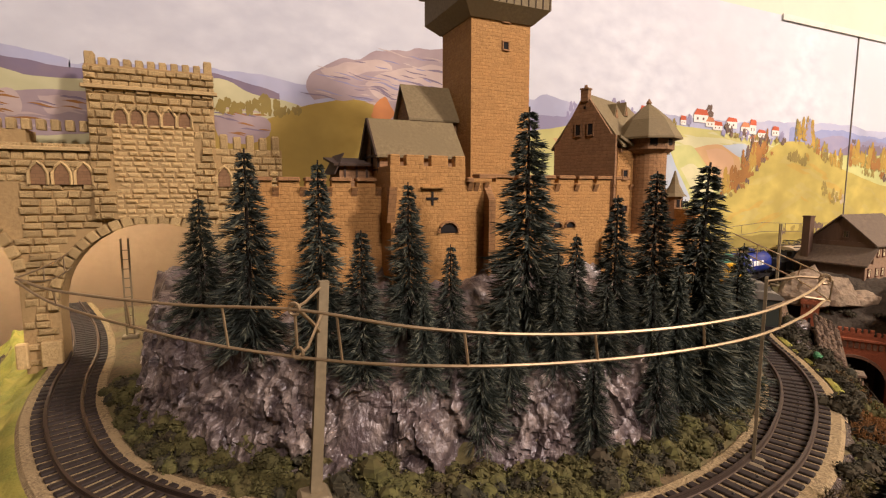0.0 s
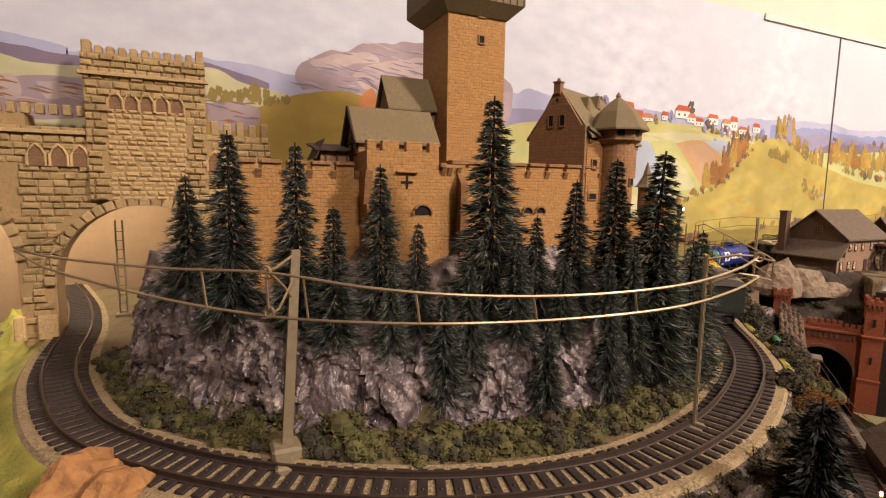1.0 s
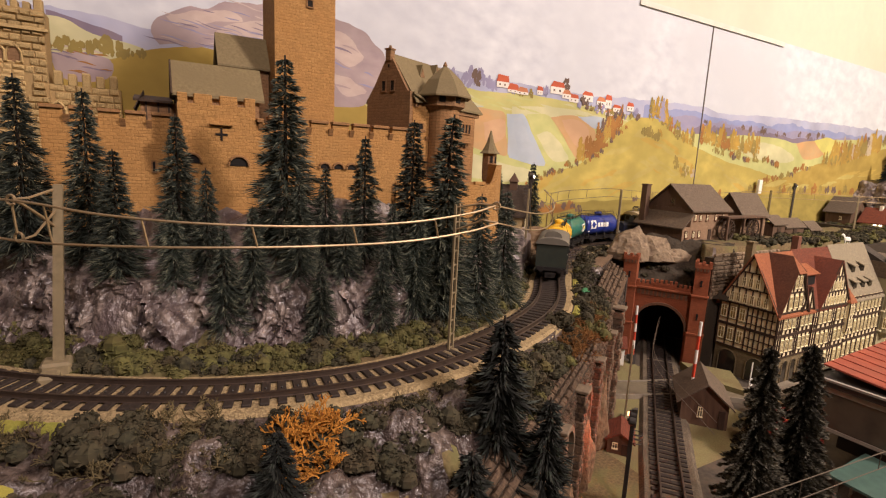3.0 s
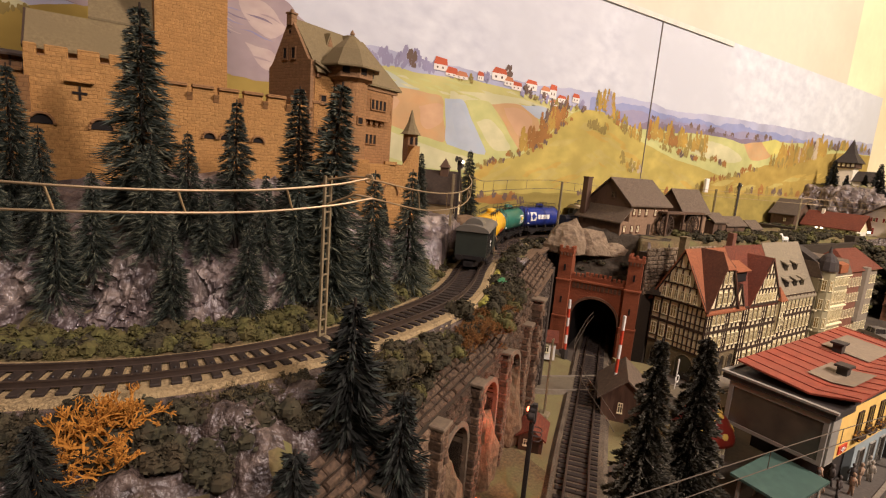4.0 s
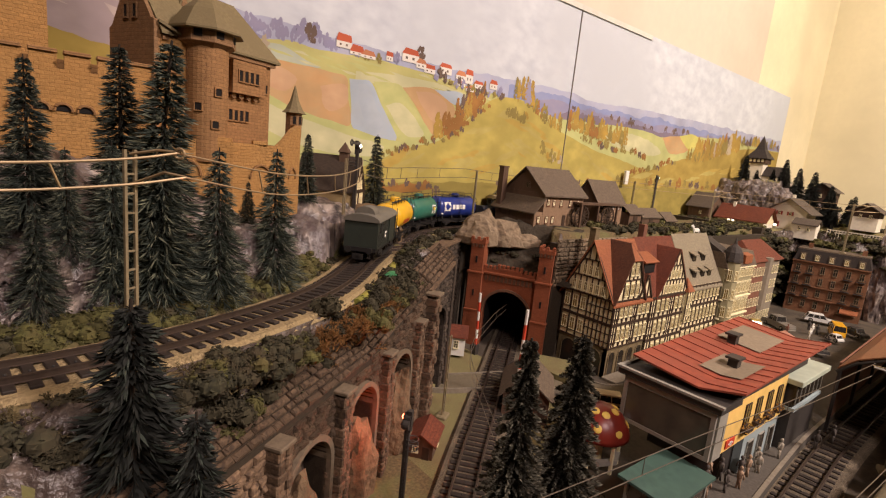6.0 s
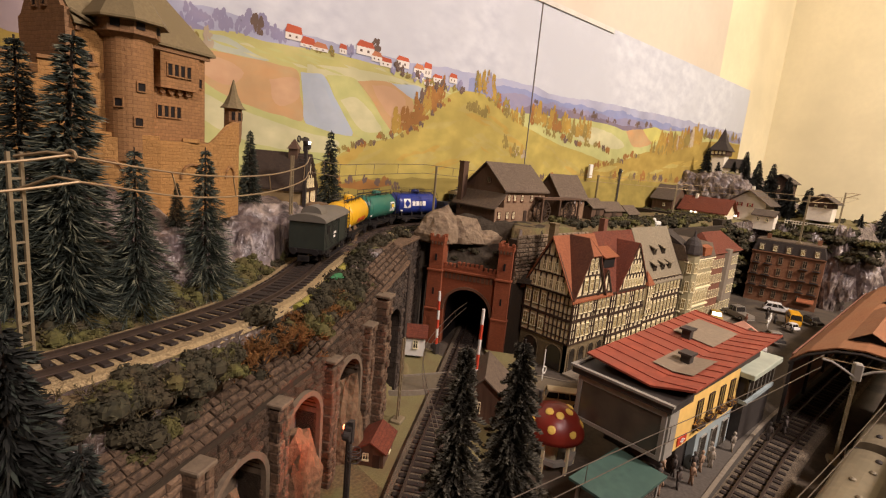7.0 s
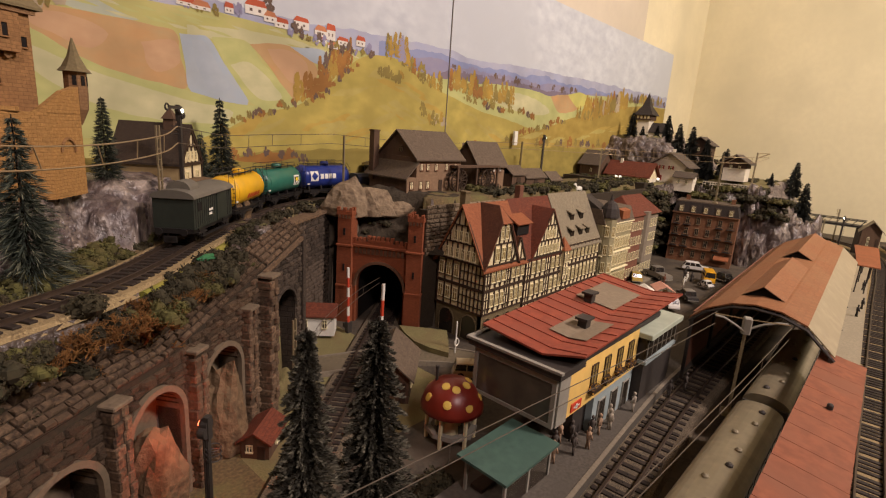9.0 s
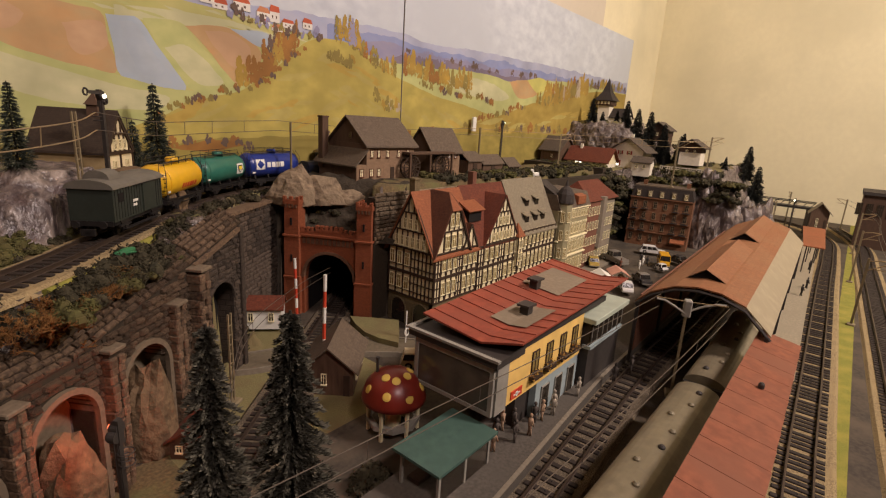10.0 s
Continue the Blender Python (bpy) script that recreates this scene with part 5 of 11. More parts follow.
for x, y, z in ((0.030, -0.012, 0.3445), (0.055, -0.010, 0.3490)):
    d = part("dormer", Geo().prism([(x - 0.0045, z), (x + 0.0045, z), (x, z + 0.0120)][::-1], y, y + 0.012, "y"), "castle_roof", hall)
    part("dormer_front", Geo().prism([(x - 0.0030, z + 0.0004), (x + 0.0030, z + 0.0004), (x, z + 0.0085)][::-1], y - 0.0006, y - 0.0001, "y"), "castle_dark", d)
bay = part("bay", Geo().box(0.058, -0.0325, 0.2880, 0.092, -0.0258, 0.3135), "castle_round", hall, "projecting bay with a row of windows")
windows(bay, [(0.0655 + i * 0.0055, -0.0325, 0.3018, 0.0036, 0.0085) for i in range(4)], "y")
for i in range(4):
    x = 0.0625 + i * 0.0075
    part("corbel", Geo().lathe([(0.0026, -0.0040), (0.0026, 0.0)], 10, mx=pose(x, -0.0288, 0.2862, 90)), "castle_dark", bay)
windows(hall, [(0.0615 + i * 0.0055, -0.0257, 0.2706, 0.0036, 0.0085) for i in range(4)], "y")
windows(hall, [(0.0975, -0.0257, 0.2960, 0.0040, 0.0070)], "y")
windows(hall, [(0.103, -0.008, 0.303, 0.004, 0.007), (0.103, 0.010, 0.270, 0.005, 0.007)], "x")
stair = part("stair_wall", Geo().box(0.2838, 0.2992, 0.23, 0.3060, 0.330, 0.3165), "castle_stone", castle, "ochre stair wall between gable and tower")
windows(stair, [(0.2914, 0.2992, 0.2976, 0.0042, 0.0066), (0.2909, 0.2992, 0.2711, 0.0072, 0.0044)], "y")
part("shed_roof", Geo().prism([(0.2825, 0.3255), (0.3080, 0.3135), (0.3085, 0.3150), (0.2825, 0.3275)][::-1], 0.2955, 0.326, "y"), "castle_roof", stair)
# round stair tower with a wooden oriel
TX, TY = 0.3145, 0.3000
rt = part("round_tower", Geo().lathe([(0.0148, 0.0), (0.0148, 0.083)], 28, (TX, TY, 0.2325)), "castle_round", castle, "round brown stair tower with an eight-sided top", soft=False)
part("oriel", Geo().lathe([(0.0146, 0.0), (0.0200, 0.0035), (0.0200, 0.0135)], 8, (TX, TY, 0.3135)), "castle_dark", rt, "dark timber oriel")
part("roof", Geo().lathe([(0.0258, -0.0022), (0.0258, -0.0008), (0.0165, 0.0130), (0.0060, 0.0225), (0.0012, 0.0260)], 8, (TX, TY, 0.3270)), "castle_roof", rt, "olive faceted roof")
part("roof_knob", Geo().lathe([(0.0016, 0), (0.0022, 0.0012), (0.0004, 0.0045)], 8, (TX, TY, 0.3525)), "castle_dark", rt)
for a in (-145, -100, -55, -10):
    m = Matrix.Translation((TX, TY, 0.3225)) @ pose(0, 0, 0, 0, 0, a + 22.5 + 90) @ Matrix.Translation((0, -0.0187, 0))
    part("window", Geo().box(-0.0028, -0.0006, -0.0026, 0.0028, 0.001, 0.0028), "black", rt, m=m)
for a, z in ((-72, 0.2834), (-80, 0.2600), (-125, 0.2720), (-30, 0.2480)):
    m = Matrix.Translation((TX, TY, z)) @ pose(0, 0, 0, 0, 0, a + 90) @ Matrix.Translation((0, -0.0147, 0))
    q = part("window", Geo().box(-0.0024, -0.0004, -0.0026, 0.0024, 0.002, 0.0026), "black", rt, m=m)
    part("window_frame", Geo().box(-0.0032, -0.0010, -0.0034, -0.0024, 0.001, 0.0034).box(0.0024, -0.0010, -0.0034, 0.0032, 0.001, 0.0034).box(-0.0024, -0.0010, 0.0026, 0.0024, 0.001, 0.0034).box(-0.0024, -0.0012, -0.0034, 0.0024, 0.001, -0.0026), "castle_round", q)
# lower terrace with blind arches
tw = part("terrace_wall", Geo().prism([(0.268, 0.296), (0.330, 0.284), (0.372, 0.290), (0.396, 0.316), (0.402, 0.352), (0.37, 0.36), (0.28, 0.33)], 0.19, 0.2485), "castle_stone", castle, "ochre terrace wall with blind arches")
g = Geo().add([(0.362, 0.2885, 0.2480), (0.372, 0.290, 0.2480), (0.396, 0.316, 0.2480), (0.402, 0.352, 0.2480), (0.372, 0.290, 0.2545), (0.384, 0.303, 0.2635), (0.396, 0.316, 0.268), (0.402, 0.352, 0.269),
               (0.398, 0.352, 0.2480), (0.392, 0.319, 0.2480), (0.370, 0.294, 0.2480), (0.398, 0.352, 0.269), (0.392, 0.319, 0.268), (0.381, 0.306, 0.2635), (0.370, 0.294, 0.2545)],
              [(0, 1, 4), (1, 2, 6, 5, 4), (2, 3, 7, 6), (8, 9, 12, 11), (9, 10, 14, 13, 12), (4, 5, 13, 14), (5, 6, 12, 13), (6, 7, 11, 12), (0, 4, 14), (3, 8, 11, 7)])
part("rising_parapet", g, "castle_stone", tw)
for a, c in (((0.300, 0.290), 0.0085), ((0.352, 0.287), 0.0085), ((0.384, 0.303), 0.0075)):
    d = {0.300: -11, 0.352: 8, 0.384: 47}[a[0]]
    pts = [(c * math.cos(math.pi * i / 10), c * 1.25 * math.sin(math.pi * i / 10)) for i in range(11)]
    m = pose(a[0], a[1] - 0.0004, 0.222, 0, 0, d)
    part("blind_arch", Geo().tube([(p, -0.0004, q) for p, q in pts], 0.0010, 5), "castle_round", tw, m=m)
for x, y in ((0.290, 0.2915), (0.318, 0.286), (0.345, 0.286)):
    part("parapet_block", Geo().soft(x, y, 0.2486, x + 0.012, y + 0.004, 0.2515, 0.0004), "castle_stone", tw)
# corner turret
tu = part("corner_turret", Geo().lathe([(0.002, -0.022), (0.0072, -0.010), (0.0078, 0.0), (0.0078, 0.0185)], 8, (0.4015, 0.347, 0.262)), "castle_dark", castle, "small corner turret with a pointed spire")
part("spire", Geo().lathe([(0.0115, -0.0006), (0.0085, 0.0025), (0.0042, 0.011), (0.0006, 0.024)], 8, (0.4015, 0.347, 0.2805)), "castle_roof", tu)
for a in (-130, -85, -40):
    m = Matrix.Translation((0.4015, 0.347, 0.2735)) @ pose(0, 0, 0, 0, 0, a + 112.5) @ Matrix.Translation((0, -0.0071, 0))
    part("window", Geo().box(-0.0014, -0.0006, -0.0035, 0.0014, 0.001, 0.0035), "black", tu, m=m)

# ---- arcade retaining wall ----
M["wall_stone"] = mat("grey_brown_stone", (0.185, 0.120, 0.070), (0.058, 0.037, 0.024), 420, 0.85, 0.9, c3=(0.10, 0.064, 0.038), big=70, spread=0.38, depth=0.0012)
M["wall_joint"] = mat("dark_mortar", (0.05, 0.036, 0.022), (0.03, 0.022, 0.014), 420, 0.95, 0.5)
M["arch_rim"] = mat("arch_plaster", (0.19, 0.145, 0.095), (0.13, 0.097, 0.064), 300, 0.9, 0.5)
M["wall_dark"] = mat("dark_stone", (0.075, 0.055, 0.04), (0.035, 0.026, 0.02), 420, 0.9, 0.6, big=40, brick=(0.011, 0.006, 0.0006, 0.6, "x"))
M["tan_rock"] = mat("tan_rock", (0.20, 0.13, 0.07), (0.095, 0.06, 0.033), 160, 0.9, 0.9, big=60, depth=0.003)
M["brick_red"] = mat("red_portal_brick", (0.30, 0.085, 0.032), (0.22, 0.06, 0.024), 420, 0.85, 0.4, c3=(0.26, 0.072, 0.028), big=35, brick=(0.0042, 0.0016, 0.0002, 0.78, "x"), depth=0.0004)
M["arch_brick"] = mat("brown_arch_brick", (0.19, 0.095, 0.05), (0.13, 0.062, 0.035), 420, 0.85, 0.4, brick=(0.0042, 0.0016, 0.0002, 0.75, "x"), depth=0.0004)
WF = Matrix.Translation((WALL_P.x, WALL_P.y, 0)) @ pose(0, 0, 0, 0, 0, 33.41)


def bay(geo, u0, u1, cx, r, zs, thick, n=18):
    pts = [(cx + r * math.cos(math.pi * i / n), zs + r * 1.0 * math.sin(math.pi * i / n)) for i in range(n + 1)]
    poly = [(u1, -0.01), (u1, float(wall_top(u1))), (u0, float(wall_top(u0))), (u0, -0.01), (cx - r, -0.01)] + pts[::-1] + [(cx + r, -0.01)]
    geo.prism(poly[::-1], 0.0, thick, "y")


def arcade():
    t = thing("arcade_wall", "grey-brown stone retaining wall with round arches and stepped piers below the upper line", "retaining wall", WF)
    arches = [(-0.235, 0.0225, 0.056), (-0.166, 0.0225, 0.056), (-0.098, 0.0225, 0.057), (-0.0325, 0.0225, 0.0645), (0.0362, 0.0225, 0.0655)]
    g = Geo()
    g.box(-0.42, 0, -0.01, -0.2691, 0.019, 0.104)
    for cx, r, zs in arches:
        bay(g, cx - 0.0338, cx + 0.0338, cx, r, zs, 0.019)
    g.prism([(0.0704, -0.01), (0.0704, float(wall_top(0.07))), (0.092, float(wall_top(0.092))), (0.092, -0.01)], 0, 0.019, "y")
    body = part("wall_body", g, "wall_joint", t)
    st = stone_meshes("wall_stone", 0.2, 7, 21)

    def hole(x, z, hw, hh):
        for cx, r, zs in arches:
            if (x - cx) ** 2 + max(0, z - zs) ** 2 < (r + 0.0035) ** 2:
                return True
        return z + hh > wall_top(x) + 0.001

    lay_stones(body, st, Matrix.Identity(4), -0.42, 0.090, 0.0, 0.125, hole, 0.0047, 0.0088, 0.0034, lambda x, z: x > -0.13 and z > 0.045, 31)
    for cx, r, zs in arches:
        pts = [(cx + r, -0.004)] + [(cx + r * math.cos(math.pi * i / 16), zs + r * math.sin(math.pi * i / 16)) for i in range(17)] + [(cx - r, -0.004)]
        rim = Geo()
        out = [(cx + (a - cx) * 1.17, c + (c - zs) * 0.17 if c > zs else c) for a, c in pts]
        for k in range(len(pts) - 1):
            rim.prism([pts[k], out[k], out[k + 1], pts[k + 1]], -0.0036, 0.002, "y")
        part("arch_rim", rim, "arch_rim", body, "plain plastered arch band")
        ring = [(a, c) for a, c in pts]
        g = Geo()
        for (a, c), (a2, c2) in zip(ring, ring[1:]):
            g.add([(a, 0.0, c), (a2, 0.0, c2), (a2, 0.0165, c2), (a, 0.0165, c)], [(0, 1, 2, 3)])
        g.add([(cx - r, 0.0165, -0.004), (cx + r, 0.0165, -0.004), (cx + r, 0.0165, zs + r), (cx - r, 0.0165, zs + r)], [(0, 1, 2, 3)])
        part("niche", g, "arch_rim", body, "shallow plastered niche")
    for i, (u, top) in enumerate(((-0.2005, 0.100), (-0.1325, 0.100), (-0.065, 0.100), (0.0025, 0.1015), (0.0690, 0.1075), (0.0975, 0.1265))):
        pier(t, u, top, 0.0062 if u < 0.09 else 0.0068, 0.009 if u < 0.09 else 0.012, i)
    # darker wall towards the portal
    g = Geo()
    bay(g, 0.104, 0.172, 0.138, 0.0225, 0.080, 0.019)
    dark_face = part("sooty_wall", g, "wall_dark", t, "dark stone wall with an arched opening")
    M["soot_block"] = mat("soot_block", (0.095, 0.07, 0.05), (0.045, 0.033, 0.025), 420, 0.9, 0.8, big=60, spread=0.35, depth=0.0012)
    dark_blocks = stone_meshes("soot_block", 0.2, 6, 61)
    lay_stones(dark_face, dark_blocks, Matrix.Identity(4), 0.104, 0.172, 0.0, 0.142, lambda x, z, hw, hh: (x - 0.138) ** 2 + max(0, z - 0.08) ** 2 < 0.0255 ** 2 or z + hh > wall_top(x), 0.0052, 0.0095, 0.0026, lambda x, z: z > 0.09, 34)
    part("end_pilaster", Geo().soft(0.172, -0.0035, -0.01, 0.178, 0.052, 0.147, 0.0008), "soot_block", t)
    back = part("recessed_wall", Geo().box(0.178, 0.040, -0.01, 0.345, 0.052, 0.142), "wall_dark", t, "dark stone wall set back beside the portal")
    lay_stones(back, dark_blocks, Matrix.Translation((0, 0.040, 0)), 0.178, 0.345, 0.0, 0.142, lambda *a: False, 0.0056, 0.0105, 0.0026, lambda x, z: x > 0.27 and z > 0.08, 35)
    part("coping", Geo().prism([(0.10, 0.126), (0.178, 0.1435), (0.178, 0.147), (0.10, 0.1295)], -0.003, 0.021, "y").box(0.178, 0.036, 0.142, 0.345, 0.054, 0.1455), "wall_stone", t)
    slab = stone_meshes("wall_stone", 0.2, 5, 27)
    for ua, ub, tip, seed, deep in ((0.106, 0.178, 12.5, 33, 0.021), (-0.021, 0.105, 12.5, 36, 0.017), (-0.42, -0.022, 0.0, 37, 0.022)):
        z0 = float(wall_top(ua)) + 0.0012
        TF = Matrix.Translation((ua, -0.001, z0)) @ pose(0, 0, 0, 0, -tip, 0) @ pose(0, 0, 0, -58)
        wide = (ub - ua) / math.cos(math.radians(tip))
        slope = part("stone_slope", Geo().box(0, 0.0006, 0, wide, 0.004, deep, mx=TF), "wall_joint", t, "slanting stone-set wall top")
        lay_stones(slope, slab, TF, 0, wide, 0.0, deep, lambda *a: False, 0.0048, 0.0088, 0.0028, lambda x, z: ua > -0.03 and z < 0.02 and x > 0.05, seed)
    # Black sheet behind the arch paints its depth dark.
    part("dark_recess", Geo().box(0.112, 0.0165, -0.01, 0.165, 0.019, 0.104), "black", t)
    part("arch_rim", Geo().tube([(0.138 + 0.0225 * math.cos(math.pi * i / 16), -0.001, 0.080 + 0.0225 * math.sin(math.pi * i / 16)) for i in range(17)], 0.0018, 5), "wall_dark", t)
    return t


def pier(parent, u, top, wide, deep, seed):
    rr = random.Random(seed)
    z = 0.0
    base = part("pier", Geo().box(u - wide * 0.8, -deep * 0.8, 0, u + wide * 0.8, 0.0, top - 0.001), "wall_joint", parent, "stacked stone pier with a pale cap slab")
    while z < top - 0.004:
        h = rr.uniform(0.0055, 0.0075)
        for sx in (-1, 1):
            w = wide * rr.uniform(0.92, 1.08)
            x0, x1 = (u - w, u + rr.uniform(-0.001, 0.001)) if sx < 0 else (u + rr.uniform(0.001, 0.0015), u + w)
            part("stone", Geo().soft(x0, -deep * rr.uniform(0.9, 1.1), z, x1, 0.001, z + h - 0.0006, 0.0009), "wall_stone", base)
        z += h
    part("cap_slab", Geo().soft(u - wide * 1.1, -deep * 1.15, top, u + wide * 1.1, 0.004, top + 0.0022, 0.0006), "arch_rim", base)


arcade()


def boulder(name, sx, sy, sz, m, seed, cuts=3, amp=0.25, freq=1.7):
    """A craggy stone lump of unit-noise shape, resting on z = 0."""
    bm = bmesh.new()
    bmesh.ops.create_icosphere(bm, subdivisions=cuts, radius=1)
    for v in bm.verts:
        n = noise.fractal(v.co * freq + Vector((seed * 3.1, seed, 0)), 0.9, 2.1, 4)
        c = noise.cell(v.co * 2.3 + Vector((seed, 0, 0)))
        v.co *= 1 + amp * n + 0.06 * c
        v.co = Vector((v.co.x * sx, v.co.y * sy, max(v.co.z, -0.35) * sz + 0.3 * sz))
    me = bpy.data.meshes.new(name)
    bm.to_mesh(me)
    bm.free()
    me.materials.append(M[m])
    return me


for u, z, s in ((0.040, 0.0, 1.0), (-0.031, 0.0, 0.9), (-0.1, 0.0, 0.8)):
    q = wall_at(u, 0.002)
    solid("niche_rock", boulder("niche_rock", 0.0175, 0.015, 0.056 * s, "tan_rock", u * 50), None, "tan rock rising inside an arch niche", "rock", m=pose(q.x, q.y, z, 0, 0, 20))

# ---- tunnel portal ----
PF = pose(0.676, 0.382, 0, 0, 0, -59.9)


def portal():
    t = thing("tunnel_portal", "red brick tunnel portal with two crenellated towers and a round arch", "tunnel portal", PF)
    L = 0.1156
    g = Geo()
    arch_wall(g, 0.020, L - 0.020, -0.005, 0.1065, L / 2, 0.0328, 0.050, 0.0, 0.012)
    wall = part("portal_wall", g, "brick_red", t)
    n = 20
    pts = [(L / 2 + 0.036 * math.cos(math.pi * i / n), 0.050 + 0.036 * math.sin(math.pi * i / n)) for i in range(n + 1)]
    inn = [(L / 2 + 0.0326 * math.cos(math.pi * i / n), 0.050 + 0.0326 * math.sin(math.pi * i / n)) for i in range(n + 1)]
    for i in range(n):
        part("voussoir", Geo().prism([inn[i], pts[i], pts[i + 1], inn[i + 1]], -0.002 - 0.0003 * (i % 2), 0.004, "y"), "arch_brick", wall)
    part("string_course", Geo().soft(0.020, -0.003, 0.1035, L - 0.020, 0.003, 0.1065, 0.0005), "brick_red", wall)
    for i in range(12):
        x = 0.0235 + i * 0.0057
        part("corbel_arch", Geo().prism([(x, 0.0945), (x + 0.0038, 0.0945), (x + 0.0038, 0.1005), (x + 0.0019, 0.1025), (x, 0.1005)][::-1], -0.0012, 0.0006, "y"), "arch_brick", wall)
    mer = Geo().soft(-0.5, -0.5, 0, 0.5, 0.5, 1, 0.08).mesh("merlon", "brick_red")
    part("parapet", Geo().box(0.020, -0.001, 0.1065, L - 0.020, 0.006, 0.1105).box(0.041, -0.0014, 0.1105, L - 0.041, 0.006, 0.1135), "brick_red", wall)
    for i in range(12):
        x = 0.0235 + i * 0.0062
        z = 0.1135 if 0.041 < x < L - 0.041 else 0.1105
        part("merlon", mer, None, wall, m=Matrix.Translation((x, 0.0018, z)) @ Matrix.Diagonal((0.0040, 0.0055, 0.0048, 1)))
    for x in (0.011, L - 0.011):
        k = part("portal_tower", Geo().box(x - 0.0105, -0.007, -0.005, x + 0.0105, 0.016, 0.050).box(x - 0.0098, -0.0063, 0.050, x + 0.0098, 0.0153, 0.104).box(x - 0.0092, -0.0057, 0.104, x + 0.0092, 0.0147, 0.144), "brick_red", t, "slim red brick tower")
        for z in (0.050, 0.104):
            part("string_course", Geo().soft(x - 0.0112, -0.0077, z - 0.0012, x + 0.0112, 0.0165, z + 0.0014, 0.0005), "brick_red", k)
        part("corbel_band", Geo().soft(x - 0.0105, -0.007, 0.1435, x + 0.0105, 0.016, 0.1485, 0.0005), "brick_red", k)
        for a in (-0.0085, 0, 0.0085):
            for b in (-0.005, 0.0045, 0.014):
                if a or b != 0.0045:
                    part("merlon", mer, None, k, m=Matrix.Translation((x + a, b, 0.1485)) @ Matrix.Diagonal((0.0042, 0.0042, 0.0045, 1)))
        for z in (0.075, 0.122):
            part("slit_window", Geo().box(x - 0.0012, -0.0069, z - 0.0045, x + 0.0012, -0.005, z + 0.0045), "black", k)
            part("slit_window", Geo().box(x - 0.0112, 0.003, z - 0.0045, x - 0.0085, 0.0055, z + 0.0045), "black", k)
        for a in (-0.0065, -0.0022, 0.0022, 0.0065):
            part("corbel", Geo().box(x + a - 0.001, -0.0072, 0.139, x + a + 0.001, -0.0055, 0.1435), "arch_brick", k)
    # Closed black tube: the tunnel's darkness is put into its colour.
    tun = Geo()
    pts = [(L / 2 - 0.0328, -0.004)] + [(L / 2 - 0.0328 * math.cos(math.pi * i / 16), 0.050 + 0.0328 * math.sin(math.pi * i / 16)) for i in range(17)] + [(L / 2 + 0.0328, -0.004)]
    for (a, c), (a2, c2) in zip(pts, pts[1:]):
        tun.add([(a, 0.012, c), (a2, 0.012, c2), (a2, 0.13, c2), (a, 0.13, c)], [(0, 1, 2, 3)])
    tun.add([(a, 0.13, c) for a, c in pts], [tuple(range(len(pts)))])
    part("tunnel_lining", tun, "black", t, "tunnel lining, black for the dark inside")


portal()


def mound():
    """The bank over the tunnel."""
    g = Geo()
    nx, ny = 44, 46
    for i in range(nx):
        for j in range(ny):
            x, y = -0.012 + 0.150 * i / (nx - 1), 0.005 + 0.115 * j / (ny - 1)
            z = 0.098 + 0.018 * min(1, y / 0.03) + 0.052 * max(0, min(1, (y - 0.030) / 0.045))
            z += 0.012 * math.exp(-((x - 0.035) ** 2 + (y - 0.06) ** 2) / 0.0006)
            p = Vector((x, y, z))
            n = noise.noise_vector(p * 70) * 0.004 + noise.noise_vector(p * 190) * 0.0016
            g.v.append(tuple(p + n))
    g.f = [(i * ny + j, (i + 1) * ny + j, (i + 1) * ny + j + 1, i * ny + j + 1) for i in range(nx - 1) for j in range(ny - 1)]
    g.m = [0] * len(g.f)
    solid("tunnel_bank", g, "dark_soil", "dark planted bank above the tunnel portal", "bank", "structure", PF, soft=True)


M["dark_soil"] = mat("dark_soil", (0.06, 0.046, 0.03), (0.035, 0.027, 0.018), 300, 0.95, 0.8, big=50, depth=0.002)
mound()
M["pale_rock"] = mat("pale_rock", (0.29, 0.215, 0.135), (0.14, 0.10, 0.065), 160, 0.85, 0.9, big=60, depth=0.003)
for x, y, z, sx, sy, sz, a in ((0.694, 0.388, 0.140, 0.030, 0.018, 0.034, -38), (0.722, 0.374, 0.140, 0.034, 0.014, 0.026, -35), (0.752, 0.357, 0.138, 0.032, 0.011, 0.014, -33)):
    solid("pale_boulder", boulder("pale_boulder", sx, sy, sz, "pale_rock", x * 40), None, "big tan boulder on the bank above the tunnel", "boulder", m=pose(x, y, z, 0, 0, a), soft=False)

# ---- firs ----
def gz(x, y):
    return float(ground_height(np.array([x], float), np.array([y], float))[0])


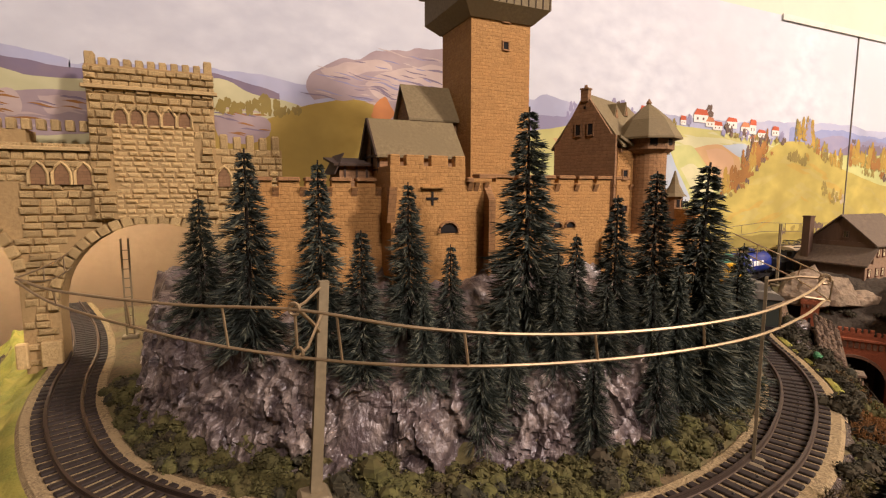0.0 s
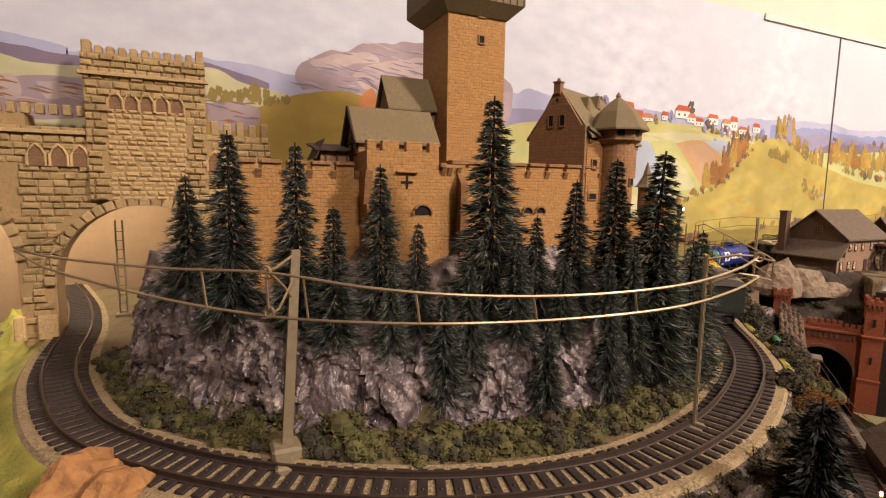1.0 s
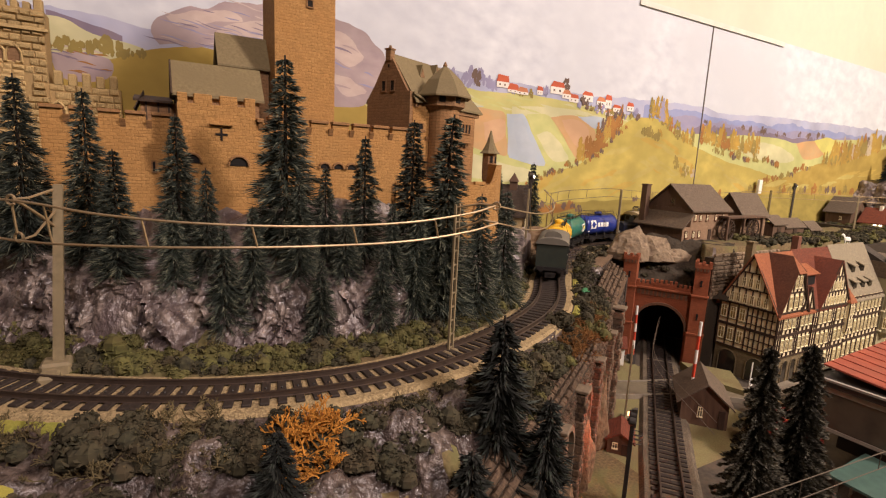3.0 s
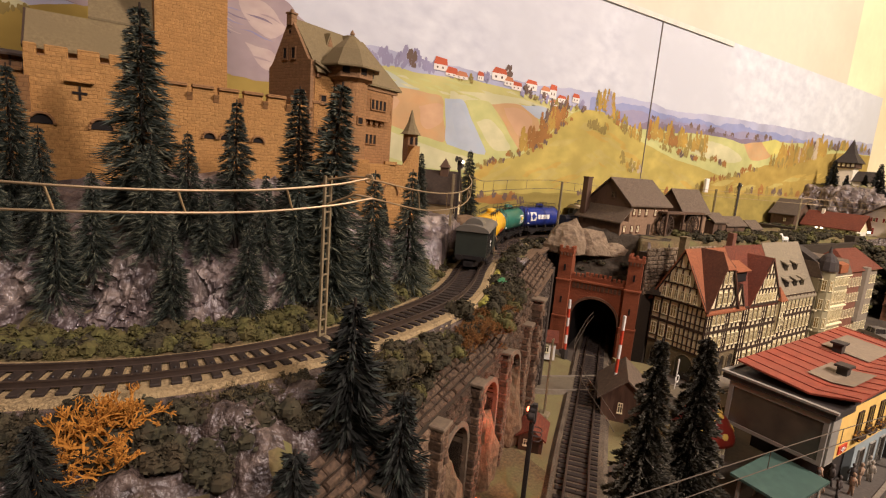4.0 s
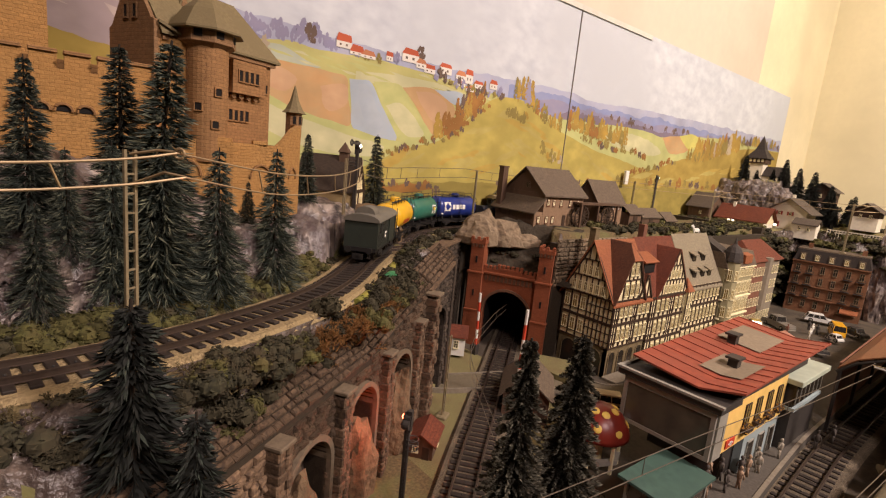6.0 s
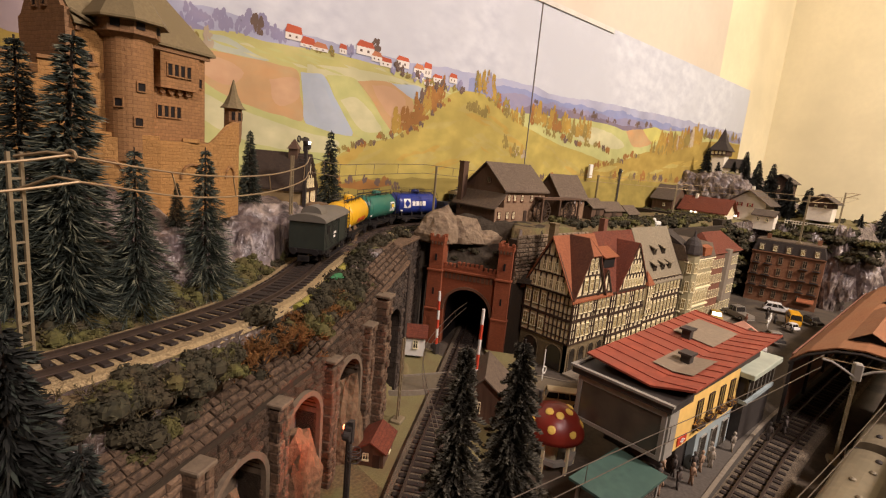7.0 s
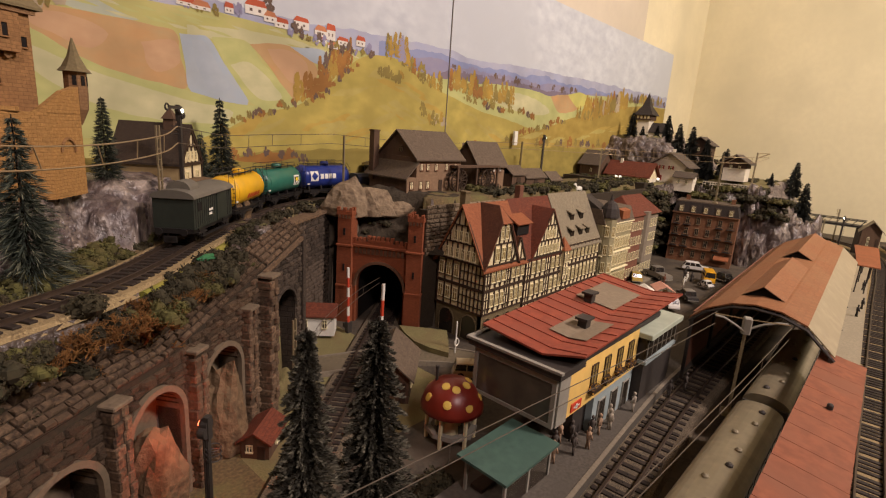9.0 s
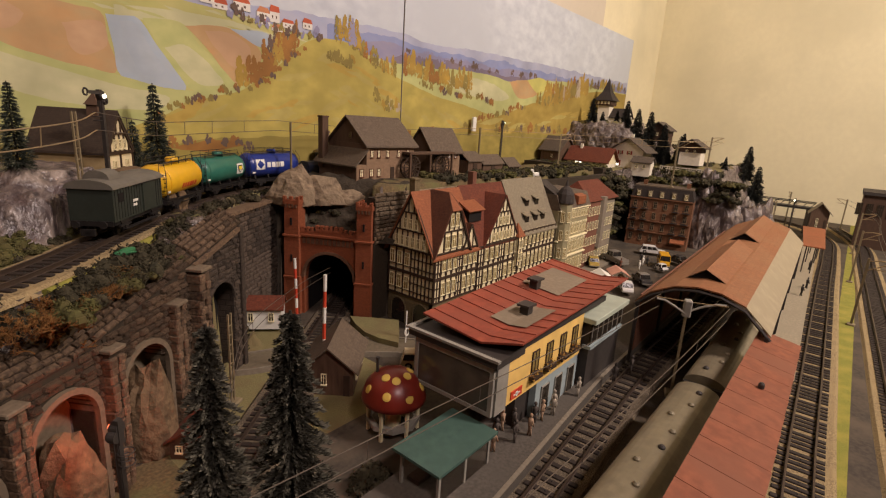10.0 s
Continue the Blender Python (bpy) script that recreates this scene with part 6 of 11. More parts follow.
def fir_mesh(seed, tiers=19, r=0.25, fib=15, droop=0.35, wide=0.0031, pale=False):
    """A bristle fir of height 1: fibres in drooping tiers."""
    rr = random.Random(seed)
    g = Geo()
    for i in range(tiers):
        q = (i + 0.3) / tiers
        z = 0.115 + 0.865 * q ** 0.93
        R = (r * (1 - z) ** 0.82 + 0.012) * rr.uniform(0.84, 1.1)
        nb = max(5, round(11 * (1 - 0.5 * z)))
        a0 = rr.uniform(0, 6.28)
        for b in range(nb):
            a = a0 + 6.283 * b / nb + rr.uniform(-0.22, 0.22)
            Rb = R * rr.uniform(0.75, 1.12)
            dr = droop * rr.uniform(0.6, 1.3)
            for k in range(fib):
                s = rr.uniform(0.0, 0.95 if pale else 0.72)
                da = rr.uniform(-0.42, 0.42)
                p = Vector((math.cos(a) * Rb * s, math.sin(a) * Rb * s, z - dr * Rb * s * 1.1 + (rr.uniform(-0.004, 0.004) if pale else rr.uniform(-0.008, 0.012))))
                ln = Rb * (rr.uniform(0.05, 0.11) if pale else rr.uniform(0.30, 0.55)) + 0.012
                d = Vector((math.cos(a + da), math.sin(a + da), rr.uniform(-0.1, 0.7) if pale else -dr * rr.uniform(0.1, 1.6) + rr.uniform(-0.1, 0.45))).normalized()
                e = p + d * ln
                w = d.cross(Vector((rr.uniform(-1, 1), rr.uniform(-1, 1), rr.uniform(-0.5, 1)))).normalized() * wide * rr.uniform(0.6, 1.2)
                mid = p + d * ln * 0.45
                mi = 1 if s > (0.62 if pale else 0.40) and rr.random() < (0.70 if pale else 0.36) else 0
                g.add([p, mid - w, e, mid + w], [(0, 1, 2, 3)], mi)
    for k in range(60):
        z = rr.uniform(0.1, 0.97)
        a = rr.uniform(0, 6.28)
        R = 0.5 * r * (1 - z) + 0.012
        p = Vector((0, 0, z))
        e = Vector((math.cos(a) * R, math.sin(a) * R, z - 0.25 * R))
        w = Vector((-math.sin(a), math.cos(a), 0)) * wide * 2.2
        g.add([p, (p + e) / 2 - w, e, (p + e) / 2 + w], [(0, 1, 2, 3)], 0)
    return g


FIRS = []
for sd, tr, r, fb, dr in ((1, 23, 0.225, 40, 0.5), (2, 20, 0.28, 42, 0.6), (3, 25, 0.20, 38, 0.4), (4, 21, 0.25, 40, 0.65)):
    FIRS.append((fir_mesh(sd, tr, r, fb, dr).mesh("crown", ["needle", "needle_tip"]), Geo().tube([(0, 0, -0.06), (0, 0, 0.5), (0, 0, 0.985)], 0.016, 6, r2=0.004).mesh("trunk", "trunk")))
TRUNK = FIRS[0][1]


def fir(x, y, ztop, kind, label, group, z0=None, lean=(0, 0), wide=1.0, meshes=None):
    z = (gz(x, y) if z0 is None else z0) - 0.001
    h = ztop - z
    crown, trunk = meshes or FIRS[kind]
    t = thing("fir_tree", label, "fir tree", pose(x, y, z, lean[0], lean[1], (x * 4711 + y * 977) % 360) @ Matrix.Diagonal((h * wide, h * wide, h, 1)), group)
    part("trunk", trunk, None, t)
    part("crown", crown, None, t)


CF = "dark green bristle fir on the castle rock"
for x, y, zt, kd, w in ((-0.009, 0.309, 0.283, 1, 1.1), (0.014, 0.276, 0.308, 0, 1.0), (0.048, 0.261, 0.302, 0, 0.9), (0.063, 0.235, 0.267, 2, 1.15), (0.096, 0.258, 0.291, 0, 1.0), (0.111, 0.235, 0.258, 1, 0.9),
                        (0.092, 0.226, 0.237, 1, 1.0), (0.16, 0.237, 0.333, 0, 1.05), (0.163, 0.212, 0.254, 1, 1.0), (0.21, 0.22, 0.284, 0, 1.0), (0.252, 0.231, 0.299, 2, 1.1),
                        (0.269, 0.204, 0.257, 1, 0.9), (0.300, 0.207, 0.247, 1, 0.95), (0.346, 0.236, 0.249, 1, 0.9), (0.418, 0.350, 0.264, 2, 1.0), (0.245, 0.205, 0.245, 3, 0.9), (0.225, 0.205, 0.240, 1, 0.9), (0.135, 0.215, 0.236, 3, 1.0), (0.183, 0.222, 0.262, 3, 1.0), (0.118, 0.213, 0.226, 1, 1.0), (0.192, 0.206, 0.236, 1, 1.1)):
    fir(x, y, zt, kd, CF, "firs below the castle", wide=w)
fir(0.262, 0.212, 0.305, 2, "tall leaning dark fir on the castle rock", "firs below the castle", lean=(0, 5), wide=1.15)
for x, y, zt, kd in ((0.172, 0.192, 0.207, 1), (0.212, 0.188, 0.213, 3), (0.335, 0.262, 0.222, 3)):
    fir(x, y, zt, kd, "small dark fir at the foot of the rock", "firs below the castle")
HILL_FIR = (fir_mesh(31, 20, 0.24, 34, 0.6, 0.006).mesh("crown", ["needle_black", "needle_black"]), TRUNK)
DENSE = [(fir_mesh(21 + i, 24, 0.30, 46, 0.55, 0.0042).mesh("crown", ["needle_black", "needle"]), TRUNK) for i in range(2)]
for x, y, zt, kd, w in ((0.2394, 0.0896, 0.193, 0, 0.85), (0.2577, 0.0698, 0.152, 1, 0.8), (0.205, 0.062, 0.140, 1, 1.0), (0.122, 0.078, 0.160, 0, 1.35)):
    fir(x, y, zt, kd, "dense black-green fir on the slope below the track", "firs on the slope", wide=w, meshes=DENSE[kd])
fir(0.568, 0.472, 0.277, 0, "slender dark fir beside the upper track", "", wide=0.85)
fir(0.545, 0.475, 0.235, 1, "small dark fir beside the upper track", "", wide=0.9)
BIG = (fir_mesh(11, 44, 0.165, 84, 0.7, 0.0042, True).mesh("crown", ["needle_dusty", "needle_pale"]), TRUNK)
BIG2 = (fir_mesh(12, 42, 0.200, 90, 0.65, 0.0042, True).mesh("crown", ["needle_dusty", "needle_pale"]), TRUNK)
fir(0.4155, 0.0446, 0.166, 0, "tall dusty fir with pale tips at the station", "firs at the station", 0.0, wide=1.0, meshes=BIG)
fir(0.4521, 0.0369, 0.165, 0, "broad dusty fir with pale tips at the station", "firs at the station", 0.0, wide=1.05, meshes=BIG2)


# ---- bushes ----
def bush_mesh(seed, n=330, crumb=0.132):
    """A foam bush of radius about 1: crumbs on a lumpy cushion."""
    rr = random.Random(seed)
    lumps = [(Vector((rr.uniform(-0.6, 0.6), rr.uniform(-0.6, 0.6), rr.uniform(0.15, 0.6))), rr.uniform(0.35, 0.6)) for _ in range(7)]
    g = Geo()
    for k in range(n):
        c, r = lumps[k % 7]
        a, b = rr.uniform(0, 6.283), math.acos(rr.uniform(-0.4, 1))
        d = Vector((math.sin(b) * math.cos(a), math.sin(b) * math.sin(a), math.cos(b)))
        p = c + d * r * rr.uniform(0.82, 1.12)
        if p.z < -0.05:
            continue
        s = crumb * rr.uniform(0.6, 1.4)
        u = Vector((rr.uniform(-1, 1), rr.uniform(-1, 1), rr.uniform(-1, 1))).normalized()
        v = d.cross(u).normalized()
        w = d * 0.6 + u * 0.4
        g.add([p + v * s, p - v * 0.7 * s + w * 0.5 * s, p + w * s, p - w * 0.5 * s - v * 0.2 * s, p + d * 0.5 * s], [(0, 2, 4), (2, 1, 4), (1, 3, 4), (3, 0, 4)])
    for c, r in lumps:
        g.lathe([(r * 0.4, -r * 0.75), (r * 0.86, -r * 0.2), (r * 0.78, r * 0.4), (r * 0.3, r * 0.84)], 7, tuple(c))
    return g


LIGHT = {m: [bush_mesh(40 + i, 170, 0.145).mesh("bush", m) for i in range(3)] for m in ("bush", "bush_dark")}
DISTANT = {m: [bush_mesh(50 + i, 60, 0.27).mesh("bush", m) for i in range(2)] for m in ("bush", "bush_dark")}
BUSH = {m: [bush_mesh(40 + i).mesh("bush", m) for i in range(4)] for m in ("bush", "bush_dark", "bush_bright")}


def lichen_mesh(seed, m, n=100):
    """A tangle of short forked twigs, radius about 1."""
    rr = random.Random(seed)
    g = Geo()

    def twig(p, d, ln, r, lv):
        e = p + d * ln
        g.tube([p, p.lerp(e, 0.5) + Vector((rr.uniform(-0.03, 0.03), rr.uniform(-0.03, 0.03), 0.02)), e], r, 3, r2=r * 0.75)
        if lv:
            for _ in range(rr.choice((2, 3, 3))):
                q = (d + Vector((rr.uniform(-0.9, 0.9), rr.uniform(-0.9, 0.9), rr.uniform(-0.5, 0.9)))).normalized()
                twig(e, q, ln * rr.uniform(0.6, 0.85), r * 0.8, lv - 1)

    for _ in range(n // 10):
        a = rr.uniform(0, 6.283)
        b = rr.uniform(0.05, 1.2)
        d = Vector((math.cos(a) * math.cos(b), math.sin(a) * math.cos(b), math.sin(b)))
        twig(Vector((rr.uniform(-0.4, 0.4), rr.uniform(-0.4, 0.4), 0)), d, rr.uniform(0.28, 0.42), 0.036, 3)
    return g.mesh("lichen", m)


LICHEN = {m: [lichen_mesh(70 + i, m, 170 if m == "lichen_orange" else 80) for i in range(2)] for m in ("lichen_orange", "lichen_rust", "bush_dark", "lichen_olive")}


REST = {}


def shrub(x, y, s, m, z=None, label="olive foam bush", flat=0.85, meshes=BUSH, group="", rr=random.Random(8), far=False):
    me = rr.choice((DISTANT if x > 0.85 else LIGHT)[m] if far and m in LIGHT and meshes is BUSH else meshes[m])
    zz = (gz(x, y) if z is None else z) - s * 0.06
    mx = pose(x, y, zz, 0, 0, rr.uniform(0, 360)) @ Matrix.Diagonal((s, s, s * flat * rr.uniform(0.85, 1.15), 1))
    if far:
        REST.setdefault(m, Geo()).add([v.co for v in me.vertices], [tuple(p.vertices) for p in me.polygons], 0, mx)
        return
    ob = new("bush" if meshes is BUSH else "lichen_bush", me)
    ob.matrix_basis = mx
    tagged(ob, label, "bush", group)


rr = random.Random(77)
# ring of bushes between the castle rock and the track
line = [p for p in UP if -0.1 < p.x < 0.52 and p.y < 0.45]
for k, p in enumerate(line):
    d = (line[min(k + 1, len(line) - 1)] - line[max(0, k - 1)]).normalized()
    nrm = Vector((-d.y, d.x, 0))
    for row, (o, s) in enumerate(((0.0295, 0.0062), (0.036, 0.0095), (0.044, 0.0110))):
        if rr.random() < (0.8, 0.72, 0.5)[row]:
            q = p + nrm * (o + rr.uniform(-0.004, 0.004))
            if q.x > 0.33 and rr.random() < 0.4:
                continue
            shrub(q.x, q.y, s * rr.uniform(0.75, 1.25), "bush" if rr.random() < 0.7 else "bush_dark", TRACK_Z - 0.001 if row < 2 else min(gz(q.x, q.y), TRACK_Z + 0.006), "olive foam bush between rock and track", group="bushes at the castle rock", far=rr.random() < 0.65)
# bushes on the outer slope
for k, p in enumerate(UP):
    if not 0.0 < p.x < 0.66:
        continue
    d = (UP[min(k + 1, len(UP) - 1)] - UP[max(0, k - 1)]).normalized()
    nrm = Vector((d.y, -d.x, 0))
    for o, s, pr in ((0.034, 0.0075, 0.34), (0.043, 0.0105, 0.34), (0.056, 0.011, 0.22), (0.075, 0.011, 0.12)):
        if rr.random() < pr:
            q = p + nrm * (o + rr.uniform(-0.005, 0.005))
            u, sd = wall_us(q.x, q.y)
            if sd > 0.006 and q.x > 0.02:
                if q.x < 0.17 and rr.random() < 0.55:
                    shrub(q.x, q.y, s * 1.3, rr.choice(("bush_dark", "lichen_olive")), None, "dull olive lichen tuft on the slope", 0.8, LICHEN, "lichen on the slope")
                else:
                    shrub(q.x, q.y, s * rr.uniform(0.8, 1.2), "bush_dark", None, "dark foam bush on the slope below the track", group="bushes on the slope", far=rr.random() < 0.55)
for x, y, s in ((0.138, 0.095, 0.017), (0.127, 0.090, 0.014), (0.150, 0.098, 0.013), (0.143, 0.085, 0.012)):
    shrub(x, y, s, "lichen_orange", gz(x, y) + 0.012, "bright orange lichen tuft", 1.0, LICHEN)
for k in range(22):
    u = rr.uniform(-0.060, 0.045)
    q = wall_at(u, rr.uniform(0.010, 0.024))
    shrub(q.x, q.y, rr.uniform(0.010, 0.015), rr.choice(("lichen_rust", "lichen_rust", "lichen_olive")), rr.uniform(float(wall_top(u)), 0.138), "rust-brown lichen above the arcade wall", 0.8, LICHEN)
for k in range(42):
    u = rr.uniform(-0.16, 0.10)
    if -0.03 < u < 0.02:
        continue
    q = wall_at(u, rr.uniform(0.012, 0.022))
    shrub(q.x, q.y, rr.uniform(0.008, 0.013), rr.choice(("bush_dark", "bush_dark", "bush")), rr.uniform(float(wall_top(u)) - 0.002, 0.137 if u > -0.08 else 0.122), "dense dark bush hanging over the wall top", 0.9)
for x, y, s in ((0.272, 0.104, 0.015), (0.287, 0.110, 0.014), (0.262, 0.098, 0.012), (0.300, 0.102, 0.011), (0.19, 0.052, 0.014), (0.31, 0.125, 0.009)):
    shrub(x, y, s, "bush_bright", None, "bright yellow-green foam bush on the slope", 0.85)
for x, y, s in ((0.455, 0.240, 0.013), (0.44, 0.225, 0.014), (0.47, 0.255, 0.014), (0.485, 0.272, 0.012), (0.50, 0.285, 0.013), (0.46, 0.225, 0.010), (0.36, 0.175, 0.012), (0.345, 0.160, 0.013), (0.33, 0.150, 0.012), (0.52, 0.30, 0.012),
                (0.54, 0.31, 0.012), (0.56, 0.335, 0.012), (0.585, 0.345, 0.011), (0.61, 0.37, 0.011)):
    shrub(x, y, s, "bush_dark", None, "dense dark bush hanging over the wall top", 0.95)
for k in range(46):
    u = rr.uniform(-0.09, 0.30)
    o = rr.uniform(0.024, 0.036) if u < 0.10 else rr.uniform(0.040, 0.052)
    q = wall_at(u, o)
    if track_gap(np.array([q.x]), np.array([q.y]))[0][0] > 0.029:
        shrub(q.x, q.y, rr.uniform(0.007, 0.0115), rr.choice(("bush_dark", "bush_dark", "bush")), None, "dense dark bush hanging over the wall top", 0.95)
# thick growth along the outer edge of the ballast and down the slope
for k, p in enumerate(UP):
    if not 0.06 < p.x < 0.40 or p.y > 0.3:
        continue
    d = (UP[min(k + 1, len(UP) - 1)] - UP[max(0, k - 1)]).normalized()
    nrm = Vector((d.y, -d.x, 0))
    for o, sz, pr in ((0.0315, 0.0085, 0.62), (0.040, 0.012, 0.36), (0.058, 0.012, 0.10), (0.085, 0.012, 0.06)):
        if rr.random() > pr:
            continue
        q = p + nrm * (o + rr.uniform(-0.004, 0.004))
        if wall_us(q.x, q.y)[1] < 0.012:
            continue
        kind = rr.choice(("bush_dark", "bush_dark", "bush_dark", "lichen_olive"))
        twiggy = kind == "lichen_olive"
        shrub(q.x, q.y, sz * rr.uniform(0.8, 1.25), kind, None, "dull olive lichen tuft on the slope" if twiggy else "dark foam bush on the slope below the track", 0.9, LICHEN if twiggy else BUSH, "lichen on the slope" if twiggy else "bushes on the slope", far=not twiggy and rr.random() < 0.7)
# the hedge beside the verge
for k, p in enumerate(UP):
    if not 0.26 < p.x < 0.66:
        continue
    d = (UP[min(k + 1, len(UP) - 1)] - UP[max(0, k - 1)]).normalized()
    for o in ((0.036, 0.041) if p.x < 0.36 else (0.043, 0.048)):
        if rr.random() < 0.62:
            q = p + Vector((d.y, -d.x, 0)) * (o + rr.uniform(-0.002, 0.002))
            w = abs(q.x - 0.385) < 0.05 and rr.random() < 0.75
            v = not w and rr.random() < 0.3
            shrub(q.x, q.y, rr.uniform(0.0075, 0.0115), "lichen_rust" if w else rr.choice(("bush_dark", "bush_dark", "lichen_olive" if v else "bush")), TRACK_Z - (0.010 if o < 0.037 else 0.015), "rust-brown lichen above the arcade wall" if w else "dense dark bush beside the verge", 1.0, LICHEN if w or v else BUSH, far=not (w or v) and rr.random() < 0.75)
# growth over the bulge of the verge above the arcade
for k in range(11):
    f = k / 10
    w = k % 3 == 0
    shrub(0.393 + 0.034 * f + rr.uniform(-0.002, 0.002), 0.185 + 0.027 * f + rr.uniform(-0.002, 0.002), rr.uniform(0.0075, 0.0105), "lichen_rust" if w else "bush_dark", 0.137, "rust-brown lichen above the arcade wall" if w else "dense dark bush beside the verge", 1.0, LICHEN if w else BUSH)
for i in range(34):
    x, y = rr.uniform(0.003, 0.112), rr.uniform(0.012, 0.062)
    q = PF @ Vector((x, y, 0))
    z = 0.100 + 0.016 * min(1, y / 0.03) + 0.05 * max(0, min(1, (y - 0.03) / 0.045))
    shrub(q.x, q.y, rr.uniform(0.005, 0.009), rr.choice(("bush_dark", "bush_dark", "bush")), z, "dark bush on the bank above the tunnel", group="bushes over the tunnel")

# ---- goods train on the upper line ----
M["loco_blue"] = mat("dark_blue_plastic", (0.045, 0.055, 0.10), (0.034, 0.042, 0.078), 200, 0.38, 0.05, spec=0.5)
M["tank_blue"] = mat("deep_blue_tank", (0.025, 0.045, 0.24), (0.02, 0.036, 0.2), 120, 0.3, 0.03, spec=0.5)
M["tank_green"] = mat("sea_green_tank", (0.035, 0.17, 0.12), (0.03, 0.145, 0.10), 120, 0.33, 0.03, spec=0.5)
M["tank_yellow"] = mat("yellow_tank", (0.80, 0.46, 0.02), (0.74, 0.42, 0.02), 120, 0.33, 0.03, spec=0.5)
M["van_green"] = mat("dark_green_van", (0.035, 0.042, 0.032), (0.026, 0.032, 0.025), 200, 0.5, 0.1)
M["van_roof"] = mat("grey_van_roof", (0.16, 0.145, 0.115), (0.12, 0.11, 0.088), 150, 0.6, 0.1)
M["loco_roof"] = mat("ivory_roof", (0.60, 0.50, 0.36), (0.52, 0.43, 0.31), 150, 0.5, 0.1)
M["running_gear"] = mat("black_running_gear", (0.02, 0.017, 0.016), (0.013, 0.011, 0.01), 200, 0.55, 0.1)
M["wheel"] = mat("dark_wheel", (0.05, 0.042, 0.038), (0.035, 0.03, 0.027), 200, 0.4, 0.05, metal=0.5)
M["rod_red"] = mat("brown_red_rod", (0.16, 0.05, 0.035), (0.12, 0.04, 0.03), 200, 0.5, 0.05)
M["print_white"] = mat("white_print", (0.80, 0.78, 0.70), (0.76, 0.74, 0.66), 200, 0.5, 0)
M["print_yellow"] = mat("yellow_print", (0.85, 0.65, 0.05), (0.8, 0.6, 0.05), 200, 0.5, 0)
M["print_red"] = mat("red_print", (0.60, 0.07, 0.03), (0.55, 0.06, 0.03), 200, 0.5, 0)
M["lamp_white"] = mat("lit_lamp", (0.9, 0.85, 0.7), None, 100, 0.4, 0, emit=((1.0, 0.9, 0.7), 14.0))
RAIL_TOP = TRACK_Z + 0.0042


def along(line, s, z):
    L = 0.0
    for a, b in zip(line, line[1:]):
        d = (b - a).length
        if L + d >= s:
            q = a.lerp(b, (s - L) / d)
            e = b - a
            return Vector((q.x, q.y, z)), math.degrees(math.atan2(e.y, e.x))
        L += d


def seat(line, s, half, z=RAIL_TOP):
    """The pose of a vehicle whose axles stand on the line at s - half and s + half."""
    a, b = along(line, s - half, z)[0], along(line, s + half, z)[0]
    d = b - a
    c = (a + b) / 2
    return Matrix.Translation(c) @ pose(0, 0, 0, 0, 0, math.degrees(math.atan2(d.y, d.x)))


def wheelset(t, x, r=0.0056, w=0.0185):
    part("axle", Geo().tube([(x, -w / 2, r), (x, w / 2, r)], 0.0011, 6), "wheel", t)
    for s in (-1, 1):
        prof = [(r + 0.0009, 0.0), (r + 0.0009, 0.0007), (r, 0.0008), (r, 0.0030), (r * 0.8, 0.0030), (r * 0.72, 0.0024), (r * 0.3, 0.0024), (r * 0.25, 0.0034)]
        q = part("wheel", Geo().lathe(prof, 18, mx=Matrix.Translation((x, s * (w / 2 - 0.0012), r)) @ pose(0, 0, 0, -90 * s, 0, 0)), "wheel", t)


def underframe(t, L, w=0.030, z=0.0125):
    g = Geo().box(-L / 2, -w / 2, z - 0.0028, L / 2, -w / 2 + 0.002, z).box(-L / 2, w / 2 - 0.002, z - 0.0028, L / 2, w / 2, z).box(-L / 2, -w / 2, z - 0.0016, L / 2, w / 2, z - 0.0004)
    g.box(-L / 2 - 0.001, -w / 2, z - 0.003, -L / 2 + 0.001, w / 2, z + 0.001).box(L / 2 - 0.001, -w / 2, z - 0.003, L / 2 + 0.001, w / 2, z + 0.001)
    part("underframe", g, "running_gear", t)
    for e in (-1, 1):
        for s in (-1, 1):
            part("buffer", Geo().lathe([(0.0012, 0), (0.0012, 0.0035), (0.0030, 0.0036), (0.0030, 0.0046)], 10, mx=Matrix.Translation((e * (L / 2 + 0.001), s * 0.0098, z - 0.001)) @ pose(0, 0, 0, 0, 90 * e, 0)), "running_gear", t)
        part("coupling", Geo().box(min(e * L / 2, e * (L / 2 + 0.008)), -0.002, z - 0.008, max(e * L / 2, e * (L / 2 + 0.008)), 0.002, z - 0.006).box(min(e * (L / 2 + 0.006), e * (L / 2 + 0.008)), -0.005, z - 0.009, max(e * (L / 2 + 0.006), e * (L / 2 + 0.008)), 0.005, z - 0.004), "running_gear", t)


def axle_guards(t, x, w=0.030, z=0.0125):
    for s in (-1, 1):
        y = s * (w / 2 - 0.0008)
        part("axle_guard", Geo().prism([(x - 0.007, z), (x + 0.007, z), (x + 0.0025, 0.0035), (x - 0.0025, 0.0035)][::-1], min(y, y + s * 0.0014), max(y, y + s * 0.0014), "y").cbox((x, y + s * 0.0016, 0.0058), (0.0048, 0.0022, 0.0042))
             .box(x - 0.0085, min(y, y + s * 0.002), z - 0.005, x + 0.0085, max(y, y + s * 0.002), z - 0.0035), "running_gear", t)


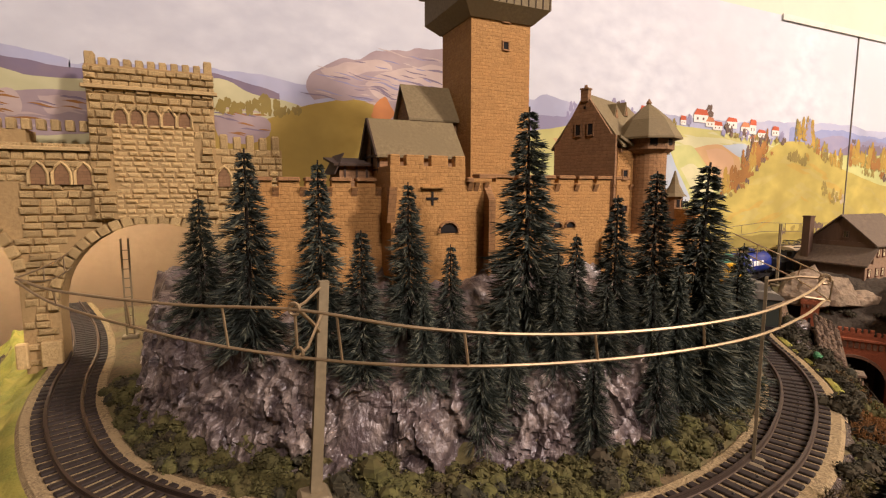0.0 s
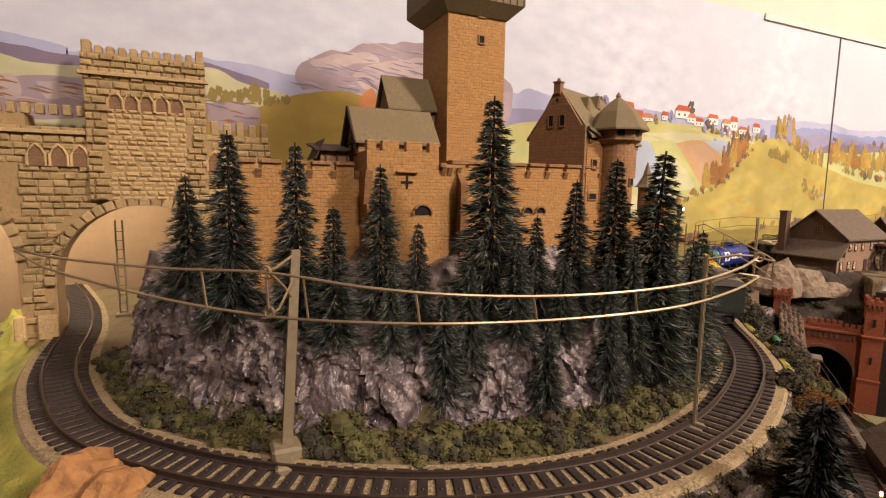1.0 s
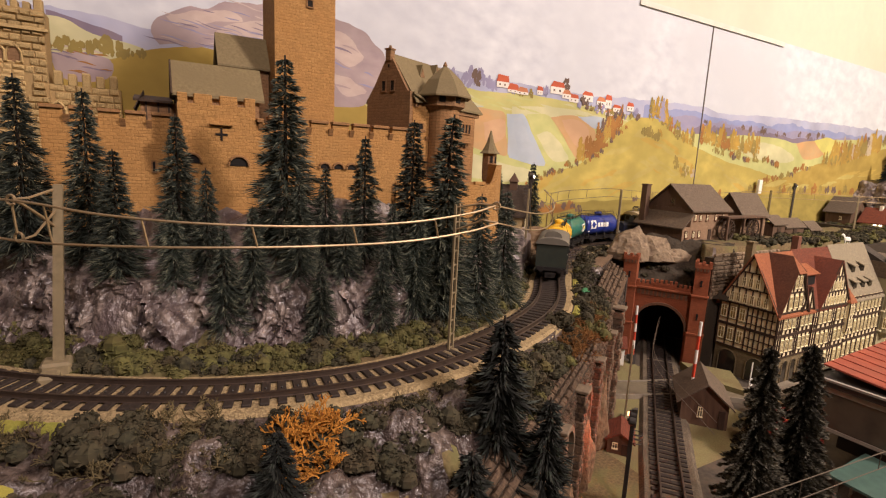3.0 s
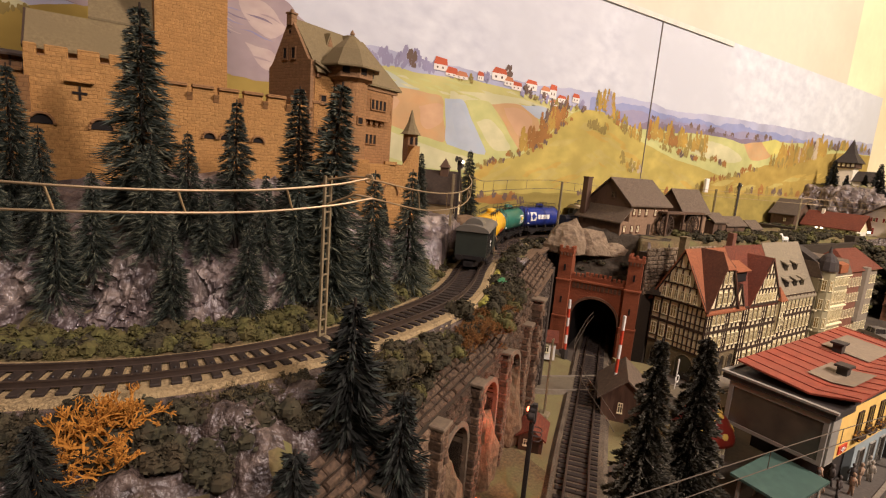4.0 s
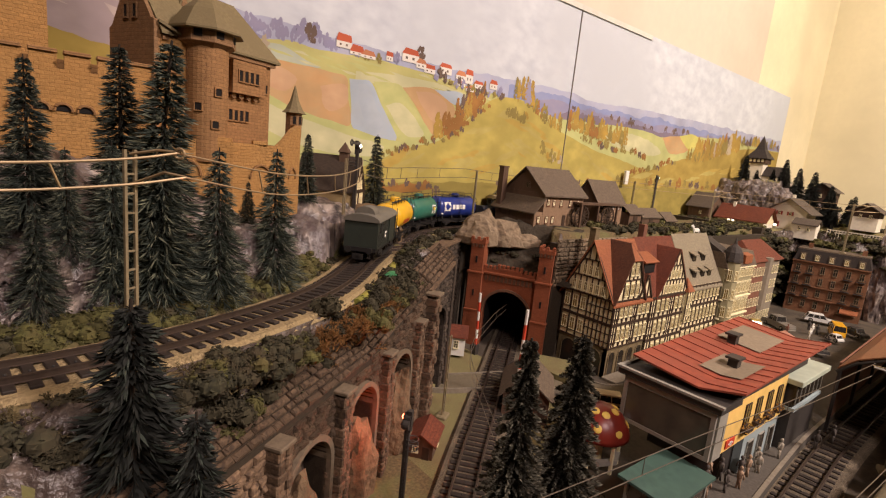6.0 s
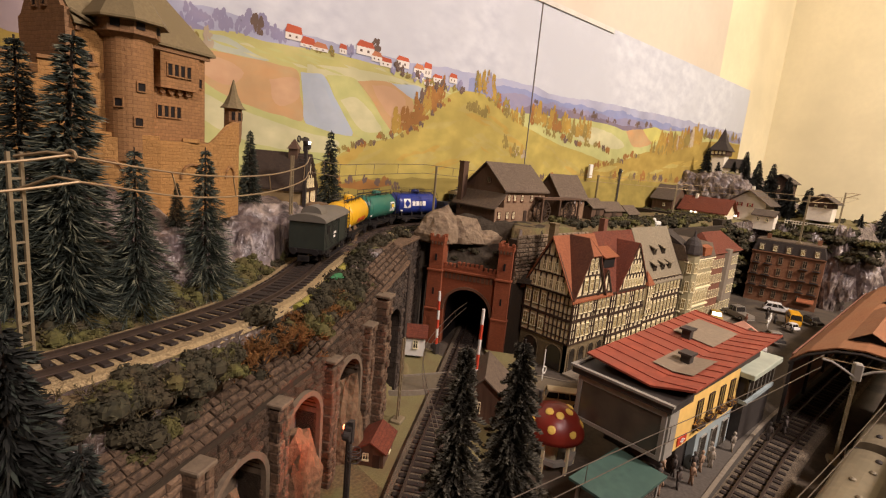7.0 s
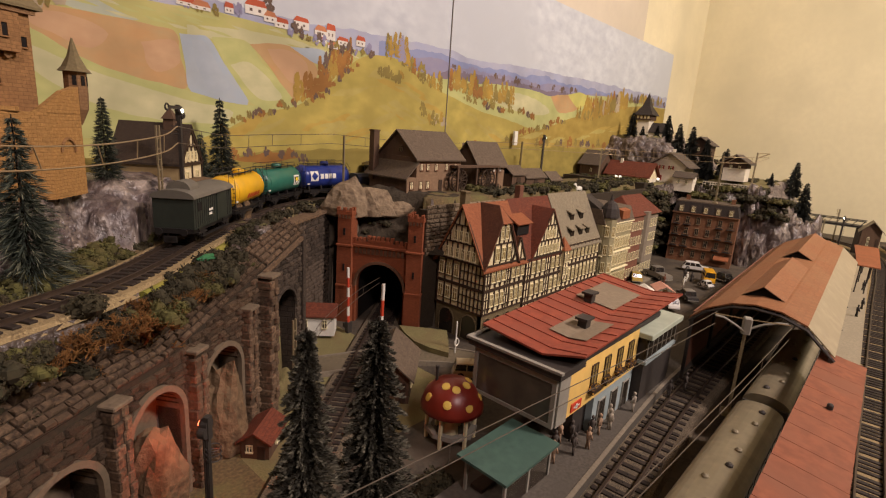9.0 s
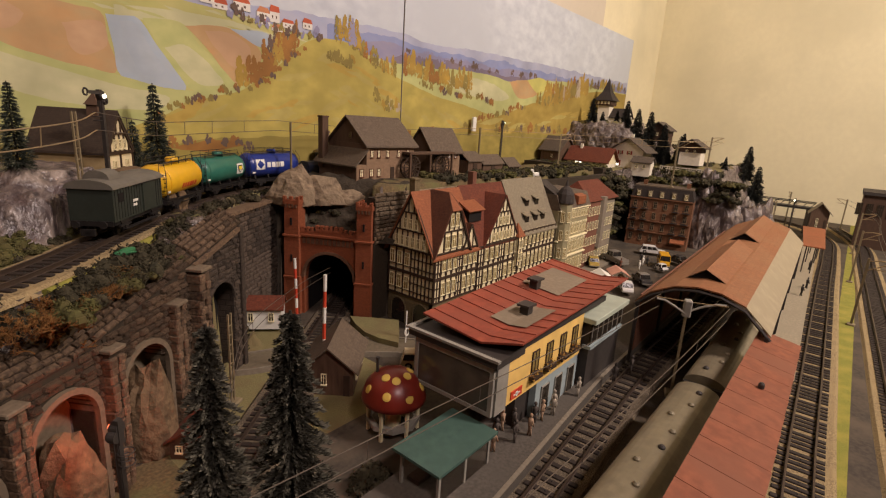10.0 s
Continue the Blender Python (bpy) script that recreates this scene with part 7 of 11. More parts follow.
def tank_wagon(m, label, colour, sign):
    t = thing("tank_wagon", label, "tank wagon", m, "wagons of the goods train")
    L = 0.088
    underframe(t, L)
    for x in (-0.028, 0.028):
        wheelset(t, x)
        axle_guards(t, x)
    r, zc, h = 0.0162, 0.0297, 0.043
    prof = [(0.0, -h - 0.0030), (0.006, -h - 0.0026), (0.0115, -h - 0.0008), (0.0148, -h + 0.0018), (r, -h + 0.0052), (r, h - 0.0052), (0.0148, h - 0.0018), (0.0115, h + 0.0008), (0.006, h + 0.0026), (0.0, h + 0.0030)]
    tank = part("tank", Geo().lathe(prof, 36, mx=Matrix.Translation((0, 0, zc)) @ pose(0, 0, 0, 0, 90, 0), cap=False), colour, t, soft=True)
    for x in (-0.033, -0.011, 0.011, 0.033):
        part("saddle", Geo().prism([(-0.012, 0.0125), (0.012, 0.0125), (0.0105, 0.0185), (-0.0105, 0.0185)], x - 0.001, x + 0.001, "x"), "running_gear", t)
    for x in (-0.0365, 0.0365):
        pts = [(x, (r + 0.0003) * math.cos(a), zc + (r + 0.0003) * math.sin(a)) for a in [math.pi * i / 20 * 1.3 - 0.15 * math.pi for i in range(21)]]
        part("tank_band", Geo().tube(pts, 0.0004, 4), colour, tank)
    part("dome", Geo().lathe([(0.0062, -0.002), (0.0062, 0.0035), (0.005, 0.0048), (0.002, 0.0054)], 18, (0.004, 0, zc + r)), colour, tank, soft=True)
    g = Geo().box(-0.034, -0.0085, zc + r + 0.0012, 0.034, -0.0045, zc + r + 0.0018).box(-0.034, 0.0045, zc + r + 0.0012, 0.034, 0.0085, zc + r + 0.0018)
    part("walkway", g, "running_gear", t, "dark roof walkway")
    for y in (-0.0088, 0.0088):
        g = Geo().tube([(-0.034, y, zc + r + 0.0058), (0.034, y, zc + r + 0.0058)], 0.00035, 4)
        for x in (-0.034, -0.017, 0.0, 0.017, 0.034):
            g.tube([(x, y, zc + r - 0.001), (x, y, zc + r + 0.0058)], 0.00035, 4)
        part("hand_rail", g, "running_gear", t)
    for x in (-0.043, 0.043):
        g = Geo()
        for y in (-0.0145, -0.0085):
            g.tube([(x, y, 0.012), (x, y, zc + 0.010), (x * 0.9, y * 0.75, zc + r + 0.003)], 0.0004, 4)
        for i in range(7):
            g.tube([(x, -0.0145, 0.0155 + i * 0.0037), (x, -0.0085, 0.0155 + i * 0.0037)], 0.0003, 4)
        part("ladder", g, "running_gear", t)
    for s in (-1, 1):
        sign(tank, s, r + 0.00015, zc)
        part("data_plate", Geo().box(-0.0385, min(s * (r * 0.82), s * (r * 0.82 + 0.0004)) - (0.0005 if s < 0 else 0), 0.0200, -0.0345, max(s * (r * 0.82), s * (r * 0.82 + 0.0004)) + (0.0 if s < 0 else 0.0005), 0.0225), "print_white", t)
        part("brake_rod", Geo().tube([(-0.02, s * 0.014, 0.009), (0.0, s * 0.0145, 0.0075), (0.02, s * 0.014, 0.009)], 0.0006, 5).cbox((-0.022, s * 0.0145, 0.008), (0.006, 0.002, 0.004)), "running_gear", t)
    return t


def decal(tank, s, x0, x1, z0, z1, r, zc, m, name="printed_panel", rot=0.0):
    """A printed patch wrapped round the tank's side; heights are measured along the skin from its middle."""
    g, n = Geo(), 10
    nx = 6
    V = []
    for i in range(nx + 1):
        for j in range(n + 1):
            x = x0 + (x1 - x0) * i / nx
            h = z0 + (z1 - z0) * j / n
            a = h / r
            V.append((s * -x, s * r * math.cos(a), zc + r * math.sin(a)))
    F = [(i * (n + 1) + j, (i + 1) * (n + 1) + j, (i + 1) * (n + 1) + j + 1, i * (n + 1) + j + 1) for i in range(nx) for j in range(n)]
    part(name, g.add(V, F), m, tank)


def poly_decal(tank, s, pts, r, zc, m, name="printed_shape"):
    V = [(s * -x, s * r * math.cos(h / r), zc + r * math.sin(h / r)) for x, h in pts]
    part(name, Geo().add(V, [tuple(range(len(V)))]), m, tank)


def sign_blue(tank, s, r, zc):
    decal(tank, s, -0.034, -0.020, -0.005, 0.009, r, zc, "print_white")
    poly_decal(tank, s, [(-0.033, 0.002), (-0.027, -0.004), (-0.021, 0.002), (-0.027, 0.008)], r + 0.0003, zc, "tank_blue")
    for k, x in enumerate((-0.0165, -0.0085, -0.001, 0.0065)):
        decal(tank, s, x, x + 0.0062, -0.0022, 0.0048, r, zc, "print_white", "lettering_bar")


def sign_green(tank, s, r, zc):
    decal(tank, s, 0.020, 0.034, -0.007, 0.006, r, zc, "print_white")
    poly_decal(tank, s, [(0.0215, 0.004), (0.0325, 0.004), (0.032, -0.002), (0.027, -0.006), (0.022, -0.002)], r + 0.0003, zc, "running_gear")
    poly_decal(tank, s, [(0.0235, 0.0028), (0.0305, 0.0028), (0.0305, -0.0015), (0.0235, -0.0015)], r + 0.0005, zc, "print_yellow")


def sign_yellow(tank, s, r, zc):
    for k, x in enumerate((-0.010, -0.004, 0.002, 0.008, 0.013)):
        decal(tank, s, x, x + 0.0043, -0.009, -0.0035, r, zc, "print_red", "lettering_bar")
    pts = [(0.0215 + 0.003 * math.cos(i * 0.628), -0.006 + 0.003 * math.sin(i * 0.628)) for i in range(10)]
    poly_decal(tank, s, pts, r + 0.0002, zc, "print_red")


def brake_van(m):
    t = thing("brake_van", "dark green goods brake van with a grey arched roof", "goods wagon", m, "wagons of the goods train")
    L, w = 0.084, 0.032
    underframe(t, L)
    for x in (-0.026, 0.026):
        wheelset(t, x)
        axle_guards(t, x)
    part("body", Geo().box(-L / 2, -w / 2, 0.0126, L / 2, w / 2, 0.0385), "van_green", t)
    for i in range(19):
        x = -L / 2 + 0.003 + i * (L - 0.006) / 18
        for s in (-1, 1):
            part("plank_joint", Geo().box(x - 0.0002, min(s * w / 2, s * (w / 2 + 0.0003)), 0.014, x + 0.0002, max(s * w / 2, s * (w / 2 + 0.0003)), 0.0378), "running_gear", t)
    arc = [(-w / 2 - 0.0015, 0.0378)] + [((w / 2 + 0.0012) * math.sin(a), 0.0385 + 0.0062 * math.cos(a * 1.0)) for a in [-1.5 + 3.0 * i / 12 for i in range(13)]] + [(w / 2 + 0.0015, 0.0378)]
    part("roof", Geo().prism(arc[::-1], -L / 2 - 0.0015, L / 2 + 0.0015, "x"), "van_roof", t, soft=False)
    part("cab_lookout", Geo().prism([(y * 0.55, 0.044 + (z - 0.0385) * 1.1) for y, z in arc[::-1]], -L / 2 + 0.010, -L / 2 + 0.028, "x"), "van_roof", t)
    for s in (-1, 1):
        part("sliding_door", Geo().box(0.004, min(s * w / 2, s * (w / 2 + 0.0012)), 0.0135, 0.026, max(s * w / 2, s * (w / 2 + 0.0012)), 0.037), "van_green", t)
        part("door_rail", Geo().box(-0.008, min(s * w / 2, s * (w / 2 + 0.0016)), 0.0372, 0.036, max(s * w / 2, s * (w / 2 + 0.0016)), 0.038), "running_gear", t)
        part("inscription", Geo().box(-0.012, min(s * w / 2, s * (w / 2 + 0.0004)), 0.024, -0.004, max(s * w / 2, s * (w / 2 + 0.0004)), 0.026).box(-0.012, min(s * w / 2, s * (w / 2 + 0.0004)), 0.0205, -0.006, max(s * w / 2, s * (w / 2 + 0.0004)), 0.0225), "print_white", t)
        part("window", Geo().box(-0.034, min(s * w / 2, s * (w / 2 + 0.0004)), 0.027, -0.027, max(s * w / 2, s * (w / 2 + 0.0004)), 0.034), "black", t)
        part("step_board", Geo().box(-0.03, s * 0.0165 - 0.002, 0.005, 0.03, s * 0.0165 + 0.002, 0.0056), "running_gear", t)
    return t


def locomotive(m):
    t = thing("electric_locomotive", "dark blue electric locomotive with low hoods and ivory roof", "locomotive", m)
    w = 0.033
    g = Geo().box(-0.076, -w / 2, 0.0105, 0.076, w / 2, 0.0135).box(-0.077, -w / 2, 0.0085, -0.0745, w / 2, 0.0145).box(0.0745, -w / 2, 0.0085, 0.077, w / 2, 0.0145)
    part("main_frame", g, "running_gear", t)
    cab = part("cab", Geo().soft(-0.036, -w / 2, 0.0136, 0.036, w / 2, 0.0445, 0.0012), "loco_blue", t)
    arc = [(-w / 2 - 0.0014, 0.0440)] + [((w / 2 + 0.001) * math.sin(a), 0.0442 + 0.0052 * math.cos(a)) for a in [-1.5 + 3.0 * i / 12 for i in range(13)]] + [(w / 2 + 0.0014, 0.0440)]
    roof = part("roof", Geo().prism(arc[::-1], -0.039, 0.039, "x"), "loco_roof", t, "ivory roof")
    for s in (-1, 1):
        part("roof_pipe", Geo().tube([(-0.034, s * 0.0135, 0.0485), (0.034, s * 0.0135, 0.0485)], 0.0008, 6), "running_gear", roof)
        for x in (-0.0315, 0.0315):
            part("cab_window", Geo().box(x - 0.0022, min(s * w / 2, s * (w / 2 + 0.0004)), 0.033, x + 0.0022, max(s * w / 2, s * (w / 2 + 0.0004)), 0.040), "black", cab)
            part("cab_door", Geo().box(x - 0.0036, min(s * w / 2, s * (w / 2 + 0.0002)), 0.0145, x - 0.0033, max(s * w / 2, s * (w / 2 + 0.0006)), 0.0425).box(x + 0.0033, min(s * w / 2, s * (w / 2 + 0.0002)), 0.0145, x + 0.0036, max(s * w / 2, s * (w / 2 + 0.0006)), 0.0425), "running_gear", cab)
        part("number_bar", Geo().box(0.003, min(s * w / 2, s * (w / 2 + 0.0004)), 0.029, 0.012, max(s * w / 2, s * (w / 2 + 0.0004)), 0.0305).box(0.004, min(s * w / 2, s * (w / 2 + 0.0004)), 0.0325, 0.011, max(s * w / 2, s * (w / 2 + 0.0004)), 0.0330), "print_white", cab)
        part("vent_grille", Geo().box(-0.012, min(s * w / 2, s * (w / 2 + 0.0003)), 0.028, -0.004, max(s * w / 2, s * (w / 2 + 0.0003)), 0.036), "running_gear", cab)
    for e in (-1, 1):
        P = [(-0.0125, 0.0136), (0.0125, 0.0136), (0.0125, 0.0270), (0.0085, 0.0315), (-0.0085, 0.0315), (-0.0125, 0.0270)]
        hood = part("hood", Geo().prism(P, min(e * 0.0362, e * 0.068), max(e * 0.0362, e * 0.068), "x"), "loco_blue", t, "low dark blue hood")
        for s in (-1, 1):
            part("hood_joint", Geo().box(min(e * 0.05, e * 0.0503), min(s * 0.0125, s * 0.0128), 0.0145, max(e * 0.05, e * 0.0503), max(s * 0.0125, s * 0.0128), 0.027), "running_gear", hood)
            part("front_window", Geo().box(min(e * 0.036, e * 0.0366), s * 0.0085 - 0.0033, 0.0345, max(e * 0.036, e * 0.0366), s * 0.0085 + 0.0033, 0.0415), "black", cab)
            part("head_lamp", Geo().lathe([(0.0019, 0), (0.0019, 0.0016), (0.0014, 0.0018)], 12, mx=Matrix.Translation((e * 0.0765, s * 0.0112, 0.0165)) @ pose(0, 0, 0, 0, 90 * e, 0)), "lamp_white" if e > 0 else "print_white", t)
            part("buffer", Geo().lathe([(0.0014, 0), (0.0014, 0.004), (0.0034, 0.0041), (0.0034, 0.0052)], 12, mx=Matrix.Translation((e * 0.077, s * 0.0100, 0.0115)) @ pose(0, 0, 0, 0, 90 * e, 0)), "running_gear", t)
            part("hand_rail", Geo().tube([(e * 0.0745, s * 0.0155, 0.014), (e * 0.0745, s * 0.0155, 0.0265), (e * 0.0745, s * 0.002, 0.0265)], 0.0004, 4), "running_gear", t)
        part("top_lamp", Geo().lathe([(0.0015, 0), (0.0015, 0.0014)], 10, mx=Matrix.Translation((e * 0.0362, 0, 0.0438)) @ pose(0, 0, 0, 0, 90 * e, 0)), "lamp_white" if e > 0 else "print_white", t)
        # folded pantograph
        pan = part("pantograph", Geo().box(e * 0.019 - 0.012, -0.009, 0.0505, e * 0.019 + 0.012, -0.0082, 0.0513).box(e * 0.019 - 0.012, 0.0082, 0.0505, e * 0.019 + 0.012, 0.009, 0.0513), "dark_metal", t, "folded dark pantograph")
        for a, b in (((-0.012, 0.0515), (0.010, 0.0545)), ((0.012, 0.0515), (-0.010, 0.0545)), ((-0.010, 0.0545), (0.004, 0.0565)), ((0.010, 0.0545), (-0.004, 0.0565))):
            for y in (-0.0075, 0.0075):
                part("pantograph_arm", Geo().tube([(e * 0.019 + a[0], y, a[1]), (e * 0.019 + b[0], y * 0.8, b[1])], 0.0005, 5), "dark_metal", pan)
        part("contact_shoe", Geo().tube([(e * 0.019, -0.013, 0.0555), (e * 0.019, -0.010, 0.0575), (e * 0.019, 0.010, 0.0575), (e * 0.019, 0.013, 0.0555)], 0.0008, 5), "dark_metal", pan)
        for x in (0.012, 0.025):
            part("insulator", Geo().lathe([(0.001, 0.048), (0.0016, 0.0488), (0.001, 0.0496), (0.0016, 0.0502)], 8, (e * x, 0.006, 0)), "rod_red", t)
    for x in (-0.058, -0.041, -0.020, 0.020, 0.041, 0.058):
        wheelset(t, x, 0.0062)
    for s in (-1, 1):
        for e in (-1, 1):
            part("coupling_rod", Geo().beam((e * 0.041, s * 0.0125, 0.0062), (e * 0.058, s * 0.0125, 0.0062), 0.0010, 0.0016).beam((e * 0.049, s * 0.0128, 0.0075), (e * 0.030, s * 0.0128, 0.0115), 0.0010, 0.0022), "rod_red", t)
        part("side_skirt", Geo().box(-0.030, s * 0.0150 - 0.001, 0.005, 0.030, s * 0.0150 + 0.001, 0.0105), "running_gear", t)
    return t


start = 0.0
for a, b in zip(UP, UP[1:]):
    if a.x > 0.38 and a.y < 0.26 and math.hypot(a.x - 0.396, a.y - 0.234) < 0.012:
        break
    start += (b - a).length
start += 0.075
brake_van(seat(UP, start + 0.047, 0.026))
tank_wagon(seat(UP, start + 0.147, 0.028), "yellow tank wagon with red lettering bars", "tank_yellow", sign_yellow)
tank_wagon(seat(UP, start + 0.248, 0.028), "sea-green tank wagon with a white square emblem", "tank_green", sign_green)
tank_wagon(seat(UP, start + 0.349, 0.028), "deep blue tank wagon with a white diamond emblem", "tank_blue", sign_blue)
locomotive(seat(UP, start + 0.480, 0.045))

# ---- town houses ----
M["plaster_cream"] = mat("cream_infill", (0.80, 0.70, 0.44), (0.72, 0.61, 0.37), 200, 0.85, 0.1)
M["tile_red"] = mat("red_brown_tile", (0.20, 0.052, 0.024), (0.13, 0.034, 0.017), 300, 0.8, 0.5, c3=(0.145, 0.04, 0.021), big=40, brick=(0.0024, 0.0017, 0.0002, 0.7, "x"), depth=0.0003)
M["tile_orange"] = mat("orange_tile", (0.34, 0.115, 0.045), (0.27, 0.085, 0.034), 300, 0.75, 0.3, big=40, brick=(0.0024, 0.0017, 0.0002, 0.75, "x"), depth=0.0003)
M["slate"] = mat("grey_slate", (0.30, 0.25, 0.165), (0.215, 0.18, 0.12), 300, 0.7, 0.3, big=40, brick=(0.0026, 0.0018, 0.0002, 0.75, "x"), depth=0.0003)
M["slate_dark"] = mat("dark_slate", (0.055, 0.043, 0.036), (0.038, 0.03, 0.026), 300, 0.7, 0.3, brick=(0.0026, 0.0018, 0.0002, 0.75, "x"), depth=0.0003)
M["base_stone"] = mat("house_base_stone", (0.22, 0.165, 0.085), (0.16, 0.12, 0.062), 300, 0.85, 0.4, brick=(0.005, 0.0026, 0.0003, 0.75, "x"))
M["frame_cream"] = mat("cream_window_frame", (0.84, 0.76, 0.48), (0.78, 0.69, 0.43), 200, 0.7, 0)
M["pane"] = mat("window_pane", (0.34, 0.25, 0.085), (0.20, 0.14, 0.05), 60, 0.12, 0, spec=0.6)
M["pane_dark"] = mat("dark_window_pane", (0.035, 0.028, 0.02), (0.022, 0.018, 0.014), 60, 0.12, 0, spec=0.6)
# Mottled grey in the base colour stands in for interior reflections.
M["hall_glass"] = mat("grey_reflection_glass", (0.11, 0.09, 0.065), (0.05, 0.042, 0.032), 45, 0.14, 0, spec=0.7)
M["wall_olive"] = mat("olive_plaster", (0.33, 0.29, 0.165), (0.27, 0.235, 0.13), 200, 0.85, 0.15)
M["wall_grey"] = mat("grey_plaster", (0.25, 0.21, 0.155), (0.20, 0.165, 0.12), 200, 0.85, 0.15)
M["wall_red"] = mat("dull_red_plaster", (0.20, 0.085, 0.05), (0.15, 0.062, 0.038), 200, 0.85, 0.15)
M["hotel_brick"] = mat("brown_hotel_brick", (0.23, 0.105, 0.05), (0.165, 0.072, 0.036), 300, 0.85, 0.3, big=35, brick=(0.005, 0.0018, 0.0002, 0.8, "x"), depth=0.0003)
M["wood_mill"] = mat("brown_mill_wood", (0.125, 0.074, 0.045), (0.075, 0.043, 0.026), 300, 0.85, 0.35, big=30, stretch=(1, 1, 0.15))
M["mill_wall"] = mat("mill_brick_wall", (0.31, 0.20, 0.12), (0.23, 0.14, 0.082), 300, 0.85, 0.3, brick=(0.005, 0.002, 0.0003, 0.8, "x"), depth=0.0003)
M["mill_roof"] = mat("mill_roof", (0.155, 0.115, 0.078), (0.105, 0.076, 0.052), 300, 0.8, 0.3, brick=(0.0026, 0.0018, 0.0002, 0.8, "x"), depth=0.0003)
# Brown for mill frames; also carries the shade on the cross gable's slopes.
M["tile_brown"] = mat("brown_tile", (0.15, 0.06, 0.032), (0.10, 0.04, 0.022), 300, 0.8, 0.5, c3=(0.15, 0.058, 0.03), big=40, brick=(0.0024, 0.0017, 0.0002, 0.7, "x"), depth=0.0003)
M["hotel_frame"] = mat("dull_brown_frame", (0.24, 0.17, 0.10), (0.19, 0.13, 0.08), 200, 0.7, 0)
WIN = {}


def window_meshes(w, h, fm, pm, bars):
    key = (round(w, 4), round(h, 4), fm, pm, bars)
    if key not in WIN:
        e = 0.00065
        g = Geo().box(-w / 2, -0.0008, 0, -w / 2 + e, 0.0006, h).box(w / 2 - e, -0.0008, 0, w / 2, 0.0006, h).box(-w / 2 + e, -0.0008, h - e, w / 2 - e, 0.0006, h).box(-w / 2 - 0.0004, -0.0013, -e, w / 2 + 0.0004, 0.0006, e)
        for k in range(1, bars + 1):
            x = -w / 2 + w * k / (bars + 1)
            g.box(x - e / 2, -0.0006, e, x + e / 2, 0.0004, h - e)
        g.box(-w / 2 + e, -0.0005, h * 0.62, w / 2 - e, 0.0004, h * 0.62 + e * 0.8)
        WIN[key] = (Geo().box(-w / 2 + e * 0.5, -0.0002, e * 0.5, w / 2 - e * 0.5, 0.0008, h - e * 0.5).mesh("window", pm), g.mesh("window_frame", fm))
    return WIN[key]


def window(parent, m, w, h, fm="frame_cream", pm="pane", bars=1):
    a, b = window_meshes(w, h, fm, pm, bars)
    q = part("window", a, None, parent, m=m)
    part("window_frame", b, None, q)


def facade(parent, F, W, floors, infill, wm, posts, braces=True, fm="frame_cream", beam_m="timber", win=0.0058, blind=()):
    """A half-timbered wall in the frame F (x along, z up, front towards -y): floors = (z0, z1, number of windows)."""
    for z0, z1, n in floors:
        part("infill", Geo().box(0, -0.0006, z0, W, 0.0, z1), infill, parent, m=F)
        for z in (z0, z1 - 0.0018):
            part("timber_beam", Geo().box(-0.0004, -0.0020, z, W + 0.0004, -0.0006, z + 0.0019), beam_m, parent, m=F)
        pitch = W / n
        h = (z1 - z0) * 0.52
        for i in range(n):
            x = pitch * (i + 0.5)
            w = min(win, pitch * 0.68)
            if i in blind:
                part("timber_beam", Geo().box(x - 0.0006, -0.0018, z0, x + 0.0006, -0.0006, z1).box(x - pitch / 2, -0.0017, z0 + (z1 - z0) * 0.6, x + pitch / 2, -0.0006, z0 + (z1 - z0) * 0.6 + 0.0011), beam_m, parent, m=F)
                continue
            window(parent, F @ Matrix.Translation((x, -0.0014, z0 + (z1 - z0) * 0.30)), w, h, fm)
        for i in range(posts * n + 1):
            x = W * i / (posts * n)
            if posts == 1 or i % posts == 0:
                part("timber_beam", Geo().box(x - 0.0008, -0.0019, z0, x + 0.0008, -0.0006, z1), beam_m, parent, m=F)
        part("timber_beam", Geo().box(0, -0.0017, z0 + (z1 - z0) * 0.24, W, -0.0006, z0 + (z1 - z0) * 0.24 + 0.0011), beam_m, parent, m=F)
        if braces:
            for i in range(n):
                x, s = pitch * i, pitch * 0.22
                part("timber_brace", Geo().beam((x, -0.0012, z0 + 0.001), (x + s, -0.0012, z0 + (z1 - z0) * 0.27), 0.0009, 0.0010), beam_m, parent, m=F)
                part("timber_brace", Geo().beam((x + pitch, -0.0012, z0 + 0.001), (x + pitch - s, -0.0012, z0 + (z1 - z0) * 0.27), 0.0009, 0.0010), beam_m, parent, m=F)


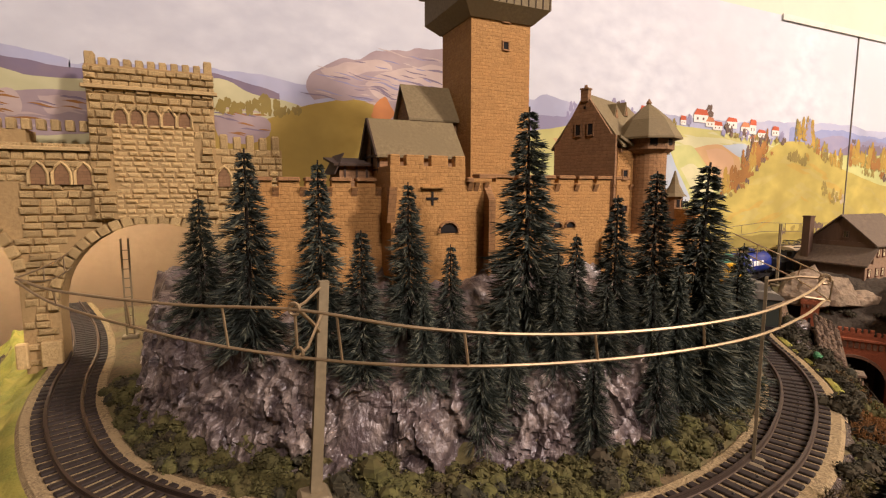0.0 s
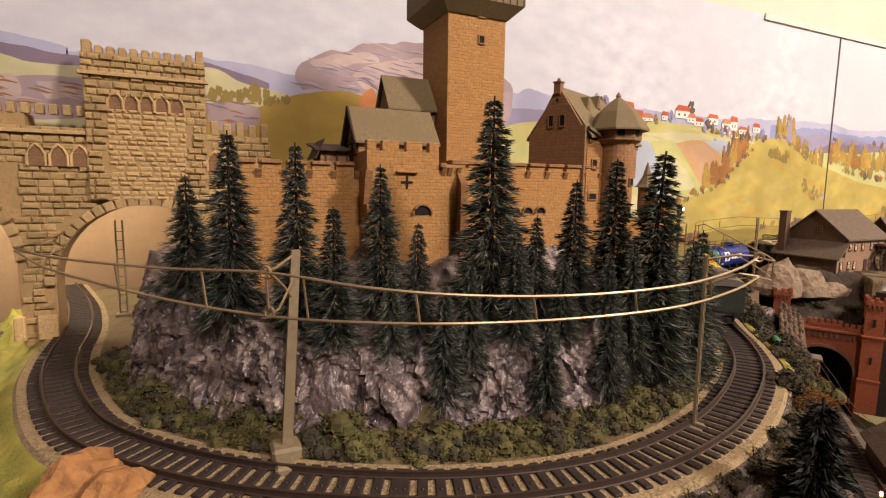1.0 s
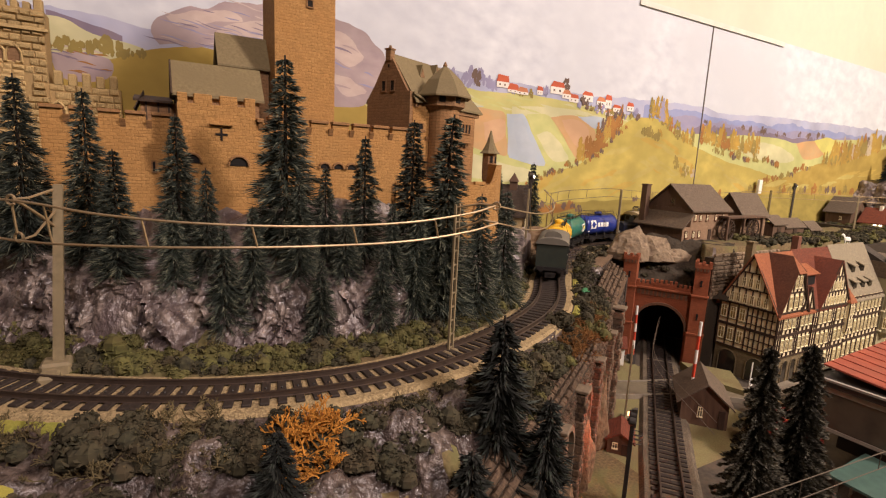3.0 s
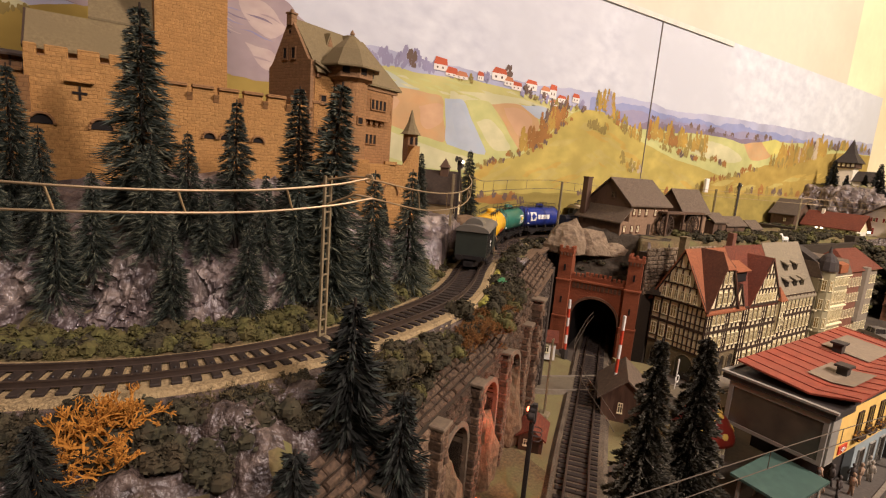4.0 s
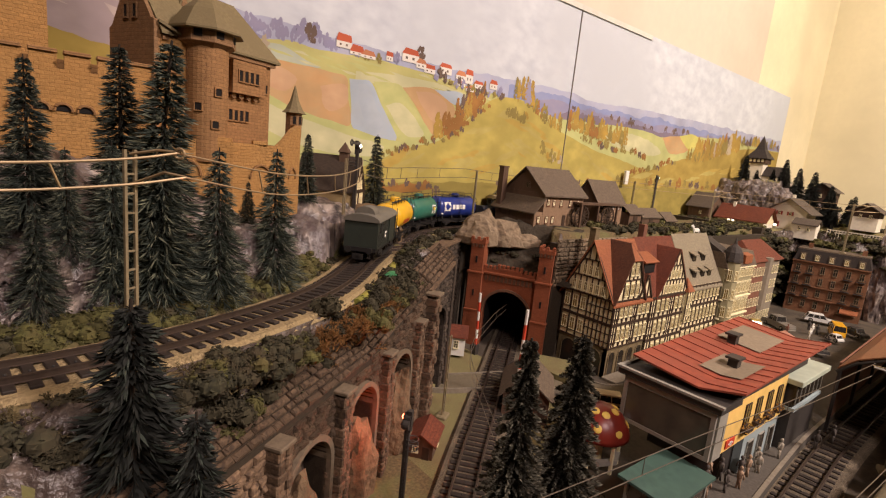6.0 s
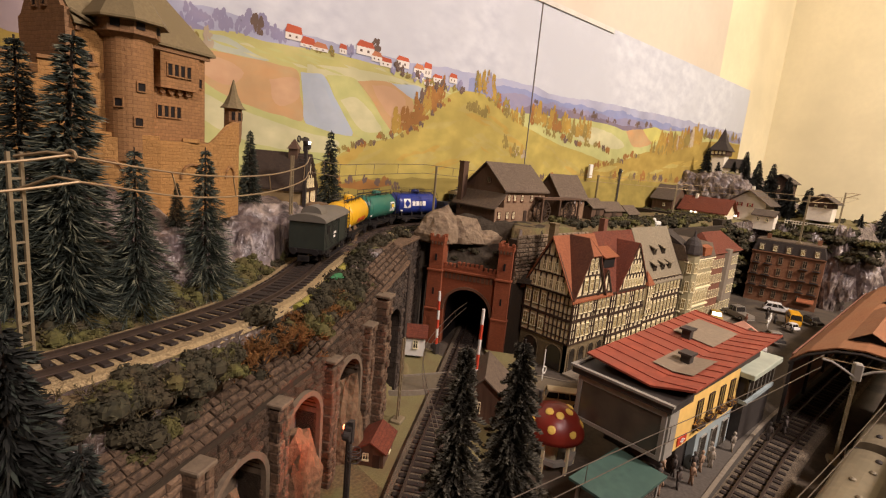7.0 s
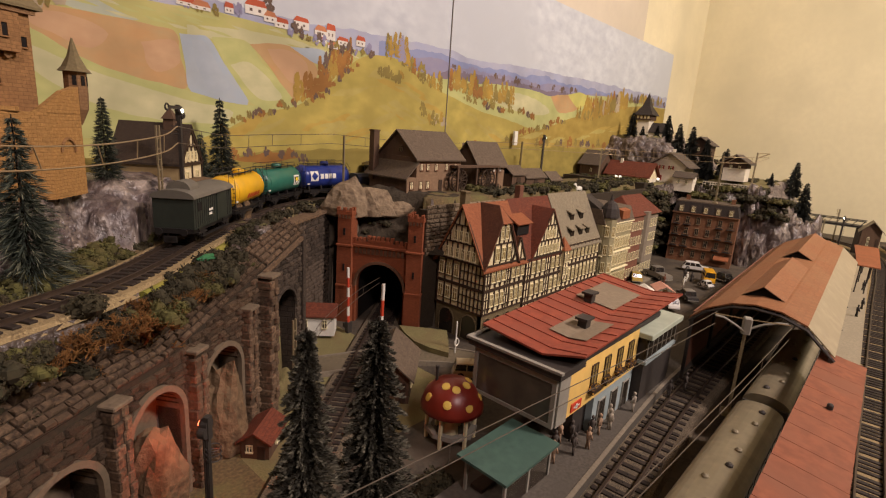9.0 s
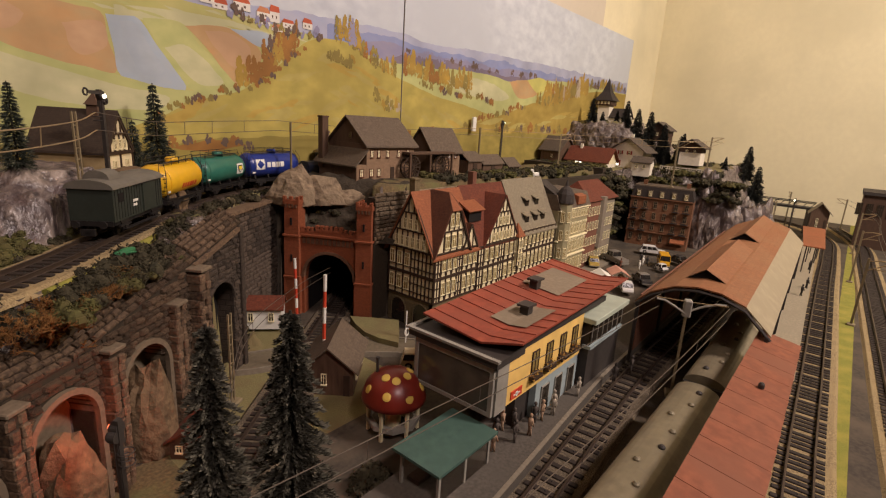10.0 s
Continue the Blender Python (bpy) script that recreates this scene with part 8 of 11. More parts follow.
def gable_front(parent, F, W, z0, z1, levels, infill, fm="frame_cream", beam_m="timber"):
    """A half-timbered gable triangle."""
    part("gable_infill", Geo().prism([(0, z0), (W, z0), (W / 2, z1)][::-1], -0.0006, 0.0, "y"), infill, parent, m=F)
    H = z1 - z0
    for k in range(levels):
        a = k / levels
        zz = z0 + H * a
        x0, x1 = W / 2 * a, W - W / 2 * a
        part("timber_beam", Geo().box(x0, -0.0019, zz, x1, -0.0006, zz + 0.0015), beam_m, parent, m=F)
        usable = x1 - x0 - W * 0.9 / levels
        n = int(usable / 0.0085)
        for i in range(max(n, 1 if k < levels - 1 else 0)):
            x = W / 2 + (i - (max(n, 1) - 1) / 2) * 0.0088
            window(parent, F @ Matrix.Translation((x, -0.0014, zz + 0.0035)), 0.0055, H / levels * 0.55, fm)
        for i in range(max(2, n + 2)):
            x = W / 2 + (i - (max(2, n + 2) - 1) / 2) * 0.0088
            top = z0 + H * (1 - abs(x - W / 2) / (W / 2))
            part("timber_beam", Geo().box(x - 0.0007, -0.0018, zz, x + 0.0007, -0.0006, min(top, zz + H / levels)), beam_m, parent, m=F)
    part("barge_board", Geo().beam((-0.001, -0.0016, z0 - 0.001), (W / 2, -0.0016, z1 + 0.0012), 0.0016, 0.0022).beam((W + 0.001, -0.0016, z0 - 0.001), (W / 2, -0.0016, z1 + 0.0012), 0.0016, 0.0022), beam_m, parent, m=F)


def arched_base(parent, F, W, h, n, m="base_stone"):
    part("ground_floor", Geo().box(0, 0.0, 0, W, 0.006, h), m, parent, m=F)
    pitch = W / n
    for i in range(n):
        x, r = pitch * (i + 0.5), pitch * 0.33
        zs = h * 0.88 - r
        P = [(x - r, 0.001)] + [(x - r * math.cos(math.pi * k / 10), zs + r * math.sin(math.pi * k / 10)) for k in range(11)] + [(x + r, 0.001)]
        part("arch_opening", Geo().prism(P, -0.0005, 0.004, "y"), "pane_dark", parent, m=F)
        part("arch_moulding", Geo().tube([(a, -0.0006, b) for a, b in P], 0.0009, 5), m, parent, m=F)


def FY(x0, y):
    return Matrix.Translation((x0, y, 0))


def FX(x, y1):
    """Wall facing -x, running from y1 down to lower y."""
    return Matrix.Translation((x, y1, 0)) @ pose(0, 0, 0, 0, 0, -90)


G = "houses in the old town row"
h1 = thing("half_timbered_house", "half-timbered corner house with arcades and a red-brown tiled roof", "house", None, G)
part("core", Geo().box(0.7605, 0.2045, 0, 0.844, 0.279, 0.100), "timber", h1)
arched_base(h1, FX(0.760, 0.279), 0.0750, 0.038, 2)
arched_base(h1, FY(0.760, 0.2038), 0.084, 0.038, 4)
facade(h1, FX(0.7602, 0.279), 0.0750, [(0.038, 0.069, 6), (0.069, 0.100, 6)], "plaster_cream", 0.005, 1, False, win=0.0075, blind=(3, 4, 5))
facade(h1, FY(0.760, 0.2042), 0.084, [(0.038, 0.069, 8), (0.069, 0.100, 8)], "plaster_cream", 0.006, 1, win=0.0072, blind=(0, 4))
part("gable_core", Geo().prism([(0.2045, 0.100), (0.279, 0.100), (0.2418, 0.1670)], 0.7575, 0.844, "x"), "timber", h1)
gable_front(h1, FX(0.7572, 0.279), 0.0750, 0.100, 0.1665, 3, "plaster_cream")
part("main_roof", Geo().gable(0.757, 0.2045, 0.842, 0.279, 0.1005, 0.1685, 0.0018, "x", 0.004), "tile_orange", h1, "orange-brown tiled main roof")
part("chimney", Geo().box(0.778, 0.258, 0.140, 0.787, 0.267, 0.181).box(0.777, 0.257, 0.181, 0.788, 0.268, 0.1830), "base_stone", h1)
# the half-hipped cross gable over the street
GX, GH = 0.790, 0.0335
part("cross_core", Geo().prism([(GX - GH, 0.100), (GX + GH, 0.100), (GX + 0.0075, 0.1520), (GX, 0.166), (GX - 0.0075, 0.1520)][::-1], 0.2105, 0.242, "y"), "timber", h1)
part("gable_infill", Geo().prism([(GX - GH, 0.100), (GX + GH, 0.100), (GX + 0.0080, 0.1520), (GX - 0.0080, 0.1520)][::-1], 0.2024, 0.2104, "y"), "plaster_cream", h1)
for z, half in ((0.100, GH), (0.1255, 0.0205), (0.1505, 0.0085)):
    part("timber_beam", Geo().box(GX - half, 0.2010, z, GX + half, 0.2024, z + 0.0017), "timber", h1)
for x, z0, z1 in ((-0.0175, 0.1017, 0.1255), (-0.0050, 0.1017, 0.1255), (0.0075, 0.1017, 0.1255), (0.0185, 0.1017, 0.1255), (-0.0095, 0.1272, 0.1505), (0.0, 0.1272, 0.1505), (0.0095, 0.1272, 0.1505)):
    part("timber_beam", Geo().box(GX + x - 0.0008, 0.2011, z0, GX + x + 0.0008, 0.2024, z1), "timber", h1)
for x, z, w in ((-0.0113, 0.106, 0.0078), (0.0012, 0.106, 0.0078), (0.0130, 0.106, 0.0066), (-0.0048, 0.132, 0.0066), (0.0048, 0.132, 0.0066)):
    window(h1, FY(GX + x, 0.2018) @ Matrix.Translation((0, 0, z)), w, 0.0155)
# Shade of the west slope is put into this darker tile colour.
for sg in (-1, 1):
    a = [(GX + sg * 0.0358, 0.1990, 0.0965), (GX + sg * 0.0082, 0.1990, 0.1530), (GX, 0.2125, 0.1705), (GX, 0.242, 0.1705), (GX + sg * 0.0358, 0.2035, 0.0965)]
    b = [(x + sg * 0.0013, y, z + 0.0009) for x, y, z in a]
    F = [(0, 1, 2, 3, 4), (9, 8, 7, 6, 5)] + [(i, 5 + i, 5 + (i + 1) % 5, (i + 1) % 5) for i in range(5)]
    part("cross_roof", Geo().add(a + b, F), "tile_brown", h1, "steep roof side, tile darkened for its shaded slope")
    part("barge_board", Geo().beam((GX + sg * 0.0345, 0.2006, 0.0985), (GX + sg * 0.0078, 0.2006, 0.1530), 0.0016, 0.0022), "timber", h1)
part("half_hip", Geo().add([(GX - 0.0096, 0.1980, 0.1515), (GX + 0.0096, 0.1980, 0.1515), (GX, 0.2130, 0.1722), (GX - 0.0090, 0.1990, 0.1502), (GX + 0.0090, 0.1990, 0.1502), (GX, 0.2140, 0.1700)], [(0, 1, 2), (5, 4, 3), (0, 3, 4, 1), (1, 4, 5, 2), (2, 5, 3, 0)]), "tile_orange", h1, "small orange half-hip")


def cross_gable(parent, x0, x1, y, z0, z1, levels, roof_m, back):
    F = FY(x0, y)
    W = x1 - x0
    gable_front(parent, F, W, z0, z1, levels, "plaster_cream")
    part("dormer_roof", Geo().gable(x0, y + 0.0005, x1, back, z0, z1 + 0.0005, 0.0012, "y", 0.0012), roof_m, parent)


cross_gable(h1, 0.8105, 0.8405, 0.2025, 0.100, 0.129, 1, "tile_brown", 0.222)
h2 = thing("half_timbered_house", "tall half-timbered gabled house with a steep red roof", "house", None, G)
part("core", Geo().box(0.8455, 0.204, 0, 0.945, 0.282, 0.0975), "timber", h2)
part("gable_core", Geo().prism([(0.204, 0.0975), (0.282, 0.0975), (0.243, 0.1685)], 0.8455, 0.945, "x").prism([(0.8578, 0.0975), (0.9428, 0.0975), (0.9003, 0.1575)][::-1], 0.2035, 0.240, "y"), "timber", h2)
facade(h2, FY(0.8455, 0.2030), 0.0995, [(0.004, 0.036, 7), (0.036, 0.067, 8), (0.067, 0.0975, 8)], "plaster_cream", 0.006, 1, win=0.0070, blind=(0, 4))
gable_front(h2, FY(0.8578, 0.2028), 0.085, 0.0975, 0.159, 3, "plaster_cream")
part("main_roof", Geo().gable(0.847, 0.204, 0.946, 0.282, 0.098, 0.1705, 0.0016, "x", 0.0025), "tile_red", h2, "red-brown tiled roof")
part("roof", Geo().gable(0.8578, 0.2030, 0.9428, 0.246, 0.0980, 0.1600, 0.0016, "y", 0.0028), "tile_red", h2, "steep red tiled gable roof")
part("hatch", Geo().box(0.839, 0.2165, 0.128, 0.866, 0.236, 0.142), "black", h2)
part("hatch_roof", Geo().prism([(0.2135, 0.1415), (0.243, 0.1575), (0.243, 0.1595), (0.2125, 0.1430)], 0.835, 0.870, "x"), "tile_orange", h2)
part("bay_roof", Geo().add([(0.936, 0.196, 0.098), (0.956, 0.196, 0.098), (0.956, 0.209, 0.098), (0.936, 0.209, 0.098), (0.946, 0.206, 0.118)], [(0, 1, 4), (1, 2, 4), (2, 3, 4), (3, 0, 4), (3, 2, 1, 0)]), "tile_orange", h2)
part("bay", Geo().box(0.938, 0.198, 0.055, 0.954, 0.2085, 0.098), "plaster_cream", h2)
for x in (0.9385, 0.9455, 0.953):
    part("timber_beam", Geo().box(x - 0.0007, 0.1972, 0.055, x + 0.0007, 0.1982, 0.098), "timber", h2)
for x in (0.942, 0.9495):
    for z in (0.062, 0.081):
        window(h2, FY(x, 0.1976) @ Matrix.Translation((0, 0, z)), 0.005, 0.012)
part("chimney", Geo().box(0.904, 0.262, 0.165, 0.913, 0.271, 0.186), "wall_red", h2)
h3 = thing("half_timbered_house", "half-timbered house with a steep grey slate roof and dormers", "house", None, G)
part("core", Geo().box(0.957, 0.2085, 0, 1.068, 0.282, 0.102), "timber", h3)
part("gable_core", Geo().prism([(0.2085, 0.102), (0.282, 0.102), (0.2455, 0.170)], 0.957, 1.068, "x"), "timber", h3)
facade(h3, FY(0.957, 0.208), 0.111, [(0.004, 0.036, 7), (0.036, 0.070, 9), (0.070, 0.102, 9)], "plaster_cream", 0.006, 1)
part("roof", Geo().gable(0.957, 0.209, 1.068, 0.282, 0.1015, 0.1725, 0.0016, "x", 0.004), "slate", h3, "grey slate roof")
for x, z in ((0.985, 0.112), (1.012, 0.112), (1.035, 0.112), (1.00, 0.134), (1.03, 0.134)):
    y = 0.209 + (z - 0.1015) / (0.071) * 0.0365
    d = part("dormer", Geo().prism([(y - 0.001, z), (y + 0.010, z + 0.0105), (y - 0.001, z + 0.0105)], x - 0.0055, x + 0.0055, "x"), "pane_dark", h3)
    part("dormer_roof", Geo().prism([(y - 0.004, z + 0.0095), (y + 0.014, z + 0.0165), (y + 0.014, z + 0.018), (y - 0.004, z + 0.011)], x - 0.008, x + 0.008, "x"), "slate", d)
h4 = thing("town_house", "olive and cream corner house with a slate-domed bay turret", "house", None, G)
part("core", Geo().box(1.073, 0.2055, 0, 1.190, 0.28, 0.122), "wall_olive", h4)
for k, (z0, z1) in enumerate(((0.004, 0.036), (0.040, 0.068), (0.072, 0.098), (0.100, 0.120))):
    for i in range(8):
        x = 1.107 + i * 0.0112
        window(h4, FY(x, 0.2050) @ Matrix.Translation((0, 0, z0 + 0.005)), 0.0066, (z1 - z0) * 0.66)
        if k:
            part("white_surround", Geo().box(x - 0.0042, 0.2046, z0 + 0.003, x - 0.0034, 0.2056, z1 - 0.002).box(x + 0.0034, 0.2046, z0 + 0.003, x + 0.0042, 0.2056, z1 - 0.002).box(x - 0.0042, 0.2040, z1 - 0.003, x + 0.0042, 0.2056, z1 - 0.0015), "frame_cream", h4)
for z in (0.037, 0.069, 0.121):
    part("cornice", Geo().soft(1.072, 0.2015, z, 1.191, 0.2075, z + 0.0025, 0.0006), "frame_cream", h4)
tur = part("bay_turret", Geo().lathe([(0.006, 0.026), (0.0135, 0.036), (0.0135, 0.136)], 8, (1.088, 0.204, 0)), "wall_olive", h4)
part("dome", Geo().lathe([(0.0155, 0.135), (0.0155, 0.138), (0.0135, 0.150), (0.009, 0.158), (0.003, 0.163), (0.0008, 0.173)], 12, (1.088, 0.204, 0)), "slate_dark", tur, "dark slate dome")
for a in (-112.5, -67.5, -157.5):
    for z in (0.043, 0.073, 0.104):
        m = Matrix.Translation((1.088, 0.204, z)) @ pose(0, 0, 0, 0, 0, a + 90) @ Matrix.Translation((0, -0.0129, 0))
        window(tur, m, 0.0062, 0.017)
part("roof", Geo().prism([(0.2015, 0.1225), (0.212, 0.147), (0.275, 0.150), (0.284, 0.1225)], 1.072, 1.191, "x"), "mill_roof", h4, "brown mansard roof")
part("dormer", Geo().prism([(0.201, 0.128), (0.213, 0.128), (0.213, 0.146), (0.201, 0.142)], 1.135, 1.165, "x"), "tile_orange", h4)
part("roof_block", Geo().prism([(0.215, 0.148), (0.250, 0.168), (0.285, 0.148)], 1.072, 1.10, "x"), "slate_dark", h4)
h5 = thing("town_house", "narrow dull red town house with a red tiled roof", "house", None, G)
part("core", Geo().box(1.163, 0.207, 0, 1.215, 0.275, 0.116), "wall_red", h5)
part("core", Geo().box(1.2155, 0.209, 0, 1.285, 0.275, 0.112), "wall_grey", h5)
for i in range(11):
    for z in (0.010, 0.038, 0.064, 0.089):
        x = 1.170 + i * 0.0108
        window(h5, FY(x, 0.2066 if x < 1.215 else 0.2086) @ Matrix.Translation((0, 0, z)), 0.0056, 0.014, "frame_cream", "pane_dark")
part("roof", Geo().add([(1.160, 0.203, 0.113), (1.289, 0.203, 0.113), (1.289, 0.279, 0.113), (1.160, 0.279, 0.113), (1.178, 0.241, 0.143), (1.262, 0.241, 0.143)], [(0, 1, 5, 4), (1, 2, 5), (2, 3, 4, 5), (3, 0, 4), (3, 2, 1, 0)]), "tile_red", h5, "red hipped roof")
part("bay_turret", Geo().lathe([(0.009, 0.03), (0.009, 0.118)], 8, (1.222, 0.207, 0)), "wall_grey", h5)
h5.matrix_basis = Matrix.Translation((1.194, 0, 0)) @ Matrix.Diagonal((1.1, 1, 1.12, 1)) @ Matrix.Translation((-1.163, 0, 0))
# hotel across the square
ho = thing("hotel", "brown brick hotel with balconies and a dark mansard roof", "hotel")
part("core", Geo().box(1.510, 0.105, 0, 1.575, 0.237, 0.112), "hotel_brick", ho)
part("mansard_roof", Geo().prism([(0.104, 0.1125), (0.238, 0.1125), (0.231, 0.137), (0.111, 0.137)][::1], 1.5095, 1.578, "x"), "slate_dark", ho)
part("roof_slab", Geo().box(1.511, 0.109, 0.1372, 1.577, 0.233, 0.1395), "mill_roof", ho)
HF = FX(1.510, 0.237)
for r, z in enumerate((0.010, 0.036, 0.061, 0.086)):
    for i in range(6):
        x = 0.0115 + i * 0.0218
        window(ho, HF @ Matrix.Translation((x, -0.0006, z + 0.003)), 0.0078, 0.0155, "hotel_frame", "pane_dark")
        if r and i in (0, 1, 4, 5):
            b = part("balcony", Geo().box(x - 0.0075, -0.0065, z - 0.0006, x + 0.0075, 0, z + 0.0006), "slate_dark", ho, m=HF)
            part("balcony_rail", Geo().box(x - 0.0075, -0.0065, z + 0.0055, x + 0.0075, -0.0060, z + 0.0062).box(x - 0.0075, -0.0065, z + 0.0006, x - 0.0070, -0.006, z + 0.006).box(x + 0.0070, -0.0065, z + 0.0006, x + 0.0075, -0.006, z + 0.006), "slate_dark", b)
for z in (0.032, 0.058, 0.1105):
    part("cornice", Geo().box(-0.001, -0.0035, z, 0.133, 0.0, z + 0.0024), "hotel_brick", ho, m=HF)
for i in range(5):
    x = 0.016 + i * 0.025
    d = part("dormer", Geo().box(x - 0.0055, -0.0012, 0.1145, x + 0.0055, 0.008, 0.130), "mill_roof", ho, m=HF)
    window(ho, HF @ Matrix.Translation((x, -0.0018, 0.1165)), 0.0062, 0.0105, "frame_cream", "pane")
part("awning", Geo().prism([(-0.012, 0.019), (0.0, 0.026), (0.0, 0.0235), (-0.012, 0.0165)], 0.098, 0.128, "x"), "tile_orange", ho, "small orange awning", m=HF)
ho.matrix_basis = Matrix.Translation((1.52, 0.17, 0)) @ pose(0, 0, 0, 0, 0, 9) @ Matrix.Translation((-1.52, -0.17, 0))
part("chimney", Geo().box(1.535, 0.118, 0.138, 1.543, 0.126, 0.150).box(1.535, 0.210, 0.138, 1.543, 0.218, 0.150), "hotel_brick", ho)

# ---- water mill on the plateau ----
mz = 0.166
mill = thing("water_mill", "brown timber water mill with brick front and two wheels", "water mill")
part("main_house", Geo().box(0.790, 0.360, mz - 0.03, 0.884, 0.440, 0.2165), "mill_wall", mill)
part("gable_boarding", Geo().prism([(0.360, 0.2165), (0.440, 0.2165), (0.400, 0.2505)], 0.7902, 0.884, "x").box(0.7890, 0.360, 0.203, 0.7901, 0.440, 0.2165), "wood_mill", mill)
part("roof", Geo().gable(0.790, 0.360, 0.884, 0.440, 0.2165, 0.2515, 0.0016, "x", 0.005), "mill_roof", mill)
part("chimney", Geo().box(0.770, 0.430, 0.18, 0.780, 0.440, 0.2500).box(0.7693, 0.4293, 0.2485, 0.7807, 0.4407, 0.2507), "wood_mill", mill)
part("lean_to", Geo().box(0.773, 0.3602, mz - 0.03, 0.7899, 0.440, 0.189), "mill_wall", mill)
part("boarding", Geo().box(0.7718, 0.3602, mz - 0.03, 0.7729, 0.440, 0.189), "wood_mill", mill)
part("lean_to_roof", Geo().prism([(0.766, 0.1860), (0.7895, 0.2085), (0.7895, 0.2105), (0.766, 0.1880)][::-1], 0.355, 0.447, "y"), "mill_roof", mill)
for x in (0.799, 0.812, 0.829, 0.851, 0.870):
    window(mill, FY(x, 0.3596) @ Matrix.Translation((0, 0, 0.1985)), 0.0060, 0.0105, "tile_brown", "frame_cream")
for x in (0.781, 0.799, 0.813):
    window(mill, FY(x, 0.3596) @ Matrix.Translation((0, 0, 0.1725)), 0.0065, 0.0110, "tile_brown", "frame_cream")
part("door", Geo().box(0.836, 0.3590, mz - 0.002, 0.843, 0.3602, 0.185), "timber", mill)
window(mill, FX(0.7893, 0.398) @ Matrix.Translation((0.004, 0, 0.222)), 0.007, 0.009, "wood_mill", "pane_dark")
part("side_house", Geo().box(0.928, 0.362, mz - 0.03, 1.000, 0.410, 0.2085), "mill_wall", mill)
part("side_roof", Geo().gable(0.928, 0.362, 1.000, 0.410, 0.2085, 0.2405, 0.0016, "x", 0.005), "mill_roof", mill)
part("side_gable", Geo().prism([(0.362, 0.2085), (0.410, 0.2085), (0.386, 0.2400)], 0.9275, 0.9995, "x").box(0.9268, 0.362, mz, 0.9279, 0.410, 0.2085), "wood_mill", mill)
for i in range(4):
    window(mill, FY(0.938 + i * 0.0165, 0.3616) @ Matrix.Translation((0, 0, 0.1945)), 0.0058, 0.0105, "tile_brown", "print_white")
for x in (0.868, 0.938):
    wheel = part("mill_wheel", Geo().tube([(x + 0.0165 * math.cos(a), 0.3475, 0.1845 + 0.0165 * math.sin(a)) for a in [i * 0.2618 for i in range(25)]], 0.0012, 5)
                 .tube([(x + 0.0165 * math.cos(a), 0.3545, 0.1845 + 0.0165 * math.sin(a)) for a in [i * 0.2618 for i in range(25)]], 0.0012, 5), "timber", mill, "dark wooden water wheel")
    for i in range(8):
        a = i * math.pi / 8
        part("spoke", Geo().beam((x - 0.0165 * math.cos(a), 0.3475, 0.1845 - 0.0165 * math.sin(a)), (x + 0.0165 * math.cos(a), 0.3475, 0.1845 + 0.0165 * math.sin(a)), 0.0012), "timber", wheel)
    for i in range(16):
        a = i * math.pi / 8
        part("paddle", Geo().beam((x + 0.0185 * math.cos(a), 0.3470, 0.1845 + 0.0185 * math.sin(a)), (x + 0.0185 * math.cos(a), 0.3550, 0.1845 + 0.0185 * math.sin(a)), 0.0030, 0.0006), "timber", wheel)
g = Geo().box(0.858, 0.343, 0.2035, 0.962, 0.359, 0.2065)
for x in (0.861, 0.905, 0.958):
    g.box(x - 0.0015, 0.3435, mz - 0.004, x + 0.0015, 0.3465, 0.2035)
part("water_trough", g, "wood_mill", mill)
for k, (x, y, L, w, h) in enumerate(((1.04, 0.375, 0.040, 0.035, 0.026), (1.10, 0.375, 0.065, 0.030, 0.020), (1.165, 0.370, 0.04, 0.03, 0.014))):
    sd = thing("shed", "low dark timber shed with a brown roof", "shed", Matrix.Translation((x, y, mz - 0.002)), "sheds beside the mill")
    part("body", Geo().box(-L / 2, -w / 2, 0, L / 2, w / 2, h), "wood_mill", sd)
    part("roof", Geo().gable(-L / 2, -w / 2, L / 2, w / 2, h, h + 0.013, 0.0014, "x", 0.003), "mill_roof", sd)
    part("door", Geo().box(-0.006, -w / 2 - 0.0008, 0.0, 0.006, -w / 2, h * 0.8), "timber", sd)

# ---- stone edge of the plateau ----
edge = thing("plateau_wall", "rubble stone wall along the plateau behind the houses", "stone wall", kind="structure")
part("wall_body", Geo().box(0.735, 0.283, 0, 1.46, 0.296, 0.158), "wall_joint", edge)
lay_stones(edge, stone_meshes("pale_rock", 0.2, 5, 44), Matrix.Translation((0, 0.283, 0)), 0.735, 0.90, 0.10, 0.162, lambda *a: False, 0.0055, 0.010, 0.003, lambda x, z: x < 0.79 and z > 0.12, 51)

# ---- station ----
M["platform"] = mat("platform_asphalt", (0.105, 0.09, 0.072), (0.07, 0.06, 0.048), 400, 0.9, 0.2, big=25)
M["platform_edge"] = mat("platform_edge", (0.24, 0.205, 0.15), (0.18, 0.15, 0.11), 300, 0.9, 0.2)
M["roof_sheet"] = mat("red_sheet_roof", (0.33, 0.072, 0.038), (0.23, 0.05, 0.028), 130, 0.6, 0.15, c3=(0.25, 0.062, 0.036), big=28)
M["canopy_sheet"] = mat("brown_red_sheet", (0.27, 0.088, 0.043), (0.19, 0.06, 0.03), 130, 0.65, 0.2, c3=(0.21, 0.075, 0.04), big=25)
M["roof_grey"] = mat("grey_roof_felt", (0.26, 0.205, 0.14), (0.21, 0.165, 0.11), 300, 0.8, 0.2)
